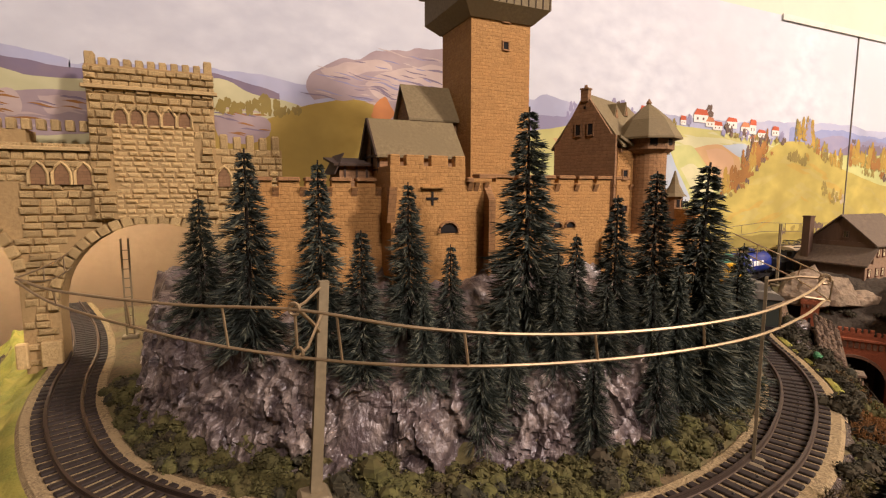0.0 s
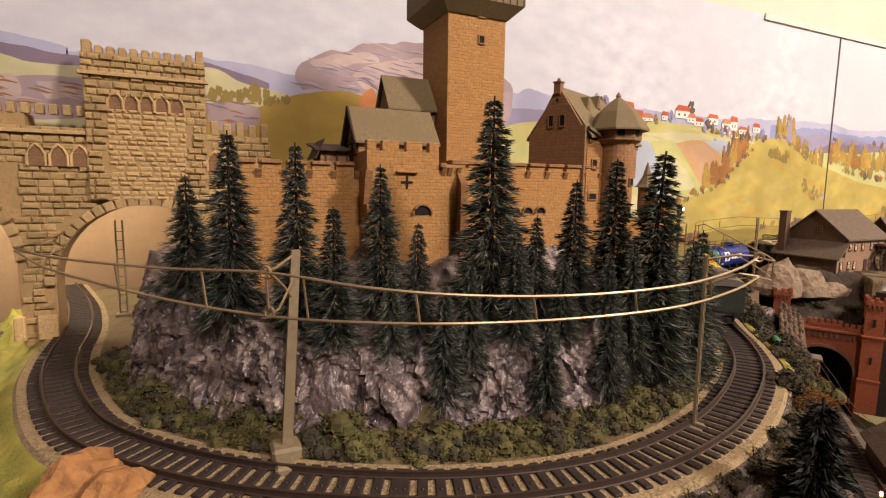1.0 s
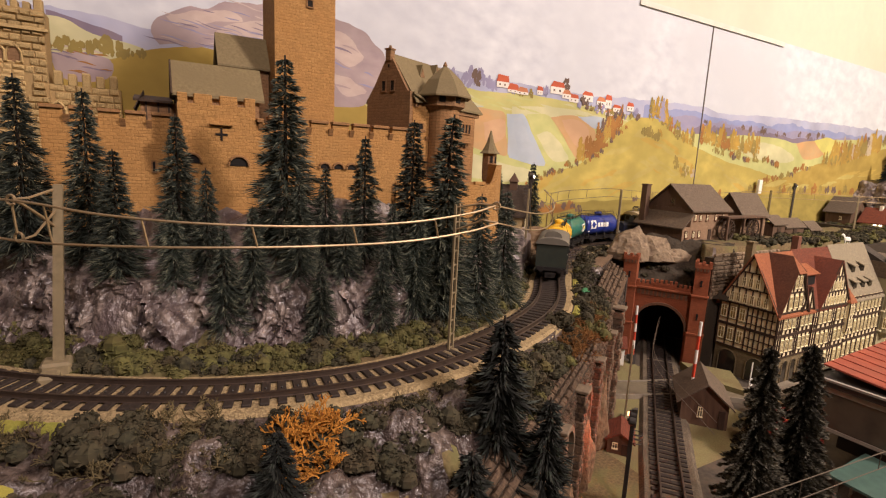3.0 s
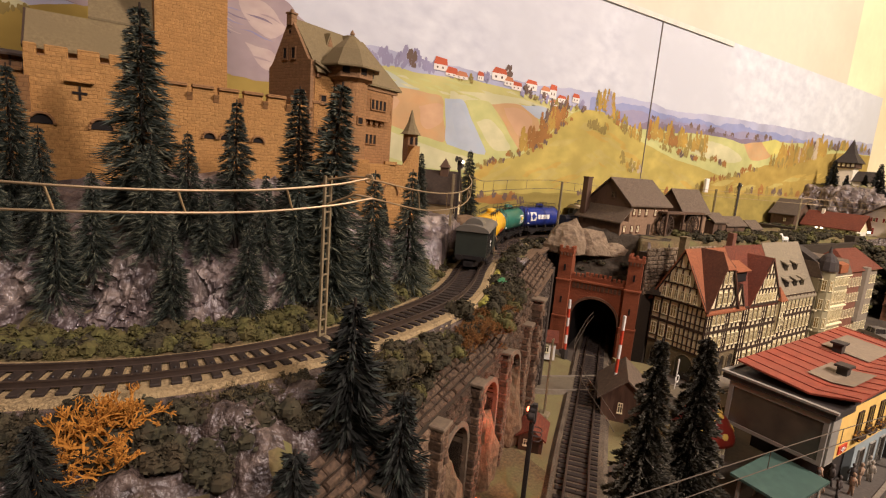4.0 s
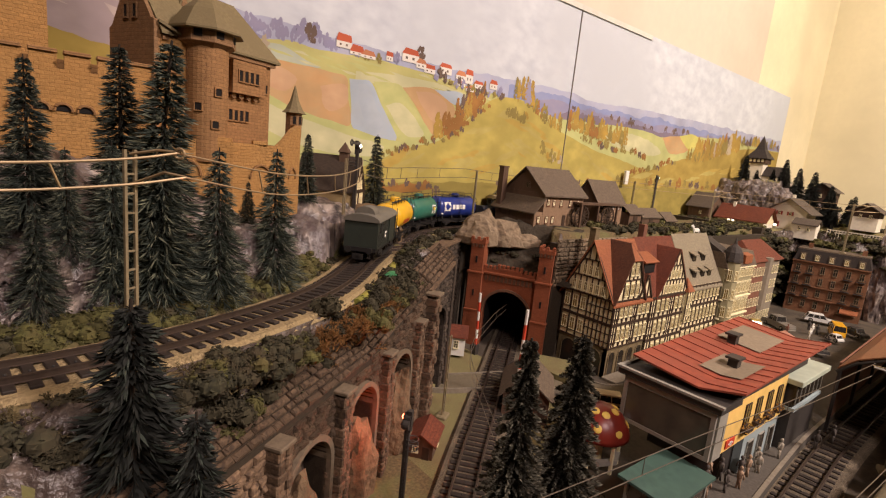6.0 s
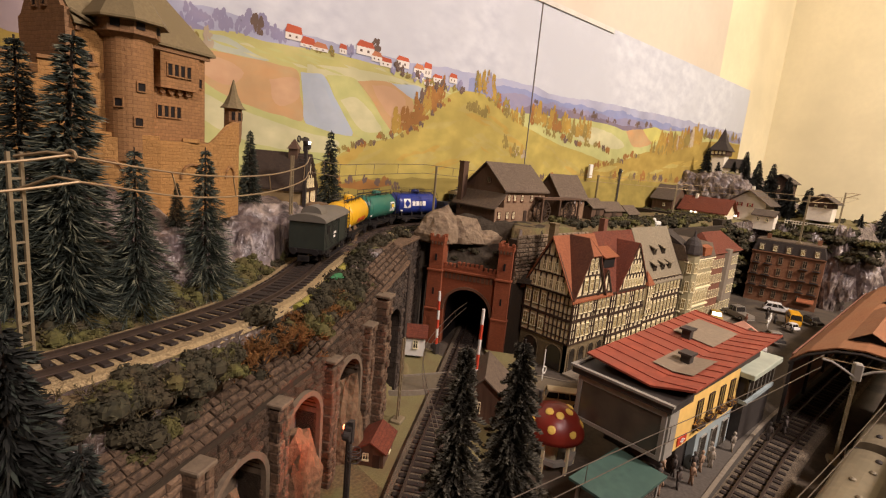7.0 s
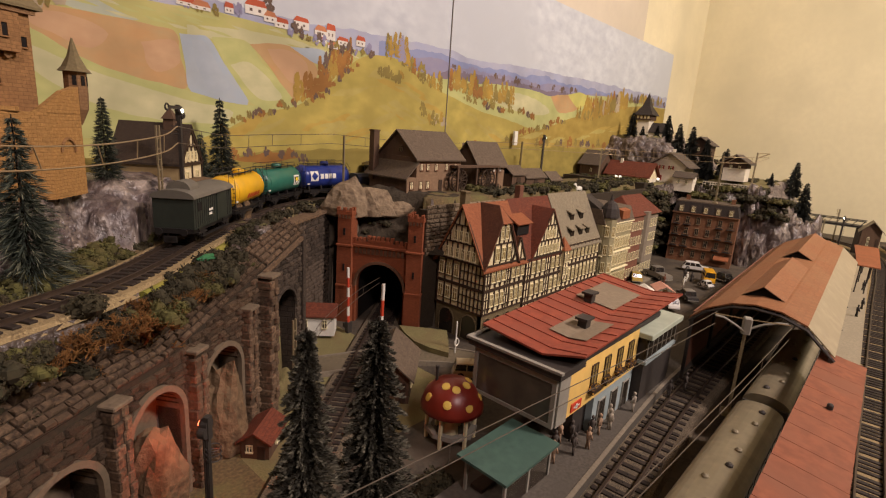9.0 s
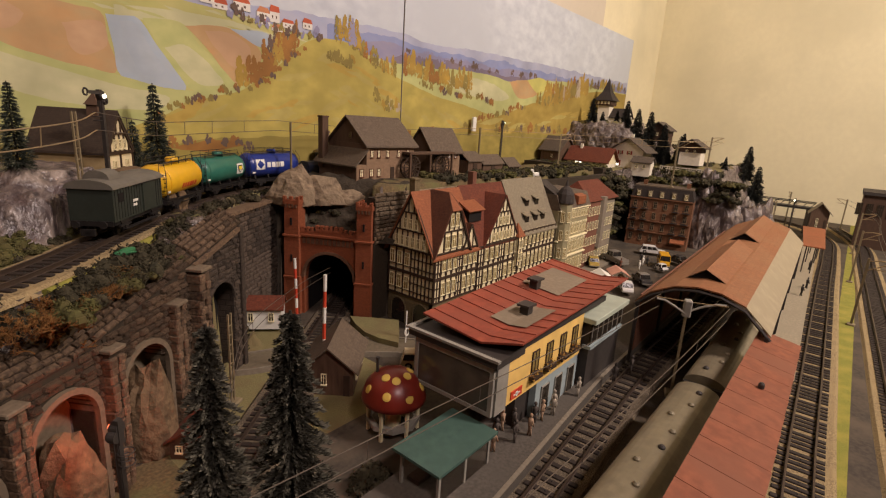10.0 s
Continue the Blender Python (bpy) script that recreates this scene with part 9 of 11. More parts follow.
M["station_yellow"] = mat("yellow_station_wall", (0.85, 0.57, 0.17), (0.80, 0.52, 0.15), 150, 0.7, 0.05)
M["trim_dark"] = mat("dark_trim", (0.05, 0.042, 0.036), (0.037, 0.031, 0.027), 200, 0.6, 0.05)
M["trim_grey"] = mat("grey_trim", (0.32, 0.30, 0.25), (0.27, 0.25, 0.21), 200, 0.6, 0.05)
M["pale_blue"] = mat("pale_blue_panel", (0.35, 0.42, 0.42), (0.30, 0.36, 0.36), 200, 0.6, 0.05)
M["pale_green"] = mat("pale_green_canopy", (0.42, 0.46, 0.36), (0.37, 0.41, 0.32), 150, 0.6, 0.05)
M["sea_roof"] = mat("blue_green_roof", (0.06, 0.115, 0.09), (0.045, 0.085, 0.07), 150, 0.6, 0.1)
M["silver"] = mat("silver_coach_roof", (0.25, 0.215, 0.14), (0.19, 0.16, 0.105), 120, 0.45, 0.08, metal=0.3)
M["coach_dark"] = mat("dark_coach_side", (0.06, 0.055, 0.045), (0.045, 0.04, 0.034), 120, 0.45, 0.05)
M["hall_tile"] = mat("orange_brown_hall_roof", (0.30, 0.125, 0.05), (0.235, 0.092, 0.038), 300, 0.7, 0.3, c3=(0.27, 0.125, 0.055), big=18, brick=(0.004, 0.0022, 0.0002, 0.85, "x"), depth=0.0003)
M["skylight"] = mat("dusty_skylight", (0.36, 0.30, 0.19), (0.29, 0.24, 0.155), 100, 0.5, 0.05)
M["toad_red"] = mat("toadstool_red", (0.20, 0.022, 0.012), (0.15, 0.016, 0.009), 100, 0.35, 0.03, spec=0.5)
M["toad_spot"] = mat("toadstool_spot", (0.72, 0.50, 0.10), (0.68, 0.46, 0.09), 100, 0.5, 0.03)
M["flower"] = mat("yellow_flowers", (0.55, 0.33, 0.06), (0.32, 0.14, 0.05), 900, 0.9, 0.3)
M["skin_tone"] = mat("painted_doll", (0.45, 0.30, 0.19), (0.24, 0.16, 0.10), 500, 0.7, 0)
M["doll_dark"] = mat("dark_painted_doll", (0.10, 0.08, 0.065), (0.05, 0.042, 0.036), 500, 0.7, 0)
M["doll_pale"] = mat("pale_painted_doll", (0.42, 0.38, 0.30), (0.28, 0.22, 0.16), 500, 0.7, 0)
M["glass"] = bpy.data.materials.new("clear_glass")
M["glass"].use_nodes = True
_b = M["glass"].node_tree.nodes["Principled BSDF"]
_b.inputs["Base Color"].default_value, _b.inputs["Roughness"].default_value, _b.inputs["Transmission Weight"].default_value = (0.75, 0.72, 0.66, 1), 0.12, 1.0
_b.inputs["IOR"].default_value = 1.45

# platforms
P1 = [p for p in S1 if 0.34 < p.x < 1.75]
edge_pts = [(p.x, p.y + 0.0185) for p in P1]
poly = edge_pts + [(edge_pts[-1][0], 0.05), (edge_pts[0][0], 0.05)]
plat = thing("platform", "grey asphalt station platform with a pale edge", "platform", kind="structure")
part("slab", Geo().prism(poly, -0.002, 0.012), "platform", plat)
part("platform_edge", sweep(Geo(), [Vector((x, y, 0.0122)) for x, y in edge_pts], [(-0.0030, 0), (-0.0030, 0.0008), (0.0004, 0.0008), (0.0004, 0)]), "platform_edge", plat)
P2 = [p for p in S2 if 0.34 < p.x < 1.9]
poly2 = [(p.x, p.y - 0.0185) for p in P2]
S3low = [p for p in S3 if 0.34 < p.x < 1.9]
lowpts = [(p.x, p.y + 0.0225) for p in S3low]
plat2 = thing("platform", "grey island platform beside the silver coaches", "platform", kind="structure")
part("slab", Geo().prism(lowpts + poly2[::-1], -0.002, 0.0125), "platform", plat2)
part("platform_edge", sweep(Geo(), [Vector((x, y, 0.0127)) for x, y in poly2], [(-0.0004, 0), (-0.0004, 0.0008), (0.0030, 0.0008), (0.0030, 0)]), "platform_edge", plat2)

st = thing("station_building", "yellow modern station building with a red sheet-metal roof", "station building")
part("ground_floor", Geo().box(0.650, 0.020, 0.012, 0.790, 0.084, 0.047), "trim_dark", st, "dark recessed ground floor")
part("upper_floor", Geo().box(0.622, 0.0125, 0.047, 0.752, 0.086, 0.0885), "station_yellow", st, "yellow upper floor")
part("blue_front", Geo().box(0.672, 0.0135, 0.012, 0.752, 0.0195, 0.047), "pale_blue", st, "pale blue ground-floor front")
for x in (0.688, 0.713, 0.738):
    q = part("door", Geo().box(x - 0.006, 0.0128, 0.0125, x + 0.006, 0.0136, 0.038), "pane_dark", st)
    part("door_frame", Geo().box(x - 0.0068, 0.0122, 0.0125, x - 0.006, 0.0136, 0.0388).box(x + 0.006, 0.0122, 0.0125, x + 0.0068, 0.0136, 0.0388).box(x - 0.0068, 0.0122, 0.038, x + 0.0068, 0.0136, 0.0388), "trim_grey", q)
for i, x in enumerate((0.662, 0.686, 0.711, 0.735)):
    window(st, FY(x, 0.0122) @ Matrix.Translation((0, 0, 0.061)), 0.011, 0.019, "timber", "pane", 1)
    box = part("flower_box", Geo().box(x - 0.0075, 0.0075, 0.056, x + 0.0075, 0.0122, 0.0595), "timber", st)
    fl = Geo()
    r2 = random.Random(i)
    for k in range(26):
        c = Vector((x + r2.uniform(-0.0075, 0.0075), 0.0095 + r2.uniform(-0.003, 0.0025), 0.0600 + r2.uniform(-0.003, 0.004)))
        fl.add([c + Vector((r2.uniform(-1, 1), r2.uniform(-1, 1), r2.uniform(-1, 1))) * 0.0014 for _ in range(4)], [(0, 1, 2), (0, 2, 3), (0, 3, 1)])
    part("flowers", fl, "flower", box, "yellow and brown flowers")
part("red_sign", Geo().box(0.6275, 0.0115, 0.0495, 0.6435, 0.0124, 0.0565), "print_red", st, "small red sign with a pale emblem")
part("sign_emblem", Geo().lathe([(0.0021, 0), (0.0021, 0.0004)], 14, mx=pose(0.6352, 0.0114, 0.0530, 90)).box(0.6305, 0.0110, 0.0526, 0.640, 0.0113, 0.0534), "print_white", st)
# glazed hall at the street end
fr = part("glazed_front", Geo().box(0.6035, 0.014, 0.0445, 0.622, 0.0905, 0.0475).box(0.6035, 0.014, 0.0800, 0.622, 0.0905, 0.0850).box(0.6035, 0.014, 0.0475, 0.6065, 0.0175, 0.080).box(0.6035, 0.087, 0.0475, 0.6065, 0.0905, 0.080), "trim_grey", st, "grey framed glazed end")
part("glass_pane", Geo().box(0.6045, 0.0176, 0.0476, 0.6052, 0.0869, 0.0799), "hall_glass", fr, "large dark glass pane with grey reflections in its colour")
part("white_return", Geo().box(0.6067, 0.0125, 0.0445, 0.6219, 0.0139, 0.085), "trim_grey", st)
part("eave_board", Geo().box(0.6015, 0.0105, 0.0852, 0.640, 0.0965, 0.0905).box(0.6395, 0.0115, 0.0886, 0.800, 0.0925, 0.0935), "trim_dark", st, "dark flat eaves")
part("eaves_lip", Geo().box(0.600, 0.009, 0.0905, 0.6035, 0.098, 0.0925).box(0.6035, 0.095, 0.0905, 0.640, 0.098, 0.0925), "trim_grey", st)


def roof_z(x, y):
    k = 0.0945 + 0.006 * (x - 0.62) / 0.21
    return k + (0.034 - y) * 0.16 if y < 0.034 else k + (y - 0.034) * 0.10


ys = (0.004, 0.034, 0.092)
rf = Geo()
for x0, x1, s0, s1 in ((0.613, 0.836, 0.010, 0.0),):
    V = []
    for x, sh in ((x0, 0), (x1, 0)):
        for y in ys:
            xx = x + (0.010 if (x == x0 and y < 0.02) else 0)
            V.append((xx, y, roof_z(xx, y)))
    V += [(a, b, c + 0.0016) for a, b, c in V]
    rf.add(V, [(0, 3, 4, 1), (1, 4, 5, 2), (6, 7, 10, 9), (7, 8, 11, 10), (0, 6, 9, 3), (2, 5, 11, 8), (0, 1, 7, 6), (1, 2, 8, 7), (3, 9, 10, 4), (4, 10, 11, 5)])
roof = part("roof", rf, "roof_sheet", st, "red standing-seam sheet roof")
for i in range(13):
    x = 0.626 + i * 0.0172
    part("roof_seam", Geo().beam((x, 0.0045, roof_z(x, 0.0045) + 0.0018), (x, 0.034, roof_z(x, 0.034) + 0.0018), 0.0007, 0.0010).beam((x, 0.034, roof_z(x, 0.034) + 0.0018), (x, 0.0915, roof_z(x, 0.0915) + 0.0018), 0.0007, 0.0010), "roof_sheet", roof)
for x0, x1, y0, y1 in ((0.652, 0.702, 0.018, 0.052), (0.742, 0.806, 0.036, 0.076)):
    V = []
    for x in (x0, x1):
        for y in (y0, max(y0, 0.034), y1):
            V.append((x, y, roof_z(x, y) + 0.0028))
    part("felt_patch", Geo().add(V, [(0, 3, 4, 1), (1, 4, 5, 2)] if y0 < 0.034 else [(0, 3, 5, 2)]), "roof_grey", roof, "flat grey felt patch")
for x, y in ((0.682, 0.036), (0.741, 0.061)):
    z = roof_z(x, y)
    part("roof_chimney", Geo().box(x - 0.004, y - 0.004, z, x + 0.004, y + 0.004, z + 0.0095).box(x - 0.0068, y - 0.0058, z + 0.0098, x + 0.0068, y + 0.0058, z + 0.0118).box(x - 0.005, y - 0.005, z + 0.0095, x + 0.005, y + 0.005, z + 0.0098), "trim_dark", roof, "square brown chimney with a flat cap")
kiosk = thing("platform_kiosk", "dark platform kiosk with a pale green flat canopy", "kiosk")
part("body", Geo().box(0.756, -0.006, 0.012, 0.835, 0.020, 0.078), "trim_dark", kiosk)
part("window_band", Geo().box(0.7545, -0.0072, 0.058, 0.836, -0.006, 0.0755), "pane_dark", kiosk)
part("blue_band", Geo().box(0.754, -0.0085, 0.052, 0.8365, 0.0, 0.0555), "pale_blue", kiosk)
part("canopy", Geo().soft(0.7525, -0.0115, 0.0785, 0.839, 0.026, 0.0835, 0.0006), "pale_green", kiosk, "pale green canopy top")
for i in range(7):
    part("window_bar", Geo().box(0.757 + i * 0.0128, -0.0076, 0.058, 0.7576 + i * 0.0128, -0.0071, 0.0755), "trim_grey", kiosk)

kiosk.matrix_basis = Matrix.Translation((0, 0.0115, 0))

# small things on the forecourt
shed = thing("market_shelter", "shelter with a blue-green roof and glazed sides", "shelter")
part("roof", Geo().add([(0.534, 0.046, 0.0385), (0.600, 0.046, 0.0385), (0.604, 0.006, 0.0350), (0.537, 0.006, 0.0350), (0.534, 0.046, 0.0405), (0.600, 0.046, 0.0405), (0.604, 0.006, 0.0370), (0.537, 0.006, 0.0370)],
                       [(0, 1, 2, 3), (7, 6, 5, 4), (0, 4, 5, 1), (1, 5, 6, 2), (2, 6, 7, 3), (3, 7, 4, 0)]), "sea_roof", shed)
for x, y in ((0.540, 0.041), (0.596, 0.041), (0.598, 0.010), (0.542, 0.010), (0.570, 0.010), (0.570, 0.041)):
    part("post", Geo().box(x - 0.001, y - 0.001, 0.0, x + 0.001, y + 0.001, 0.036), "trim_grey", shed)
part("glass_side", Geo().box(0.543, 0.0095, 0.012, 0.597, 0.0103, 0.030), "glass", shed)
part("counter", Geo().box(0.545, 0.030, 0.0, 0.595, 0.040, 0.015), "timber", shed)
for x, y, sz in ((0.528, 0.060, 0.014), (0.540, 0.066, 0.012), (0.520, 0.046, 0.012)):
    shrub(x, y, sz, "bush_dark", 0.0, "dark round bush beside the shelter", 1.0, group="bushes beside the shelter")
toad = thing("toadstool_kiosk", "kiosk shaped like a red toadstool with yellow spots", "kiosk", pose(0.592, 0.101, 0.0))
part("cap", Geo().lathe([(0.0, 0.0285), (0.0225, 0.0285), (0.0268, 0.0300), (0.0265, 0.0335), (0.0235, 0.0425), (0.0170, 0.0500), (0.0090, 0.0540), (0.0, 0.0555)], 36, cap=False), "toad_red", toad, "red domed cap", soft=True)
for a, el in ((-150, 30), (-105, 24), (-60, 30), (-15, 26), (-130, 58), (-80, 62), (-30, 60), (40, 30), (100, 30), (160, 30), (-170, 62)):
    e, b = radians(el), radians(a)
    c = Vector((0.0262 * math.cos(e) * math.cos(b), 0.0262 * math.cos(e) * math.sin(b), 0.0290 + 0.0268 * math.sin(e)))
    nrm = Vector((math.cos(e) * math.cos(b), math.cos(e) * math.sin(b), math.sin(e) * 1.1)).normalized()
    m = Matrix.Translation(c) @ nrm.to_track_quat("Z", "Y").to_matrix().to_4x4()
    part("spot", Geo().lathe([(0.0037, -0.0018), (0.0035, 0.0004), (0.002, 0.0008)], 14, mx=m), "toad_spot", toad)
part("stem", Geo().lathe([(0.007, 0), (0.006, 0.0285)], 16), "plaster_cream", toad)
part("counter_ring", Geo().lathe([(0.0215, 0.0085), (0.0225, 0.0085), (0.0225, 0.0125), (0.0175, 0.0125)], 8, cap=False), "trim_grey", toad)
for k in range(6):
    a = k * math.pi / 3 + 0.3
    part("post", Geo().box(-0.0012, -0.0012, 0, 0.0012, 0.0012, 0.0295), "frame_cream", toad, m=pose(0.0205 * math.cos(a), 0.0205 * math.sin(a), 0))
part("stove_pipe", Geo().lathe([(0.0012, 0.048), (0.0012, 0.062), (0.0017, 0.0622), (0.0017, 0.0645)], 8, (-0.008, 0.012, 0)), "trim_dark", toad)


def small_house(name, label, cat, m, L, w, h, rise, wall, roof_m, over=0.003, door=True, wins=1):
    t = thing(name, label, cat, m)
    part("wall", Geo().box(-L / 2, -w / 2, 0, L / 2, w / 2, h), wall, t)
    part("gable_wall", Geo().prism([(-w / 2, h), (w / 2, h), (0, h + rise)], -L / 2, L / 2, "x"), wall, t)
    part("roof", Geo().gable(-L / 2, -w / 2, L / 2, w / 2, h, h + rise, 0.0013, "x", over), roof_m, t)
    for i in range(wins):
        x = -L / 2 + L * (i + 0.5) / wins
        window(t, FY(x, -w / 2 - 0.0004) @ Matrix.Translation((0, 0, h * 0.38)), min(0.006, L * 0.18), h * 0.4, "frame_cream", "pane_dark")
    window(t, FX(-L / 2 - 0.0004, 0.004) @ Matrix.Translation((0, 0, h * 0.38)), 0.005, h * 0.4, "frame_cream", "pane_dark")
    if door:
        part("door", Geo().box(-L / 2 - 0.0008, -w / 2 + 0.003, 0, -L / 2, -w / 2 + 0.009, h * 0.75), "timber", t)
    return t


small_house("goods_shed", "brown timber goods shed with a worn brown roof", "shed", pose(0.610, 0.200, 0.0, 0, 0, 40), 0.062, 0.046, 0.028, 0.020, "wood_mill", "mill_roof", 0.005, True, 2)
small_house("crossing_hut", "white crossing keeper's hut with a dark red roof", "hut", pose(0.6245, 0.3525, 0.004, 0, 0, -42), 0.046, 0.024, 0.0265, 0.010, "print_white", "tile_red", 0.003, True, 2)
small_house("signal_hut", "small dark brown hut with a red roof at the track", "hut", pose(0.470, 0.192, 0.0, 0, 0, 40), 0.032, 0.022, 0.015, 0.007, "wood_mill", "tile_red", 0.003, True, 1)

# road over the crossing with kerbs
M["road_tan"] = mat("dusty_road", (0.17, 0.14, 0.09), (0.12, 0.095, 0.06), 250, 0.9, 0.2, big=30)
road = thing("crossing_road", "pale grey road with kerbs that crosses the lower line", "road", kind="structure")
RP = spline([(0.52, 0.325), (0.556, 0.286), (0.60, 0.266), (0.655, 0.243), (0.70, 0.205), (0.73, 0.165), (0.80, 0.150), (1.0, 0.148)], 0.004)
part("carriageway", sweep(Geo(), [Vector((p.x, p.y, 0.0)) for p in RP], [(-0.018, 0.0), (-0.018, 0.0042), (0.018, 0.0042), (0.018, 0.0)]), "road_tan", road)
for s in (-1, 1):
    part("kerb", sweep(Geo(), [Vector((p.x, p.y, 0.0)) for p in RP], [(s * 0.019 - 0.001, 0.0), (s * 0.019 - 0.001, 0.0058), (s * 0.019 + 0.001, 0.0058), (s * 0.019 + 0.001, 0.0)]), "platform_edge", road)
lawn = [(0.709, 0.294), (0.7275, 0.270), (0.745, 0.245), (0.722, 0.221), (0.698, 0.199), (0.691, 0.222), (0.690, 0.246), (0.698, 0.272)]
solid("lawn", Geo().prism(lawn[::-1], -0.001, 0.0105), "dull_grass", "raised pale green lawn between the crossing road and the old houses", "lawn", "structure")
sq = solid("pavement", Geo().soft(0.755, 0.182, -0.001, 1.30, 0.2035, 0.0035, 0.0006), "platform_edge", "pale pavement in front of the old houses", "pavement", "structure")


def barrier(x, y, h, lean):
    t = thing("crossing_barrier", "raised red and white crossing barrier", "barrier", pose(x, y, 0.0), "crossing barriers")
    part("stand", Geo().box(-0.003, -0.003, 0, 0.003, 0.003, 0.014), "trim_dark", t)
    part("counterweight", Geo().cbox((0, 0.006, 0.008), (0.004, 0.006, 0.006)), "trim_dark", t)
    n = 6
    for i in range(n):
        z0, z1 = 0.010 + (h - 0.010) * i / n, 0.010 + (h - 0.010) * (i + 1) / n
        part("pole_band", Geo().tube([(lean * z0, 0, z0), (lean * z1, 0, z1)], 0.0017, 8), "print_white" if i % 2 else "print_red", t)


barrier(0.602, 0.208, 0.107, 0.02)
barrier(0.660, 0.335, 0.085, -0.03)


# figures on the platform
def doll(x, y, z, m, a, seed, sit=False):
    r3 = random.Random(seed)
    g = Geo()
    for s in (-1, 1):
        g.tube([(s * 0.0010, 0.0007 * s, 0), (s * 0.0009, 0, 0.0048), (s * 0.0008, 0, 0.0090)], 0.0008, 6, r2=0.0011)
        g.tube([(s * 0.0022, 0, 0.0148), (s * 0.0031, -0.0006, 0.0115), (s * 0.0026, -0.0016, 0.0090)], 0.0006, 5)
    g.lathe([(0.0014, 0.0086), (0.0021, 0.0100), (0.0019, 0.0120), (0.0024, 0.0148), (0.0010, 0.0158), (0.0008, 0.0166), (0.0014, 0.0176), (0.0014, 0.0190), (0.0006, 0.0200)], 9)
    ob = part("figurine", g, m, None, soft=True)
    ob.matrix_basis = pose(x, y, z, 0, 0, a)
    tagged(ob, "small painted standing figurine on the platform", "figurine", "figurines on the platform")


for i, (x, y, m) in enumerate(((0.634, 0.008, "doll_dark"), (0.650, 0.004, "skin_tone"), (0.668, 0.010, "doll_dark"), (0.676, 0.007, "skin_tone"), (0.690, 0.004, "doll_pale"), (0.698, 0.008, "doll_pale"), (0.640, 0.024, "skin_tone"),
                               (0.625, 0.020, "doll_dark"), (0.736, 0.002, "doll_pale"), (0.648, 0.018, "doll_dark"), (0.790, -0.012, "doll_dark"), (0.82, -0.018, "doll_dark"), (0.612, 0.014, "skin_tone"))):
    doll(x, y, 0.012, m, i * 67 % 360, i)

# ---- train shed ----
hall_t = thing("train_shed", "long train shed with an orange-brown roof and pale skylights", "train shed")
X0, X1 = 0.848, 1.415


def shed_line(x):
    return -0.003 + 0.017 * (x - 0.85) / 0.565


PROF = [(0.000, 0.0800), (-0.014, 0.0940), (-0.036, 0.1055), (-0.056, 0.1095), (-0.078, 0.1085), (-0.100, 0.1010), (-0.124, 0.0790)]


def shed_slab(name, k0, k1, m, label="", t=0.0014, x0=X0, x1=X1):
    V = []
    pr = PROF[k0:k1 + 1]
    for x in (x0, x1):
        for dz in (0, t):
            for y, z in pr:
                V.append((x, shed_line(x) + y, z + dz))
    n = len(pr)
    F = []
    for i in range(n - 1):
        F += [(i, i + 1, 2 * n + i + 1, 2 * n + i), (n + i, 3 * n + i, 3 * n + i + 1, n + i + 1), (i, n + i, n + i + 1, i + 1), (2 * n + i, 2 * n + i + 1, 3 * n + i + 1, 3 * n + i)]
    F += [(0, 2 * n, 3 * n, n), (n - 1, 2 * n - 1, 4 * n - 1, 3 * n - 1)]
    return part(name, Geo().add(V, F), m, hall_t, label)


shed_slab("roof", 0, 5, "hall_tile", "orange-brown tiled barrel roof")
shed_slab("skylight", 5, 6, "skylight", "pale dusty skylight strip")
for k, (xa, xb) in enumerate(((0.888, 1.10), (1.165, 1.405))):
    ya, yb = shed_line(xa) - 0.056, shed_line(xb) - 0.056
    g = Geo().add([(xa, ya + 0.020, 0.1065), (xa - 0.004, ya, 0.1215), (xa, ya - 0.026, 0.1065), (xb, yb + 0.020, 0.1065), (xb, yb, 0.1215), (xb, yb - 0.026, 0.1065)], [(0, 1, 4, 3), (1, 2, 5, 4)])
    part("ridge_lantern", g, "hall_tile", hall_t, "raised ridge ventilator")
    part("lantern_end", Geo().add([(xa + 0.001, ya + 0.017, 0.1075), (xa + 0.001, ya, 0.1190), (xa + 0.001, ya - 0.022, 0.1075)], [(0, 1, 2)]), "black", hall_t)
for x in (X0, 0.96, 1.07, 1.19, 1.30, X1):
    ln = shed_line(x)
    part("arch_rib", Geo().tube([(x, ln + y, z - 0.003) for y, z in PROF], 0.0016, 5), "trim_dark", hall_t)
    for y in (-0.003, -0.121):
        part("column", Geo().box(x - 0.0015, ln + y - 0.0015, 0.012, x + 0.0015, ln + y + 0.0015, 0.079), "trim_dark", hall_t)
part("rear_wall", Geo().add([(X1, shed_line(X1) + y, z) for y, z in PROF] + [(X1, shed_line(X1) - 0.124, 0.0), (X1, shed_line(X1), 0.0)], [tuple(range(len(PROF) + 2))]), "trim_dark", hall_t)
part("side_wall", Geo().prism([(X0 + 0.03, shed_line(X0 + 0.03) + 0.0015), (X1, shed_line(X1) + 0.0015), (X1, shed_line(X1) + 0.0035), (X0 + 0.03, shed_line(X0 + 0.03) + 0.0035)], 0.012, 0.080), "wall_red", hall_t)
pr = thing("platform_roof", "long red sheet roof over the island platform", "platform roof")
for i in range(22):
    xa, xb = 0.30 + i * 0.0262, 0.30 + (i + 1) * 0.0262 - 0.0005
    y0, y1 = -0.113 - 0.004 * (xa - 0.3), -0.155 + 0.016 * (xa - 0.55)
    part("roof_panel", Geo().prism([(y0, 0.0745), (y0, 0.0760), (y1, 0.0700), (y1, 0.0685)], xa, xb, "x"), "canopy_sheet", pr)
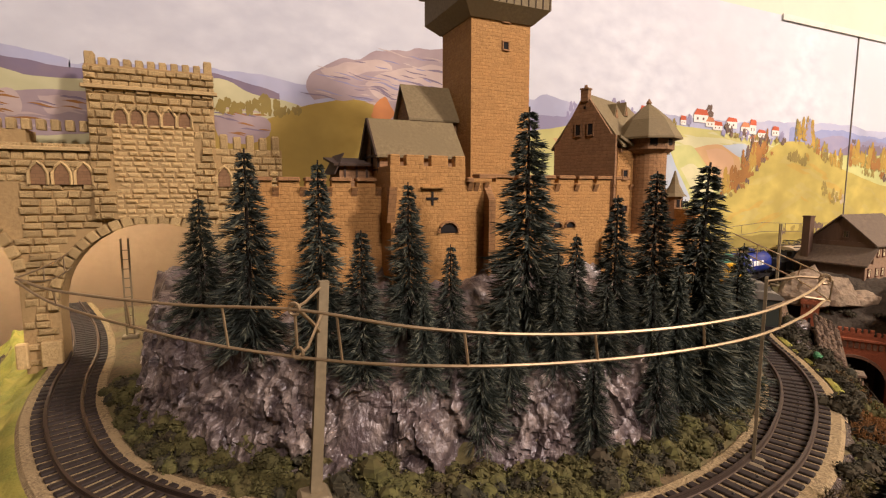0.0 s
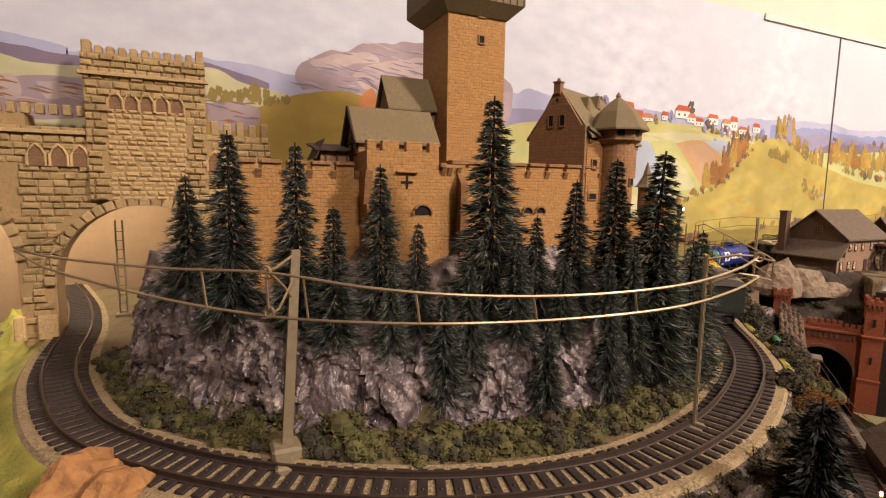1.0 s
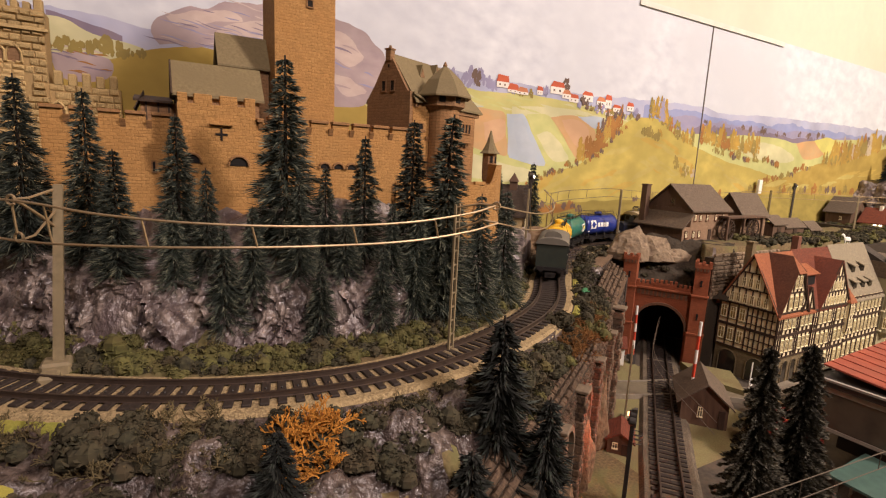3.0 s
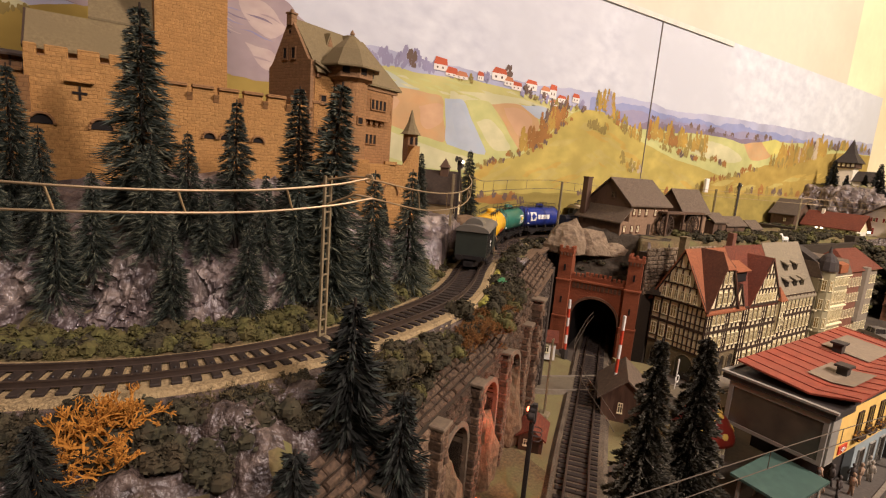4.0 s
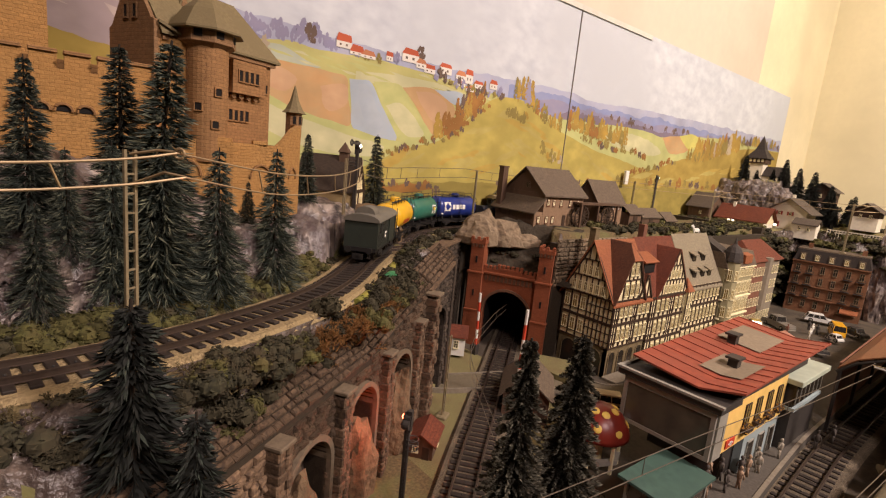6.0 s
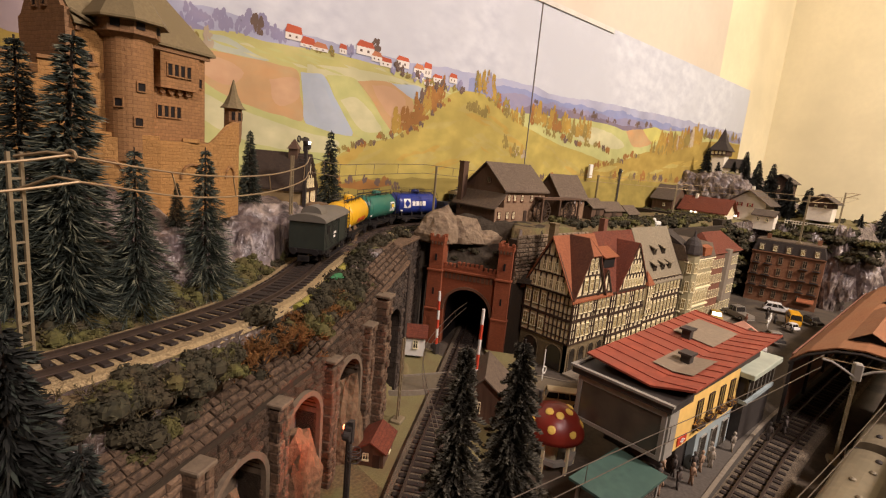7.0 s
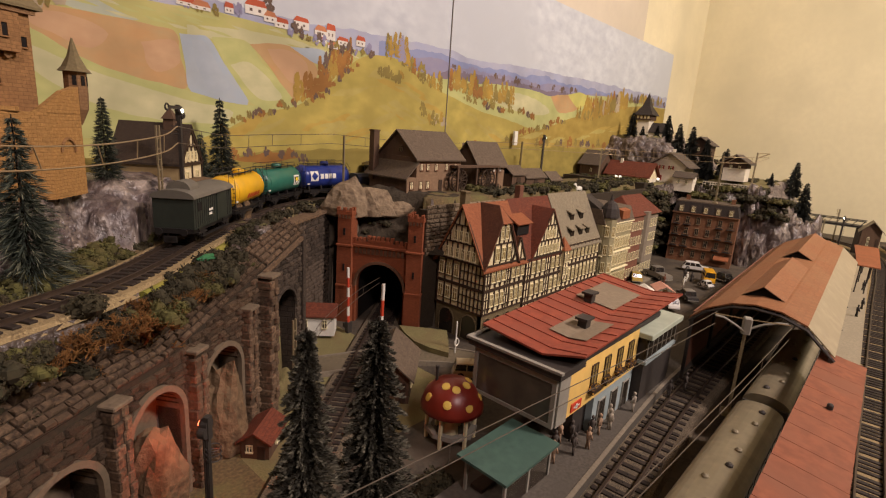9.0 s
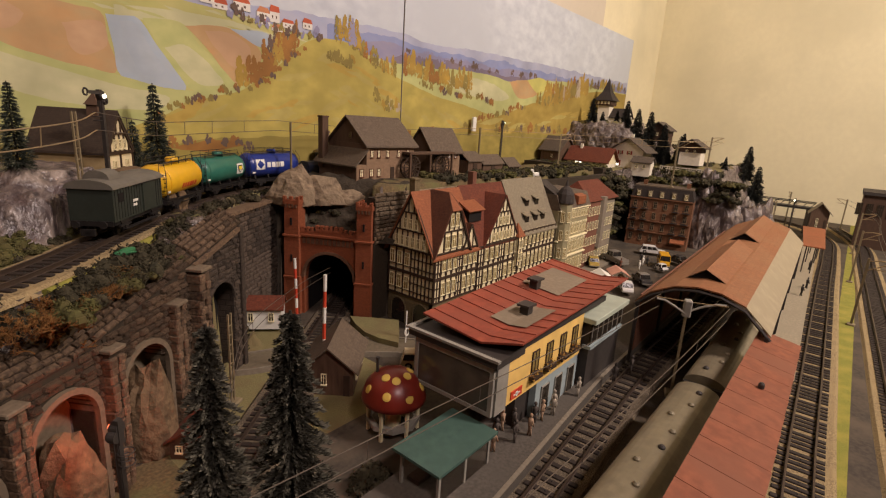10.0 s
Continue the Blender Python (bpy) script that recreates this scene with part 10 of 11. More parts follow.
for i in range(7):
    part("post", Geo().box(0.36 + i * 0.078, -0.1370, 0.0125, 0.363 + i * 0.078, -0.1340, 0.0705), "trim_dark", pr)
part("vent_knob", Geo().lathe([(0.0022, 0), (0.0022, 0.003), (0.0012, 0.0042)], 10, (0.745, -0.134, 0.0735)), "trim_dark", pr)


def coach(s, label):
    m = seat(S2, s, 0.07, 0.0072)
    t = thing("passenger_coach", label, "passenger coach", m, "coaches at the platform")
    L, w = 0.238, 0.034
    part("body", Geo().box(-L / 2, -w / 2, 0.010, L / 2, w / 2, 0.036), "coach_dark", t)
    arc = [((w / 2 + 0.0006) * math.sin(a), 0.0355 + 0.0088 * math.cos(a)) for a in [-1.57 + 3.14 * i / 14 for i in range(15)]]
    part("roof", Geo().prism(arc[::-1], -L / 2 + 0.004, L / 2 - 0.004, "x"), "silver", t, "dull silver rounded roof", soft=False)
    for i in range(12):
        x = -L / 2 + 0.014 + i * (L - 0.028) / 11
        for sd in (-1, 1):
            part("coach_window", Geo().box(x - 0.006, min(sd * w / 2, sd * (w / 2 + 0.0004)), 0.023, x + 0.006, max(sd * w / 2, sd * (w / 2 + 0.0004)), 0.031), "pane_dark", t)
    for i in range(9):
        part("roof_vent", Geo().lathe([(0.0024, 0), (0.0024, 0.0012), (0.0012, 0.0024)], 10, (-L / 2 + 0.022 + i * 0.0243, -0.004 if i % 3 else 0.004, 0.0440)), "silver" if i % 4 else "trim_dark", t)
    for x in (-0.078, 0.078):
        part("bogie", Geo().box(x - 0.018, -0.012, 0.002, x + 0.018, 0.012, 0.009), "running_gear", t)
    part("gangway", Geo().box(L / 2 - 0.002, -0.007, 0.012, L / 2 + 0.004, 0.007, 0.036), "running_gear", t)


off = 0.0
for a, b in zip(S2, S2[1:]):
    if a.x > 0.645:
        break
    off += (b - a).length
coach(off, "dark coach with a dull silver roof at the platform")
coach(off + 0.249, "dark coach with a silver roof entering the shed")


# ---- overhead line ----
def lattice_mast(x, y, z0, h, w=0.0045, rot=0.0, label="olive lattice mast of the overhead line"):
    t = thing("catenary_mast", label, "catenary mast", pose(x, y, z0, 0, 0, rot), "overhead line masts")
    for sx in (-1, 1):
        part("leg", Geo().box(sx * w / 2 - 0.0007, -0.0007, 0, sx * w / 2 + 0.0007, 0.0007, h), "mast", t)
    n = int(h / 0.009)
    for i in range(n):
        z = 0.004 + i * (h - 0.006) / n
        part("lattice_bar", Geo().beam((-w / 2, 0, z), (w / 2, 0, z), 0.0009), "mast", t)
    part("foot", Geo().soft(-0.007, -0.0055, -0.001, 0.007, 0.0055, 0.003, 0.001), "mast", t)
    return t


m1 = thing("catenary_mast", "olive square overhead-line mast with a ring insulator bracket", "catenary mast", None, "overhead line masts")
part("post", Geo().add([(0.0315, 0.2105, 0.147), (0.0365, 0.2105, 0.147), (0.0365, 0.2145, 0.147), (0.0315, 0.2145, 0.147), (0.0382, 0.2098, 0.2465), (0.0422, 0.2098, 0.2465), (0.0422, 0.2136, 0.2465), (0.0382, 0.2136, 0.2465)],
                       [(3, 2, 1, 0), (4, 5, 6, 7), (0, 1, 5, 4), (1, 2, 6, 5), (2, 3, 7, 6), (3, 0, 4, 7)]), "mast", m1)
part("foot", Geo().soft(0.0265, 0.2045, 0.1455, 0.0405, 0.2185, 0.1525, 0.0015).soft(0.027, 0.194, 0.1455, 0.036, 0.206, 0.1495, 0.0012), "mast", m1)
part("bracket", Geo().tube([(0.0375, 0.2105, 0.2250), (0.0335, 0.2040, 0.2310), (0.0275, 0.1950, 0.2385), (0.0255, 0.1915, 0.2400)], 0.0008, 5).tube([(0.0385, 0.2105, 0.2440), (0.0300, 0.1990, 0.2405), (0.0255, 0.1915, 0.2405)], 0.0006, 5), "wire", m1)
part("stay", Geo().tube([(0.0385, 0.2090, 0.2330), (0.0310, 0.2000, 0.2220), (0.0262, 0.1935, 0.2205)], 0.0006, 5), "wire", m1)


def ring(c, r, t, tag):
    part("ring_insulator", Geo().tube([(c[0] + r * math.cos(a) * 0.8, c[1] - r * math.cos(a) * 0.6, c[2] + r * math.sin(a)) for a in [i * math.pi / 8 for i in range(17)]], 0.0007, 5), "wire", t)


ring((0.0250, 0.1910, 0.2402), 0.0022, m1, 0)
ring((0.0262, 0.1935, 0.2222), 0.0022, m1, 0)
part("ring_hanger", Geo().tube([(0.0252, 0.1913, 0.2380), (0.0258, 0.1925, 0.2244)], 0.0006, 5), "wire", m1)
UPPER = [(-0.094, 0.315, 0.2410), (-0.067, 0.272, 0.2400), (-0.017, 0.222, 0.2395), (0.0250, 0.1910, 0.2400), (0.062, 0.162, 0.2362), (0.102, 0.143, 0.2338), (0.150, 0.132, 0.2330), (0.200, 0.129, 0.2345), (0.242, 0.134, 0.2385), (0.264, 0.139, 0.2425)]
LOWER = [(-0.094, 0.315, 0.2390), (-0.067, 0.2735, 0.2330), (-0.017, 0.2235, 0.2255), (0.0262, 0.1935, 0.2205), (0.062, 0.1640, 0.2215), (0.102, 0.1448, 0.2222), (0.150, 0.1336, 0.2228), (0.200, 0.1306, 0.2240), (0.242, 0.1350, 0.2275), (0.268, 0.1405, 0.2315)]


def catenary(name_label, up, lo, drops, r=0.00062):
    m = "wire" if r > 0.00045 else "wire_dark"
    t = thing("overhead_line", name_label, "overhead line")
    U, L = spline(up, 0.006), spline(lo, 0.006)
    part("carrier_wire", Geo().tube(U, r, 6), m, t)
    part("contact_wire", Geo().tube(L, r, 6), m, t)
    for k in range(1, drops):
        a, b = U[round((len(U) - 1) * k / drops)], L[round((len(L) - 1) * k / drops)]
        part("dropper", Geo().tube([a, b], r * 0.85, 5), m, t)


catenary("bronze overhead line with two wires above the castle bend", UPPER, LOWER, 9)
lattice_mast(0.2475, 0.1560, TRACK_Z - 0.002, 0.098, 0.0050, 30, "slim olive lattice mast at the bend")
arm2 = thing("wire_bracket", "bronze bracket of the overhead line", "bracket")
part("arm", Geo().tube([(0.2475, 0.1560, 0.2400), (0.258, 0.147, 0.2430), (0.266, 0.1395, 0.2428)], 0.0007, 5).tube([(0.2475, 0.1560, 0.2260), (0.260, 0.146, 0.2330), (0.268, 0.1405, 0.2318)], 0.0007, 5), "wire", arm2)
ring((0.2650, 0.1392, 0.2424), 0.0022, arm2, 1)
catenary("thin overhead line above the hill bend", [(0.264, 0.139, 0.2425), (0.32, 0.165, 0.2345), (0.38, 0.215, 0.2325), (0.44, 0.285, 0.2365), (0.468, 0.330, 0.2430)],
         [(0.268, 0.1405, 0.2315), (0.32, 0.166, 0.2225), (0.38, 0.216, 0.2205), (0.44, 0.286, 0.2235), (0.468, 0.330, 0.2290)], 6, 0.0005)
lattice_mast(0.4560, 0.3420, 0.155, 0.088, 0.0045, 40)
catenary("thin overhead line along the backdrop", [(0.468, 0.330, 0.2430), (0.54, 0.398, 0.2350), (0.62, 0.452, 0.2360), (0.725, 0.470, 0.2400)],
         [(0.468, 0.330, 0.2290), (0.54, 0.399, 0.2215), (0.62, 0.453, 0.2220), (0.725, 0.470, 0.2270)], 6, 0.0004)
lattice_mast(0.7285, 0.4450, 0.150, 0.0895, 0.0030, 80)
catenary("thin overhead line behind the mill", [(0.725, 0.470, 0.2400), (0.85, 0.480, 0.2350), (1.0, 0.480, 0.2350), (1.18, 0.478, 0.2420)],
         [(0.725, 0.470, 0.2270), (0.85, 0.480, 0.2225), (1.0, 0.480, 0.2225), (1.18, 0.478, 0.2300)], 7, 0.0004)
lattice_mast(1.185, 0.4550, 0.160, 0.085, 0.0030, 80)
lattice_mast(-0.080, 0.545, TRACK_Z, 0.095, 0.0060, 0, "olive lattice mast behind the gate arch")
catenary("bronze overhead line passing under the gate arch", [(-0.094, 0.315, 0.2410), (-0.104, 0.42, 0.2360), (-0.112, 0.53, 0.2380)], [(-0.094, 0.315, 0.2390), (-0.104, 0.42, 0.2250), (-0.112, 0.53, 0.2240)], 3)


hm = lattice_mast(0.806, -0.062, 0.012, 0.093, 0.0060, 20, "olive lattice mast with two curved arms at the shed mouth")
part("mast_head", Geo().soft(-0.004, -0.0035, 0.081, 0.004, 0.0035, 0.0965, 0.001), "trim_grey", hm, "pale mast head")
part("side_arm", Geo().tube([(0.003, 0, 0.083), (0.004, -0.012, 0.090), (0.004, -0.024, 0.0945), (0.004, -0.032, 0.095)], 0.0011, 6), "trim_grey", hm)
part("side_arm", Geo().tube([(-0.003, 0, 0.083), (-0.004, 0.010, 0.089), (-0.004, 0.020, 0.094), (-0.004, 0.027, 0.0945)], 0.0011, 6), "trim_grey", hm)
part("tie_rod", Geo().tube([(0, -0.033, 0.0955), (0, 0, 0.0945), (0, 0.027, 0.0950)], 0.0005, 5), "wire", hm)
catenary("thin overhead line above the platform track", [(0.30, 0.010, 0.108), (0.50, -0.004, 0.102), (0.66, -0.020, 0.101), (0.81, -0.036, 0.106)], [(0.30, 0.010, 0.096), (0.50, -0.004, 0.091), (0.66, -0.020, 0.091), (0.81, -0.036, 0.094)], 6, 0.0003)
catenary("thin overhead line above the coaches", [(0.45, -0.076, 0.104), (0.66, -0.086, 0.101), (0.816, -0.094, 0.106)], [(0.45, -0.076, 0.094), (0.66, -0.086, 0.092), (0.816, -0.094, 0.095)], 4, 0.0003)
lattice_mast(0.519, 0.227, 0.0, 0.085, 0.0042, 30, "slim olive lattice mast beside the lower line")
catenary("thin overhead line above the lower line", [(0.44, 0.085, 0.086), (0.519, 0.197, 0.082), (0.62, 0.274, 0.076), (0.71, 0.335, 0.064)], [(0.44, 0.085, 0.076), (0.519, 0.197, 0.073), (0.62, 0.274, 0.067), (0.71, 0.335, 0.057)], 5, 0.00028)


def signal(x, y, z, h, lamp, label, arm=False, rot=0.0):
    t = thing("railway_signal", label, "railway signal", pose(x, y, z, 0, 0, rot))
    part("mast", Geo().box(-0.0016, -0.0016, 0, 0.0016, 0.0016, h), "trim_dark", t)
    for s in (-1, 1):
        part("ladder_rail", Geo().box(0.003 + s * 0.0012, 0.0008, 0.002, 0.0034 + s * 0.0012, 0.0012, h * 0.92), "trim_dark", t)
    hg = Geo()
    for px, pz in ((-0.0005, -0.0045), (0.0022, -0.0085)):
        hg.lathe([(0.0036, 0), (0.0036, 0.0040), (0.0030, 0.0052)], 16, mx=pose(px, 0.0020, h + pz, 90))
    head = part("signal_head", hg.box(-0.0020, -0.0004, h - 0.014, 0.0020, 0.0026, h + 0.001), "trim_dark", t)
    basket = Geo()
    for k in range(3):
        basket.tube([(0.0042 * math.cos(a), 0.004 + 0.0042 * math.sin(a), h - 0.026 + 0.0035 * k) for a in [i * math.pi / 6 for i in range(13)]], 0.0004, 4)
    part("platform_basket", basket, "trim_dark", t)
    part("lamp", Geo().lathe([(0.0017, 0), (0.0017, 0.0012), (0.001, 0.0016)], 12, mx=pose(-0.0005, -0.0031, h - 0.0045, 90)), lamp, head, "lit signal lamp")
    part("lamp", Geo().lathe([(0.0013, 0), (0.0013, 0.0012)], 10, mx=pose(0.0022, -0.0031, h - 0.0085, 90)), "trim_dark", head)
    if arm:
        part("signal_arm", Geo().box(-0.020, -0.0022, h - 0.0032, 0.002, -0.0012, h - 0.0002), "trim_dark", t)
        part("arm_disc", Geo().tube([(-0.022 + 0.0028 * math.cos(a), -0.0017, h - 0.0017 + 0.0028 * math.sin(a)) for a in [i * math.pi / 7 for i in range(15)]], 0.0009, 5), "trim_dark", t)
    part("foot", Geo().soft(-0.005, -0.005, -0.001, 0.005, 0.005, 0.003, 0.001), "trim_dark", t)
    return t


M["lamp_green"] = mat("lit_green_lamp", (0.5, 0.9, 0.6), None, 100, 0.4, 0, emit=((0.7, 1.0, 0.75), 12.0))
M["lamp_red"] = mat("lit_red_lamp", (0.9, 0.2, 0.1), None, 100, 0.4, 0, emit=((1.0, 0.12, 0.05), 20.0))
signal(0.488, 0.379, 0.160, 0.101, "lamp_white", "tall dark semaphore signal with a lit lamp beside the upper line", True, 40)
signal(0.402, 0.128, 0.0, 0.084, "lamp_red", "dark colour-light signal with a red lamp below the arcade wall", False, -145)
signal(1.244, 0.440, 0.165, 0.096, "lamp_green", "slim signal with a green lamp at the backdrop", False, 60)
glow = bpy.data.lights.new("signal_glow", "POINT")
glow.energy, glow.color, glow.shadow_soft_size = 0.085, (1.0, 0.10, 0.03), 0.002
new("signal_glow", glow).location = (0.3985, 0.1375, 0.066)
solid("wall_tag", Geo().soft(1.2165, 0.4970, 0.236, 1.2285, 0.5030, 0.2655, 0.0008), "print_white", "small white box fixed to the backdrop", "box")

# ---- village on the far hill ----
M["platform_pale"] = mat("pale_concrete", (0.34, 0.29, 0.20), (0.27, 0.23, 0.155), 300, 0.9, 0.2, big=25)
M["white_plaster"] = mat("white_plaster", (0.78, 0.71, 0.57), (0.70, 0.63, 0.50), 200, 0.85, 0.1)
M["chalet_wood"] = mat("dark_chalet_wood", (0.075, 0.04, 0.024), (0.05, 0.027, 0.016), 300, 0.8, 0.3, stretch=(1, 1, 0.2))
M["chalet_roof"] = mat("grey_brown_shingle", (0.13, 0.10, 0.075), (0.09, 0.07, 0.052), 300, 0.8, 0.3, brick=(0.0026, 0.0018, 0.0002, 0.75, "x"), depth=0.0003)
M["shutter_red"] = mat("red_shutter", (0.32, 0.05, 0.035), (0.26, 0.04, 0.028), 200, 0.7, 0.1)
M["house_lamp"] = mat("lit_house_window", (0.9, 0.85, 0.75), None, 100, 0.4, 0, emit=((1.0, 0.93, 0.80), 4.0))


def village_house(name, label, x0, y0, x1, y1, z0, ze, zr, along, wall, upper, roof_m, over=0.006, front=(), shutters=False, lit=(), chim=None):
    """A house whose -x side looks at the square; front = (y, z, w, h) of its windows."""
    t = thing(name, label, "house", group="village houses")
    zm = z0 + (ze - z0) * 0.55
    part("wall", Geo().box(x0, y0, z0 - 0.012, x1, y1, zm), wall, t)
    part("upper_wall", Geo().box(x0 - 0.0006, y0 - 0.0006, zm, x1 + 0.0006, y1 + 0.0006, ze), upper, t)
    if along == "x":
        part("gable_wall", Geo().prism([(y0, ze), (y1, ze), ((y0 + y1) / 2, zr - 0.001)], x0, x1, "x"), upper, t)
    else:
        part("gable_wall", Geo().prism([(x0, ze), (x1, ze), ((x0 + x1) / 2, zr - 0.001)][::-1], y0, y1, "y"), upper, t)
    part("roof", Geo().gable(x0, y0, x1, y1, ze, zr, 0.0016, along, over), roof_m, t)
    for k, (y, z, w, h) in enumerate(front):
        m = FX(x0 - 0.0012, y)
        window(t, m @ Matrix.Translation((0, 0, z)), w, h, "frame_cream", "house_lamp" if k in lit else "pane_dark")
        if shutters:
            for s in (-1, 1):
                part("shutter", Geo().box(s * (w / 2 + 0.002) - 0.0017, -0.0010, z, s * (w / 2 + 0.002) + 0.0017, 0, z + h), "shutter_red", t, m=m)
    if chim:
        part("chimney", Geo().box(chim[0] - 0.003, chim[1] - 0.003, ze, chim[0] + 0.003, chim[1] + 0.003, chim[2]), "white_plaster", t)
    return t


village_house("village_house", "long low house with a red roof and lit windows", 1.535, 0.318, 1.592, 0.422, 0.164, 0.184, 0.211, "y", "white_plaster", "plaster_cream", "tile_red", 0.008,
              [(0.396, 0.172, 0.007, 0.009), (0.386, 0.172, 0.007, 0.009), (0.35, 0.172, 0.006, 0.008), (0.335, 0.170, 0.006, 0.010)], False, (0, 1), (1.56, 0.398, 0.219))
village_house("village_house", "white chalet with red shutters below a wide grey roof", 1.602, 0.256, 1.665, 0.332, 0.166, 0.214, 0.240, "x", "white_plaster", "white_plaster", "chalet_roof", 0.012,
              [(0.312, 0.200, 0.006, 0.009), (0.289, 0.200, 0.006, 0.009), (0.316, 0.171, 0.008, 0.014)], True, (2,), (1.64, 0.300, 0.250))
village_house("village_house", "small white annexe with a brown roof", 1.575, 0.226, 1.599, 0.270, 0.164, 0.187, 0.197, "y", "white_plaster", "white_plaster", "chalet_roof", 0.004, [(0.258, 0.172, 0.006, 0.008), (0.240, 0.172, 0.006, 0.008)])
village_house("village_house", "dark wooden chalet on a white base at the hill edge", 1.655, 0.138, 1.700, 0.186, 0.197, 0.231, 0.246, "x", "white_plaster", "chalet_wood", "chalet_roof", 0.010, [(0.170, 0.214, 0.005, 0.008), (0.152, 0.214, 0.005, 0.008)])
village_house("village_house", "dark wooden chalet high on the hill", 1.800, 0.262, 1.850, 0.318, 0.232, 0.268, 0.286, "x", "chalet_wood", "chalet_wood", "chalet_roof", 0.008, [(0.29, 0.25, 0.005, 0.008)])
village_house("village_house", "brown barn with a slanting grey roof at the backdrop", 1.52, 0.44, 1.60, 0.492, 0.164, 0.200, 0.232, "y", "wood_mill", "wood_mill", "chalet_roof", 0.006, [(0.46, 0.18, 0.005, 0.008)])

ch = thing("chapel", "white village chapel with a slate spire and timber belfry", "chapel")
part("tower", Geo().box(1.834, 0.450, 0.255, 1.868, 0.486, 0.328), "white_plaster", ch)
part("belfry", Geo().box(1.829, 0.445, 0.328, 1.873, 0.491, 0.343), "chalet_wood", ch, "dark timber belfry")
for k in range(4):
    part("belfry_opening", Geo().box(1.8278, 0.449 + k * 0.0105, 0.332, 1.8291, 0.455 + k * 0.0105, 0.340), "frame_cream", ch)
part("spire", Geo().add([(1.823, 0.439, 0.342), (1.879, 0.439, 0.342), (1.879, 0.497, 0.342), (1.823, 0.497, 0.342), (1.839, 0.456, 0.368), (1.863, 0.456, 0.368), (1.863, 0.480, 0.368), (1.839, 0.480, 0.368), (1.851, 0.468, 0.408)],
                        [(3, 2, 1, 0), (0, 1, 5, 4), (1, 2, 6, 5), (2, 3, 7, 6), (3, 0, 4, 7), (4, 5, 8), (5, 6, 8), (6, 7, 8), (7, 4, 8)]), "slate_dark", ch, "pointed dark slate spire")
part("nave", Geo().box(1.838, 0.398, 0.255, 1.890, 0.450, 0.296), "white_plaster", ch)
part("nave_roof", Geo().gable(1.838, 0.398, 1.890, 0.4495, 0.296, 0.320, 0.0015, "y", 0.004), "slate_dark", ch)
part("nave_gable", Geo().prism([(1.838, 0.296), (1.890, 0.296), (1.864, 0.319)][::-1], 0.398, 0.4495, "y"), "white_plaster", ch)
for y in (0.438, 0.415):
    window(ch, FX(1.8372, y) @ Matrix.Translation((0, 0, 0.268)), 0.005, 0.011, "frame_cream", "house_lamp")
part("lantern", Geo().lathe([(0.002, 0), (0.002, 0.006), (0.001, 0.008)], 8, (1.82, 0.505, 0.272)).box(1.8195, 0.5045, 0.24, 1.8205, 0.5055, 0.272), "house_lamp", ch)

for x, y, zt, zb in ((1.755, 0.466, 0.346, 0.262), (1.74, 0.428, 0.308, 0.250), (1.77, 0.371, 0.342, 0.258), (1.75, 0.331, 0.320, 0.232), (1.75, 0.296, 0.314, 0.215), (1.74, 0.254, 0.283, 0.20), (1.70, 0.238, 0.266, 0.18), (1.70, 0.246, 0.250, 0.18),
                     (1.76, 0.208, 0.262, 0.19), (1.78, 0.402, 0.313, 0.258), (1.77, 0.217, 0.255, 0.2), (1.69, 0.225, 0.235, 0.182), (1.70, 0.09, 0.212, 0.18), (1.84, 0.063, 0.241, 0.150), (1.84, 0.034, 0.192, 0.09), (1.62, 0.21, 0.196, 0.17)):
    fir(x, y, zt, 2, "dark slender fir on the village hill", "firs on the village hill", min(zb, gz(x, y)), wide=1.15, meshes=HILL_FIR)
fence = thing("fence", "low white fence along the village terrace", "fence")
n = 22
for i in range(n):
    y = 0.213 - 0.115 * i / (n - 1)
    part("post", Geo().box(1.6095, y - 0.0006, 0.160, 1.6107, y + 0.0006, 0.181), "white_plaster", fence)
for z in (0.174, 0.179):
    part("rail", Geo().box(1.6086, 0.097, z, 1.6094, 0.214, z + 0.0016), "white_plaster", fence)
wallv = solid("terrace_wall", Geo().box(1.455, 0.293, 0.10, 1.475, 0.50, 0.170).box(1.595, 0.22, 0.12, 1.605, 0.262, 0.170), "wall_joint", "low stone wall at the terrace edge", "wall", "structure")
rv = random.Random(5)
for k in range(230):
    y = rv.uniform(0.03, 0.49)
    x = (1.598 if y < 0.26 else 1.468) + rv.uniform(-0.02, 0.03)
    shrub(x, y, rv.uniform(0.007, 0.015), rv.choice(("bush", "bush_dark", "bush_dark")), max(gz(x, y), rv.uniform(0.11, 0.155)), "olive bush on the terrace edge", group="bushes on the village hill", far=True)
for k in range(80):
    x, y = rv.uniform(1.43, 1.60), rv.uniform(0.245, 0.285)
    shrub(x, y, rv.uniform(0.008, 0.014), rv.choice(("bush", "bush_dark", "bush_dark")), rv.uniform(0.02, 0.15), far=True)
for k in range(150):
    x, y = rv.uniform(0.90, 1.46), 0.296 + abs(rv.gauss(0, 0.03))
    shrub(x, y, rv.uniform(0.006, 0.013), rv.choice(("bush", "bush_dark", "bush_dark")), None, far=True)
for k in range(40):
    x, y = rv.uniform(1.62, 1.88), rv.uniform(0.05, 0.5)
    shrub(x, y, rv.uniform(0.006, 0.013), rv.choice(("bush", "bush_dark")), None, "olive bush on the village hill", group="bushes on the village hill", far=True)
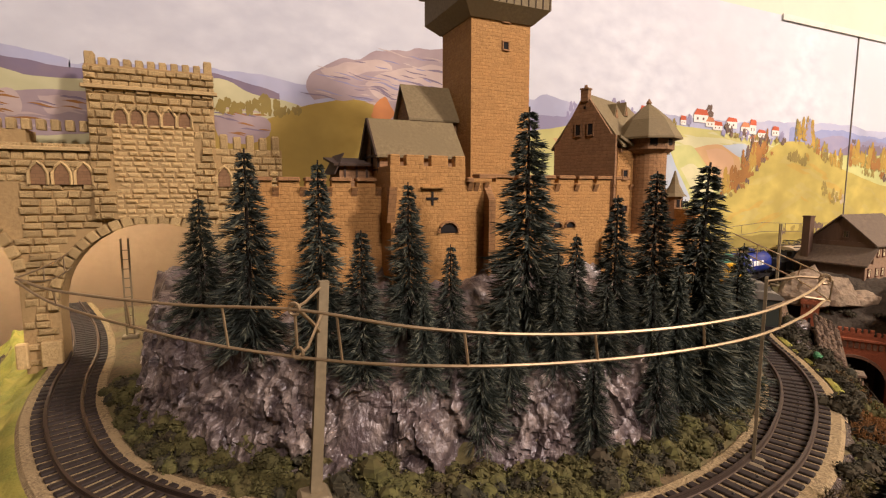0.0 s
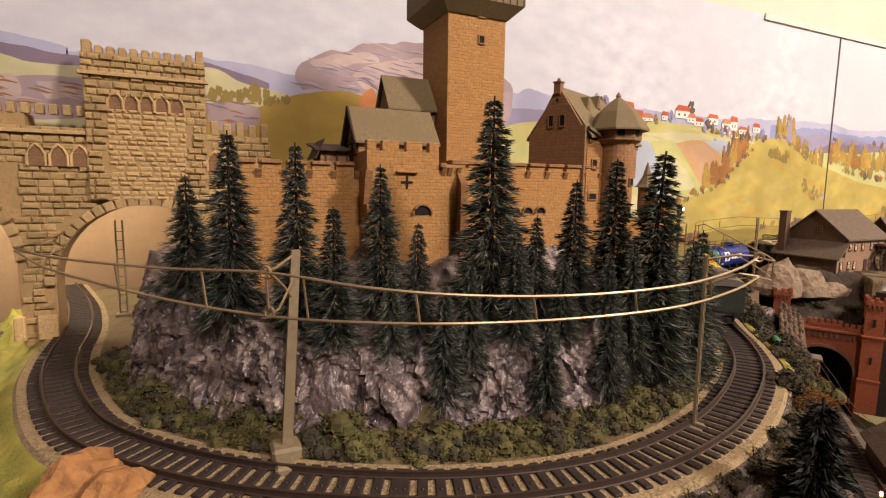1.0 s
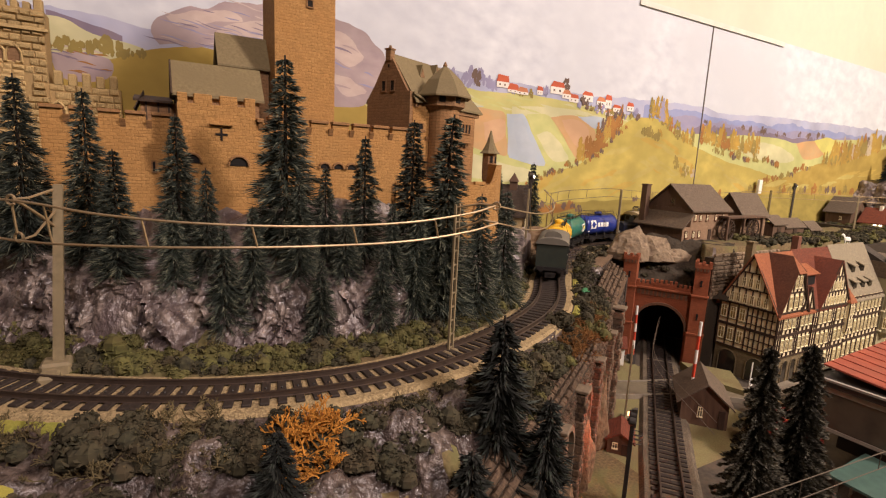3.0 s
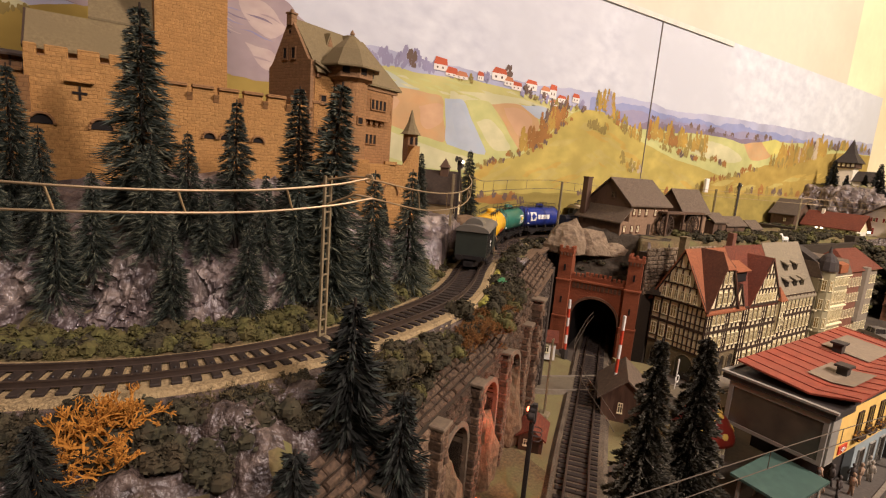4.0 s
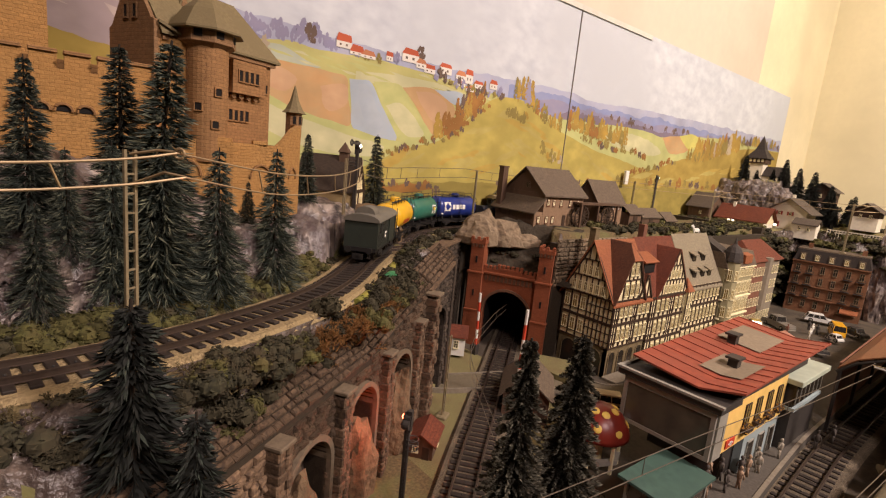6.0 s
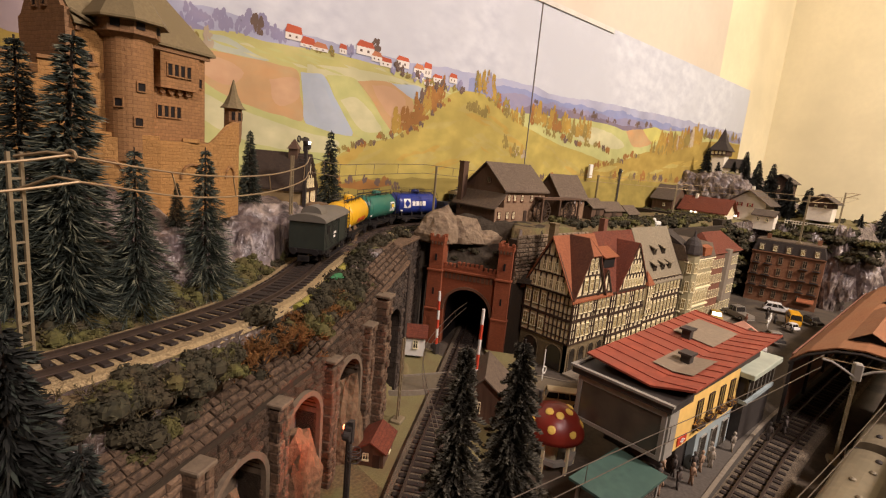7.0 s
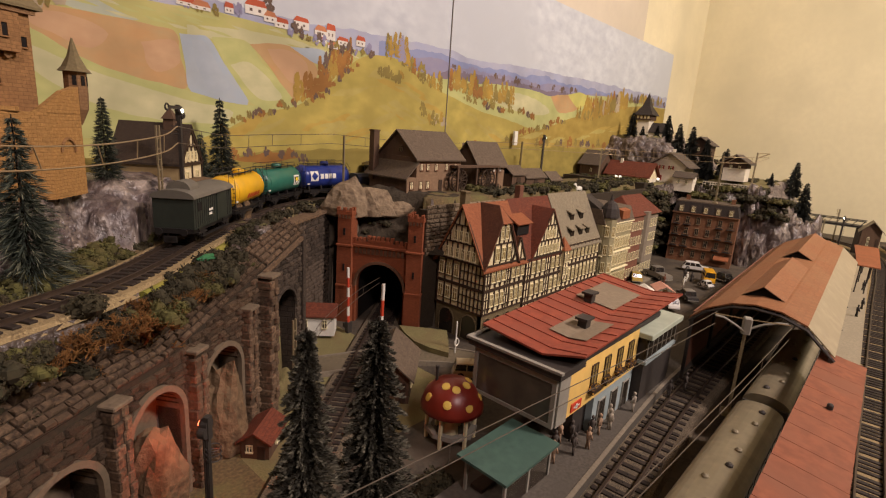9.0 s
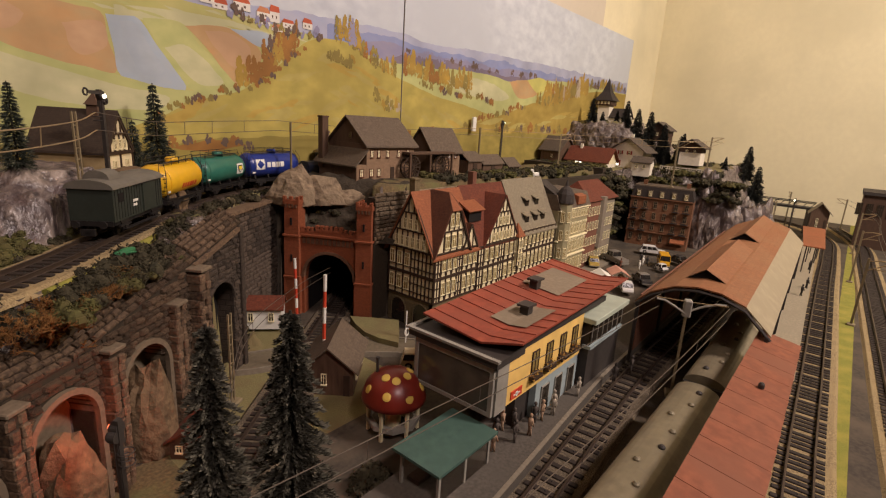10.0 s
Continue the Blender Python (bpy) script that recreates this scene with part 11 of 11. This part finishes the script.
for x, y, sx, sy, sz, sd in ((1.715, 0.42, 0.03, 0.06, 0.055, 3), (1.715, 0.36, 0.025, 0.04, 0.045, 4), (1.72, 0.485, 0.03, 0.05, 0.05, 6)):
    solid("hill_rock", boulder("hill_rock", sx, sy, sz, "rock", sd, 4, 0.22, 2.4), None, "pale grey rock below the chapel", "rock", m=pose(x, y, 0.205))
for x, y, sx, sy, sz, z, sd in ((1.63, 0.07, 0.05, 0.05, 0.12, 0.0, 11), (1.68, 0.02, 0.06, 0.04, 0.09, 0.0, 12), (1.76, 0.0, 0.07, 0.035, 0.08, 0.0, 13), (1.605, 0.10, 0.03, 0.03, 0.14, 0.0, 14)):
    solid("cliff_rock", boulder("cliff_rock", sx, sy, sz, "rock", sd, 4, 0.25, 2.6), None, "craggy grey cliff rock beside the hotel", "rock", m=pose(x, y, z))


def arm_mast(x, y, z0, h, rot, label="olive overhead-line mast with a bracket arm"):
    t = thing("catenary_mast", label, "catenary mast", pose(x, y, z0, 0, 0, rot), "overhead line masts")
    part("post", Geo().box(-0.0016, -0.0016, 0, 0.0016, 0.0016, h), "mast", t)
    part("bracket_arm", Geo().tube([(0, 0, h * 0.96), (0.014, 0, h * 0.99), (0.026, 0, h * 0.985)], 0.0008, 5), "wire", t)
    part("bracket_arm", Geo().tube([(0, 0, h * 0.82), (0.013, 0, h * 0.90), (0.026, 0, h * 0.985)], 0.0008, 5), "wire", t)
    part("steady_arm", Geo().tube([(0.004, 0, h * 0.85), (0.024, 0, h * 0.865)], 0.0006, 5), "wire", t)
    part("foot", Geo().soft(-0.005, -0.005, -0.001, 0.005, 0.005, 0.003, 0.001), "mast", t)
    return t


arm_mast(1.70, 0.129, 0.18, 0.075, -90)
arm_mast(1.52, 0.157, 0.14, 0.104, -90)
arm_mast(1.44, 0.40, 0.16, 0.08, -60)
catenary("thin overhead line above the village terrace", [(1.18, 0.478, 0.2420), (1.44, 0.37, 0.240), (1.52, 0.131, 0.242), (1.70, 0.103, 0.254)], [(1.18, 0.478, 0.2300), (1.44, 0.37, 0.228), (1.52, 0.131, 0.230), (1.70, 0.103, 0.243)], 5, 0.0005)

# ---- yard at the far end ----
sb = small_house("signal_box", "small brown signal box with a tent roof at the far yard", "signal box", pose(2.0, -0.105, 0.0, 0, 0, 5), 0.042, 0.040, 0.080, 0.022, "wood_mill", "slate", 0.007, True, 2)
yb = thing("yard_building", "dark long engine shed at the far wall", "shed")
part("wall", Geo().box(2.0, -0.30, 0, 2.14, -0.186, 0.136), "chalet_wood", yb)
part("roof", Geo().box(1.995, -0.305, 0.136, 2.145, -0.182, 0.144), "slate_dark", yb)
for k in range(5):
    window(yb, FX(1.999, -0.190 - k * 0.021) @ Matrix.Translation((-0.008, 0, 0.085)), 0.013, 0.03, "timber", "pane_dark", 2)
br = thing("girder_bridge", "grey steel girder bridge at the far yard", "bridge")
part("deck", Geo().box(2.09, -0.09, 0.070, 2.13, 0.16, 0.076), "dark_metal", br)
for s in (2.091, 2.129):
    part("top_chord", Geo().box(s - 0.001, -0.088, 0.088, s + 0.001, 0.158, 0.0905), "dark_metal", br)
    for k in range(13):
        y = 0.145 - k * 0.0185
        part("brace", Geo().beam((s, y, 0.076), (s, y - 0.009, 0.089), 0.0014), "dark_metal", br)
for y in (0.14, 0.03, -0.075):
    part("bridge_pier", Geo().box(2.095, y - 0.006, 0, 2.125, y + 0.006, 0.070), "wall_joint", br)
signal(2.0, -0.044, 0.0, 0.105, "lamp_white", "slim signal with a white lamp at the far yard", False, -100)
cn = thing("platform_canopy", "small orange-red canopy beyond the train shed", "platform roof")
part("roof", Geo().add([(1.47, -0.108, 0.066), (1.73, -0.088, 0.068), (1.73, -0.130, 0.068), (1.47, -0.142, 0.066), (1.47, -0.108, 0.068), (1.73, -0.088, 0.070), (1.73, -0.130, 0.070), (1.47, -0.142, 0.068)],
                       [(0, 1, 2, 3), (7, 6, 5, 4), (0, 4, 5, 1), (1, 5, 6, 2), (2, 6, 7, 3), (3, 7, 4, 0)]), "tile_orange", cn)
for x in (1.49, 1.60, 1.71):
    for y in (-0.113, -0.127):
        part("post", Geo().box(x - 0.001, y - 0.001, 0, x + 0.001, y + 0.001, 0.068), "trim_dark", cn)
for x, y, h, r in ((2.24, -0.155, 0.10, 80), (1.88, -0.190, 0.102, -95), (1.54, -0.190, 0.102, -95), (1.24, -0.196, 0.102, -95), (1.92, -0.01, 0.10, 100), (2.06, 0.06, 0.11, 60), (2.16, -0.02, 0.11, 20), (2.2, 0.12, 0.11, 20)):
    arm_mast(x, y, 0.0, h, r)
catenary("thin overhead line above the yard track", [(0.98, -0.222, 0.098), (1.24, -0.222, 0.101), (1.54, -0.216, 0.101), (1.88, -0.216, 0.101), (2.2, -0.16, 0.10)],
         [(0.98, -0.222, 0.086), (1.24, -0.222, 0.088), (1.54, -0.216, 0.088), (1.88, -0.216, 0.088), (2.2, -0.16, 0.088)], 12, 0.0004)
catenary("thin overhead line across the far yard", [(1.92, 0.016, 0.099), (2.06, 0.086, 0.109), (2.2, 0.146, 0.109)], [(1.92, 0.016, 0.088), (2.06, 0.086, 0.097), (2.2, 0.146, 0.097)], 4, 0.0005)
pl = thing("platform", "pale concrete platform along the train shed", "platform", kind="structure")
part("slab", Geo().prism([(0.93, -0.151), (1.80, -0.122), (1.80, -0.093), (0.93, -0.1225)], -0.002, 0.0128), "platform_pale", pl)
for x, y in ((1.30, -0.128), (1.36, -0.131), (1.52, -0.124)):
    doll(x, y, 0.0128, "trim_dark", 40, int(x * 100))
for k in range(16):
    x, y = rv.uniform(1.86, 2.3), rv.uniform(0.02, 0.3)
    shrub(x, y, rv.uniform(0.012, 0.024), "bush_dark", None, "dark bush behind the yard", group="bushes at the far yard", far=True)

# ---- vehicles on the square ----
M["car_glass"] = mat("car_glass", (0.03, 0.028, 0.025), (0.02, 0.018, 0.016), 60, 0.1, 0, spec=0.7)
M["tyre"] = mat("tyre_rubber", (0.018, 0.017, 0.016), (0.012, 0.011, 0.011), 200, 0.8, 0.1)
M["hub"] = mat("wheel_hub", (0.45, 0.42, 0.36), None, 200, 0.4, 0, metal=0.5)
PAINT = {k: mat(k + "_car_paint", c, tuple(0.9 * v for v in c), 100, 0.28, 0, spec=0.5) for k, c in
         (("cream", (0.62, 0.52, 0.33)), ("yellow", (0.70, 0.36, 0.02)), ("white", (0.68, 0.66, 0.62)), ("grey", (0.19, 0.17, 0.14)), ("mustard", (0.42, 0.29, 0.06)), ("dark", (0.035, 0.032, 0.03)), ("blue", (0.02, 0.05, 0.30)))}
WHEEL = Geo().lathe([(0.0037, -0.0012), (0.0040, -0.0006), (0.0040, 0.0006), (0.0037, 0.0012)], 14).mesh("wheel", "tyre")
HUB = Geo().lathe([(0.0021, -0.0014), (0.0021, 0.0014)], 10).mesh("hub_cap", "hub")


def vehicle(name, label, x, y, rot, L, W, body, cabin, colour, roof=None):
    """body = (waist height, nose drop); cabin = (rear x, front x, roof height, inset) in parts of L."""
    t = thing(name, label, "car" if name == "car" else name.replace("_", " "), pose(x, y, 0.0042 if name != "car" or x < 0.7 else 0.004, 0, 0, rot))
    zw, drop = body
    prof = [(-L / 2, 0.0028), (L / 2, 0.0028), (L / 2 + 0.0006, zw * 0.6), (L / 2 - 0.001, zw - drop), (L * cabin[1], zw), (L * cabin[0], zw), (-L / 2 + 0.0008, zw - drop * 0.6), (-L / 2 - 0.0004, zw * 0.55)]
    paint = PAINT[colour]
    part("body", Geo().prism(prof[::-1], -W / 2, W / 2, "y"), paint, t)
    a, b, zt, ins = L * cabin[0], L * cabin[1], cabin[2], cabin[3]
    low = [(a, -W / 2), (b, -W / 2), (b, W / 2), (a, W / 2)]
    top = [(a + ins * 0.6, -W / 2 + 0.0011), (b - ins, -W / 2 + 0.0011), (b - ins, W / 2 - 0.0011), (a + ins * 0.6, W / 2 - 0.0011)]
    part("glazing", Geo().add([(*p, zw - 0.0002) for p in low] + [(*p, zt) for p in top], [(0, 1, 5, 4), (1, 2, 6, 5), (2, 3, 7, 6), (3, 0, 4, 7), (4, 5, 6, 7), (3, 2, 1, 0)]), "car_glass", t)
    part("roof", Geo().soft(top[0][0] - 0.0003, top[0][1] - 0.0003, zt - 0.0006, top[1][0] + 0.0003, top[2][1] + 0.0003, zt + 0.0009, 0.0006), PAINT[roof] if roof else paint, t)
    n = 3 if b - a > 0.028 else 2
    for s in (-1, 1):
        for k in range(n + 1):
            q = k / n
            p0 = Vector((a + (b - a) * q, s * W / 2, zw - 0.0002))
            p1 = Vector((top[0][0] + (top[1][0] - top[0][0]) * q, s * (W / 2 - 0.0011), zt))
            part("window_pillar", Geo().beam(p0, p1, 0.0009), paint, t)
        for xx in (-L * 0.31, L * 0.31):
            w = part("wheel", WHEEL, None, t, m=pose(xx, s * (W / 2 - 0.0008), 0.0038, 90))
            part("hub_cap", HUB, None, w)
        part("headlight", Geo().lathe([(0.0010, 0), (0.0010, 0.0007)], 8, mx=pose(L / 2 - 0.0002, s * W * 0.34, zw * 0.62, 0, 90)), "lamp_glass", t)
    part("bumper", Geo().box(L / 2, -W / 2, 0.0030, L / 2 + 0.0013, W / 2, 0.0042).box(-L / 2 - 0.0012, -W / 2, 0.0030, -L / 2, W / 2, 0.0042), "hub", t)
    return t


M["lamp_glass"] = mat("headlight_glass", (0.7, 0.66, 0.55), None, 100, 0.2, 0)
vehicle("minibus", "cream minibus with a row of side windows on the road", 0.684, 0.152, -48, 0.042, 0.016, (0.0100, 0.001), (-0.47, 0.44, 0.0170, 0.003), "cream")
vehicle("delivery_van", "yellow delivery van parked on the square", 1.340, 0.100, 22, 0.046, 0.019, (0.0135, 0.001), (-0.48, 0.42, 0.0235, 0.003), "yellow")
vehicle("car", "white estate car with dark windows in front of the hotel", 1.425, 0.147, -68, 0.052, 0.019, (0.0092, 0.0018), (-0.46, 0.20, 0.0162, 0.006), "white")
vehicle("truck", "old grey lorry parked beside the houses", 1.283, 0.176, 60, 0.058, 0.021, (0.0125, 0.002), (-0.10, 0.24, 0.0215, 0.003), "grey")
vehicle("car", "mustard yellow saloon car beside the houses", 1.225, 0.196, 30, 0.046, 0.018, (0.0092, 0.0016), (-0.30, 0.20, 0.0160, 0.006), "mustard")
vehicle("car", "dark saloon car on the square", 1.19, 0.092, 40, 0.048, 0.018, (0.0092, 0.0016), (-0.30, 0.20, 0.0160, 0.006), "dark", "grey")
vehicle("car", "dark saloon car beside the yellow van", 1.385, 0.085, 62, 0.048, 0.018, (0.0092, 0.0016), (-0.30, 0.20, 0.0160, 0.006), "dark")
vehicle("car", "white small car behind the station kiosk", 1.118, 0.094, 30, 0.042, 0.017, (0.0092, 0.0016), (-0.34, 0.20, 0.0160, 0.006), "white")
vehicle("car", "blue car parked in front of the dark arch", 0.563, 0.322, 33, 0.044, 0.018, (0.0092, 0.0016), (-0.30, 0.20, 0.0160, 0.006), "blue")
vehicle("scooter_car", "tiny white bubble car in front of the yellow van", 1.298, 0.092, 62, 0.024, 0.014, (0.0075, 0.0012), (-0.34, 0.30, 0.0125, 0.004), "white")
M["tent_pink"] = mat("faded_pink_canvas", (0.58, 0.30, 0.22), (0.50, 0.26, 0.19), 200, 0.9, 0.1)


def tent(x, y, rot, m, label):
    t = thing("market_stall", label, "market stall", pose(x, y, 0.004, 0, 0, rot), "market stalls")
    part("canopy", Geo().gable(-0.016, -0.013, 0.016, 0.013, 0.0155, 0.0225, 0.0006, "x", 0.003), m, t)
    for sx in (-1, 1):
        for sy in (-1, 1):
            part("pole", Geo().box(sx * 0.015 - 0.0005, sy * 0.012 - 0.0005, 0, sx * 0.015 + 0.0005, sy * 0.012 + 0.0005, 0.016), "print_white", t)
    part("counter", Geo().box(-0.012, -0.010, 0, 0.012, -0.004, 0.009), "wood_mill", t)
    part("counter_top", Geo().box(-0.013, -0.0105, 0.009, 0.013, -0.0035, 0.0098), "frame_cream", t)


tent(1.118, 0.136, 35, "print_white", "white canvas market stall on the square")
tent(1.160, 0.124, 35, "tent_pink", "faded pink canvas market stall on the square")
for k, (x, y) in enumerate(((1.305, 0.128), (1.312, 0.122), (1.245, 0.150), (1.26, 0.12), (1.33, 0.14))):
    doll(x, y, 0.004, ("print_white", "trim_dark", "wall_red")[k % 3], k * 70, 300 + k)
fp = thing("flag_pole", "small pole with a life ring on the pavement", "pole")
part("post", Geo().tube([(0.714, 0.203, 0.0), (0.714, 0.203, 0.043)], 0.0008, 6), "print_white", fp)
part("ring", Geo().tube([(0.714 + 0.0035 * math.cos(a), 0.2015, 0.018 + 0.0045 * math.sin(a)) for a in [i * math.pi / 7 for i in range(15)]], 0.0007, 5), "print_white", fp)
part("foot", Geo().lathe([(0.004, 0), (0.004, 0.0015), (0.001, 0.003)], 10, (0.714, 0.203, 0.0)), "trim_dark", fp)

M["roof_brown"] = mat("brown_shingle", (0.07, 0.047, 0.031), (0.042, 0.029, 0.02), 300, 0.8, 0.4, brick=(0.0026, 0.0018, 0.0002, 0.75, "x"), depth=0.0003)
# ---- house on the rock beside the signal ----
M["tan_plaster"] = mat("tan_plaster", (0.42, 0.31, 0.15), (0.35, 0.255, 0.12), 200, 0.85, 0.2)
uh = thing("timber_house", "old tan house with brown roof and white timbered gable", "house", pose(0.484, 0.432, 0.160, 0, 0, -44))
part("wall", Geo().box(-0.033, -0.024, -0.01, 0.033, 0.024, 0.047), "tan_plaster", uh)
part("gable_wall", Geo().prism([(-0.024, 0.047), (0.024, 0.047), (0, 0.080)], -0.033, 0.033, "x"), "tan_plaster", uh)
part("roof", Geo().gable(-0.033, -0.024, 0.033, 0.024, 0.047, 0.082, 0.0016, "x", 0.003), "roof_brown", uh)
GE = Matrix.Translation((0.0332, -0.024, 0)) @ pose(0, 0, 0, 0, 0, 90)
facade(uh, GE, 0.048, [(0.004, 0.044, 2)], "plaster_cream", 0.006, 1, False)
gable_front(uh, GE, 0.048, 0.044, 0.078, 2, "plaster_cream")
part("door", Geo().box(0.019, -0.0028, 0.002, 0.029, -0.0016, 0.024), "timber", uh, m=GE)
part("window", Geo().lathe([(0.0045, 0), (0.0045, 0.001)], 14, mx=pose(-0.014, -0.0242, 0.020, 90)), "pane_dark", uh, "round dark window")
part("cupola", Geo().box(0.010, -0.005, 0.074, 0.020, 0.005, 0.088).add([(0.0085, -0.0065, 0.088), (0.0215, -0.0065, 0.088), (0.0215, 0.0065, 0.088), (0.0085, 0.0065, 0.088), (0.015, 0, 0.100)], [(3, 2, 1, 0), (0, 1, 4), (1, 2, 4), (2, 3, 4), (3, 0, 4)]), "wood_mill", uh)
solid("house_rock", boulder("house_rock", 0.052, 0.030, 0.032, "tan_rock", 21, 4, 0.16, 1.9), None, "big tan rock below the old house", "rock", m=pose(0.507, 0.402, 0.147, 0, 0, -30))
M["tank_grey"] = mat("pale_tank", (0.27, 0.24, 0.17), (0.22, 0.195, 0.135), 300, 0.6, 0.1)
d = Vector((0.054, 0.033, 0)).normalized()
tk = thing("storage_tank", "pale grey rounded tank lying beside the upper track", "tank", pose(0.497, 0.3515, 0.148, 0, 0, math.degrees(math.atan2(d.y, d.x))))
part("shell", Geo().lathe([(0.002, -0.0325), (0.0075, -0.0315), (0.0095, -0.029), (0.0095, 0.029), (0.0075, 0.0315), (0.002, 0.0325)], 18, mx=Matrix.Translation((0, 0, 0.0092)) @ pose(0, 0, 0, 0, 90)), "tank_grey", tk)
for xx in (-0.02, 0.02):
    part("saddle", Geo().box(xx - 0.003, -0.009, -0.003, xx + 0.003, 0.009, 0.004), "tank_grey", tk)
part("filler_cap", Geo().lathe([(0.0025, 0.0182), (0.0025, 0.0200), (0.0015, 0.0206)], 10, (0.012, 0, 0)), "tank_grey", tk)

# ---- small things ----
M["doll_green"] = mat("green_doll_paint", (0.03, 0.16, 0.06), (0.025, 0.13, 0.05), 200, 0.6, 0)
g = Geo().lathe([(0.001, 0), (0.0026, 0.002), (0.0030, 0.008), (0.0018, 0.015)], 10, mx=pose(0, 0, 0, 0, 90)).lathe([(0.0006, 0), (0.0019, 0.0012), (0.0019, 0.003), (0.0006, 0.0042)], 8, mx=pose(-0.0042, 0, 0.0004, 0, 90)).tube([(0.004, -0.002, 0), (0.012, -0.004, -0.001)], 0.0008, 5)
solid("lying_doll", g, "doll_green", "small green lying doll on the wall top", "doll", m=pose(0.4445, 0.2335, 0.1485, 0, 0, 35))
g = Geo().soft(-0.0075, -0.0028, 0.0085, 0.0075, 0.0028, 0.0145, 0.0018).beam((0.006, 0, 0.012), (0.0105, 0, 0.019), 0.0026, 0.0034).beam((0.0100, 0, 0.0195), (0.0145, 0, 0.0180), 0.0020, 0.0024)
for xx in (-0.006, 0.006):
    for yy in (-0.0017, 0.0017):
        g.beam((xx, yy, 0), (xx, yy, 0.0095), 0.0013)
g.tube([(-0.0075, 0, 0.0135), (-0.0098, 0, 0.0120), (-0.0104, 0, 0.0075)], 0.0007, 5)
solid("toy_horse", g, "print_white", "white toy horse on the plateau edge", "toy animal", m=pose(1.15, 0.298, 0.158, 0, 0, 170))
M["ochre_rock"] = mat("ochre_rock", (0.42, 0.21, 0.07), (0.24, 0.11, 0.04), 130, 0.8, 1.0, big=45, depth=0.003)
for x, y, s, sd in ((-0.052, 0.222, 1.0, 31), (-0.036, 0.208, 0.85, 33)):
    solid("ochre_stone", boulder("ochre_stone", 0.017 * s, 0.012 * s, 0.013 * s, "ochre_rock", sd, 3, 0.3, 1.6), None, "ochre stone lump on the grass edge", "rock", m=pose(x, y, gz(x, y) - 0.002, 0, 0, 40))
for x, y, s in ((0.006, 0.166, 0.013), (0.018, 0.158, 0.012), (0.030, 0.150, 0.012), (-0.006, 0.172, 0.010), (0.088, 0.130, 0.012), (0.10, 0.124, 0.012), (0.075, 0.132, 0.011), (0.06, 0.135, 0.010)):
    shrub(x, y, s, "lichen_olive", None, "olive lichen tuft on the slope", 0.85, LICHEN, "lichen on the slope")
for m, g in REST.items():
    solid("undergrowth", g, m, "low foam undergrowth of olive bushes", "undergrowth", "stuff")
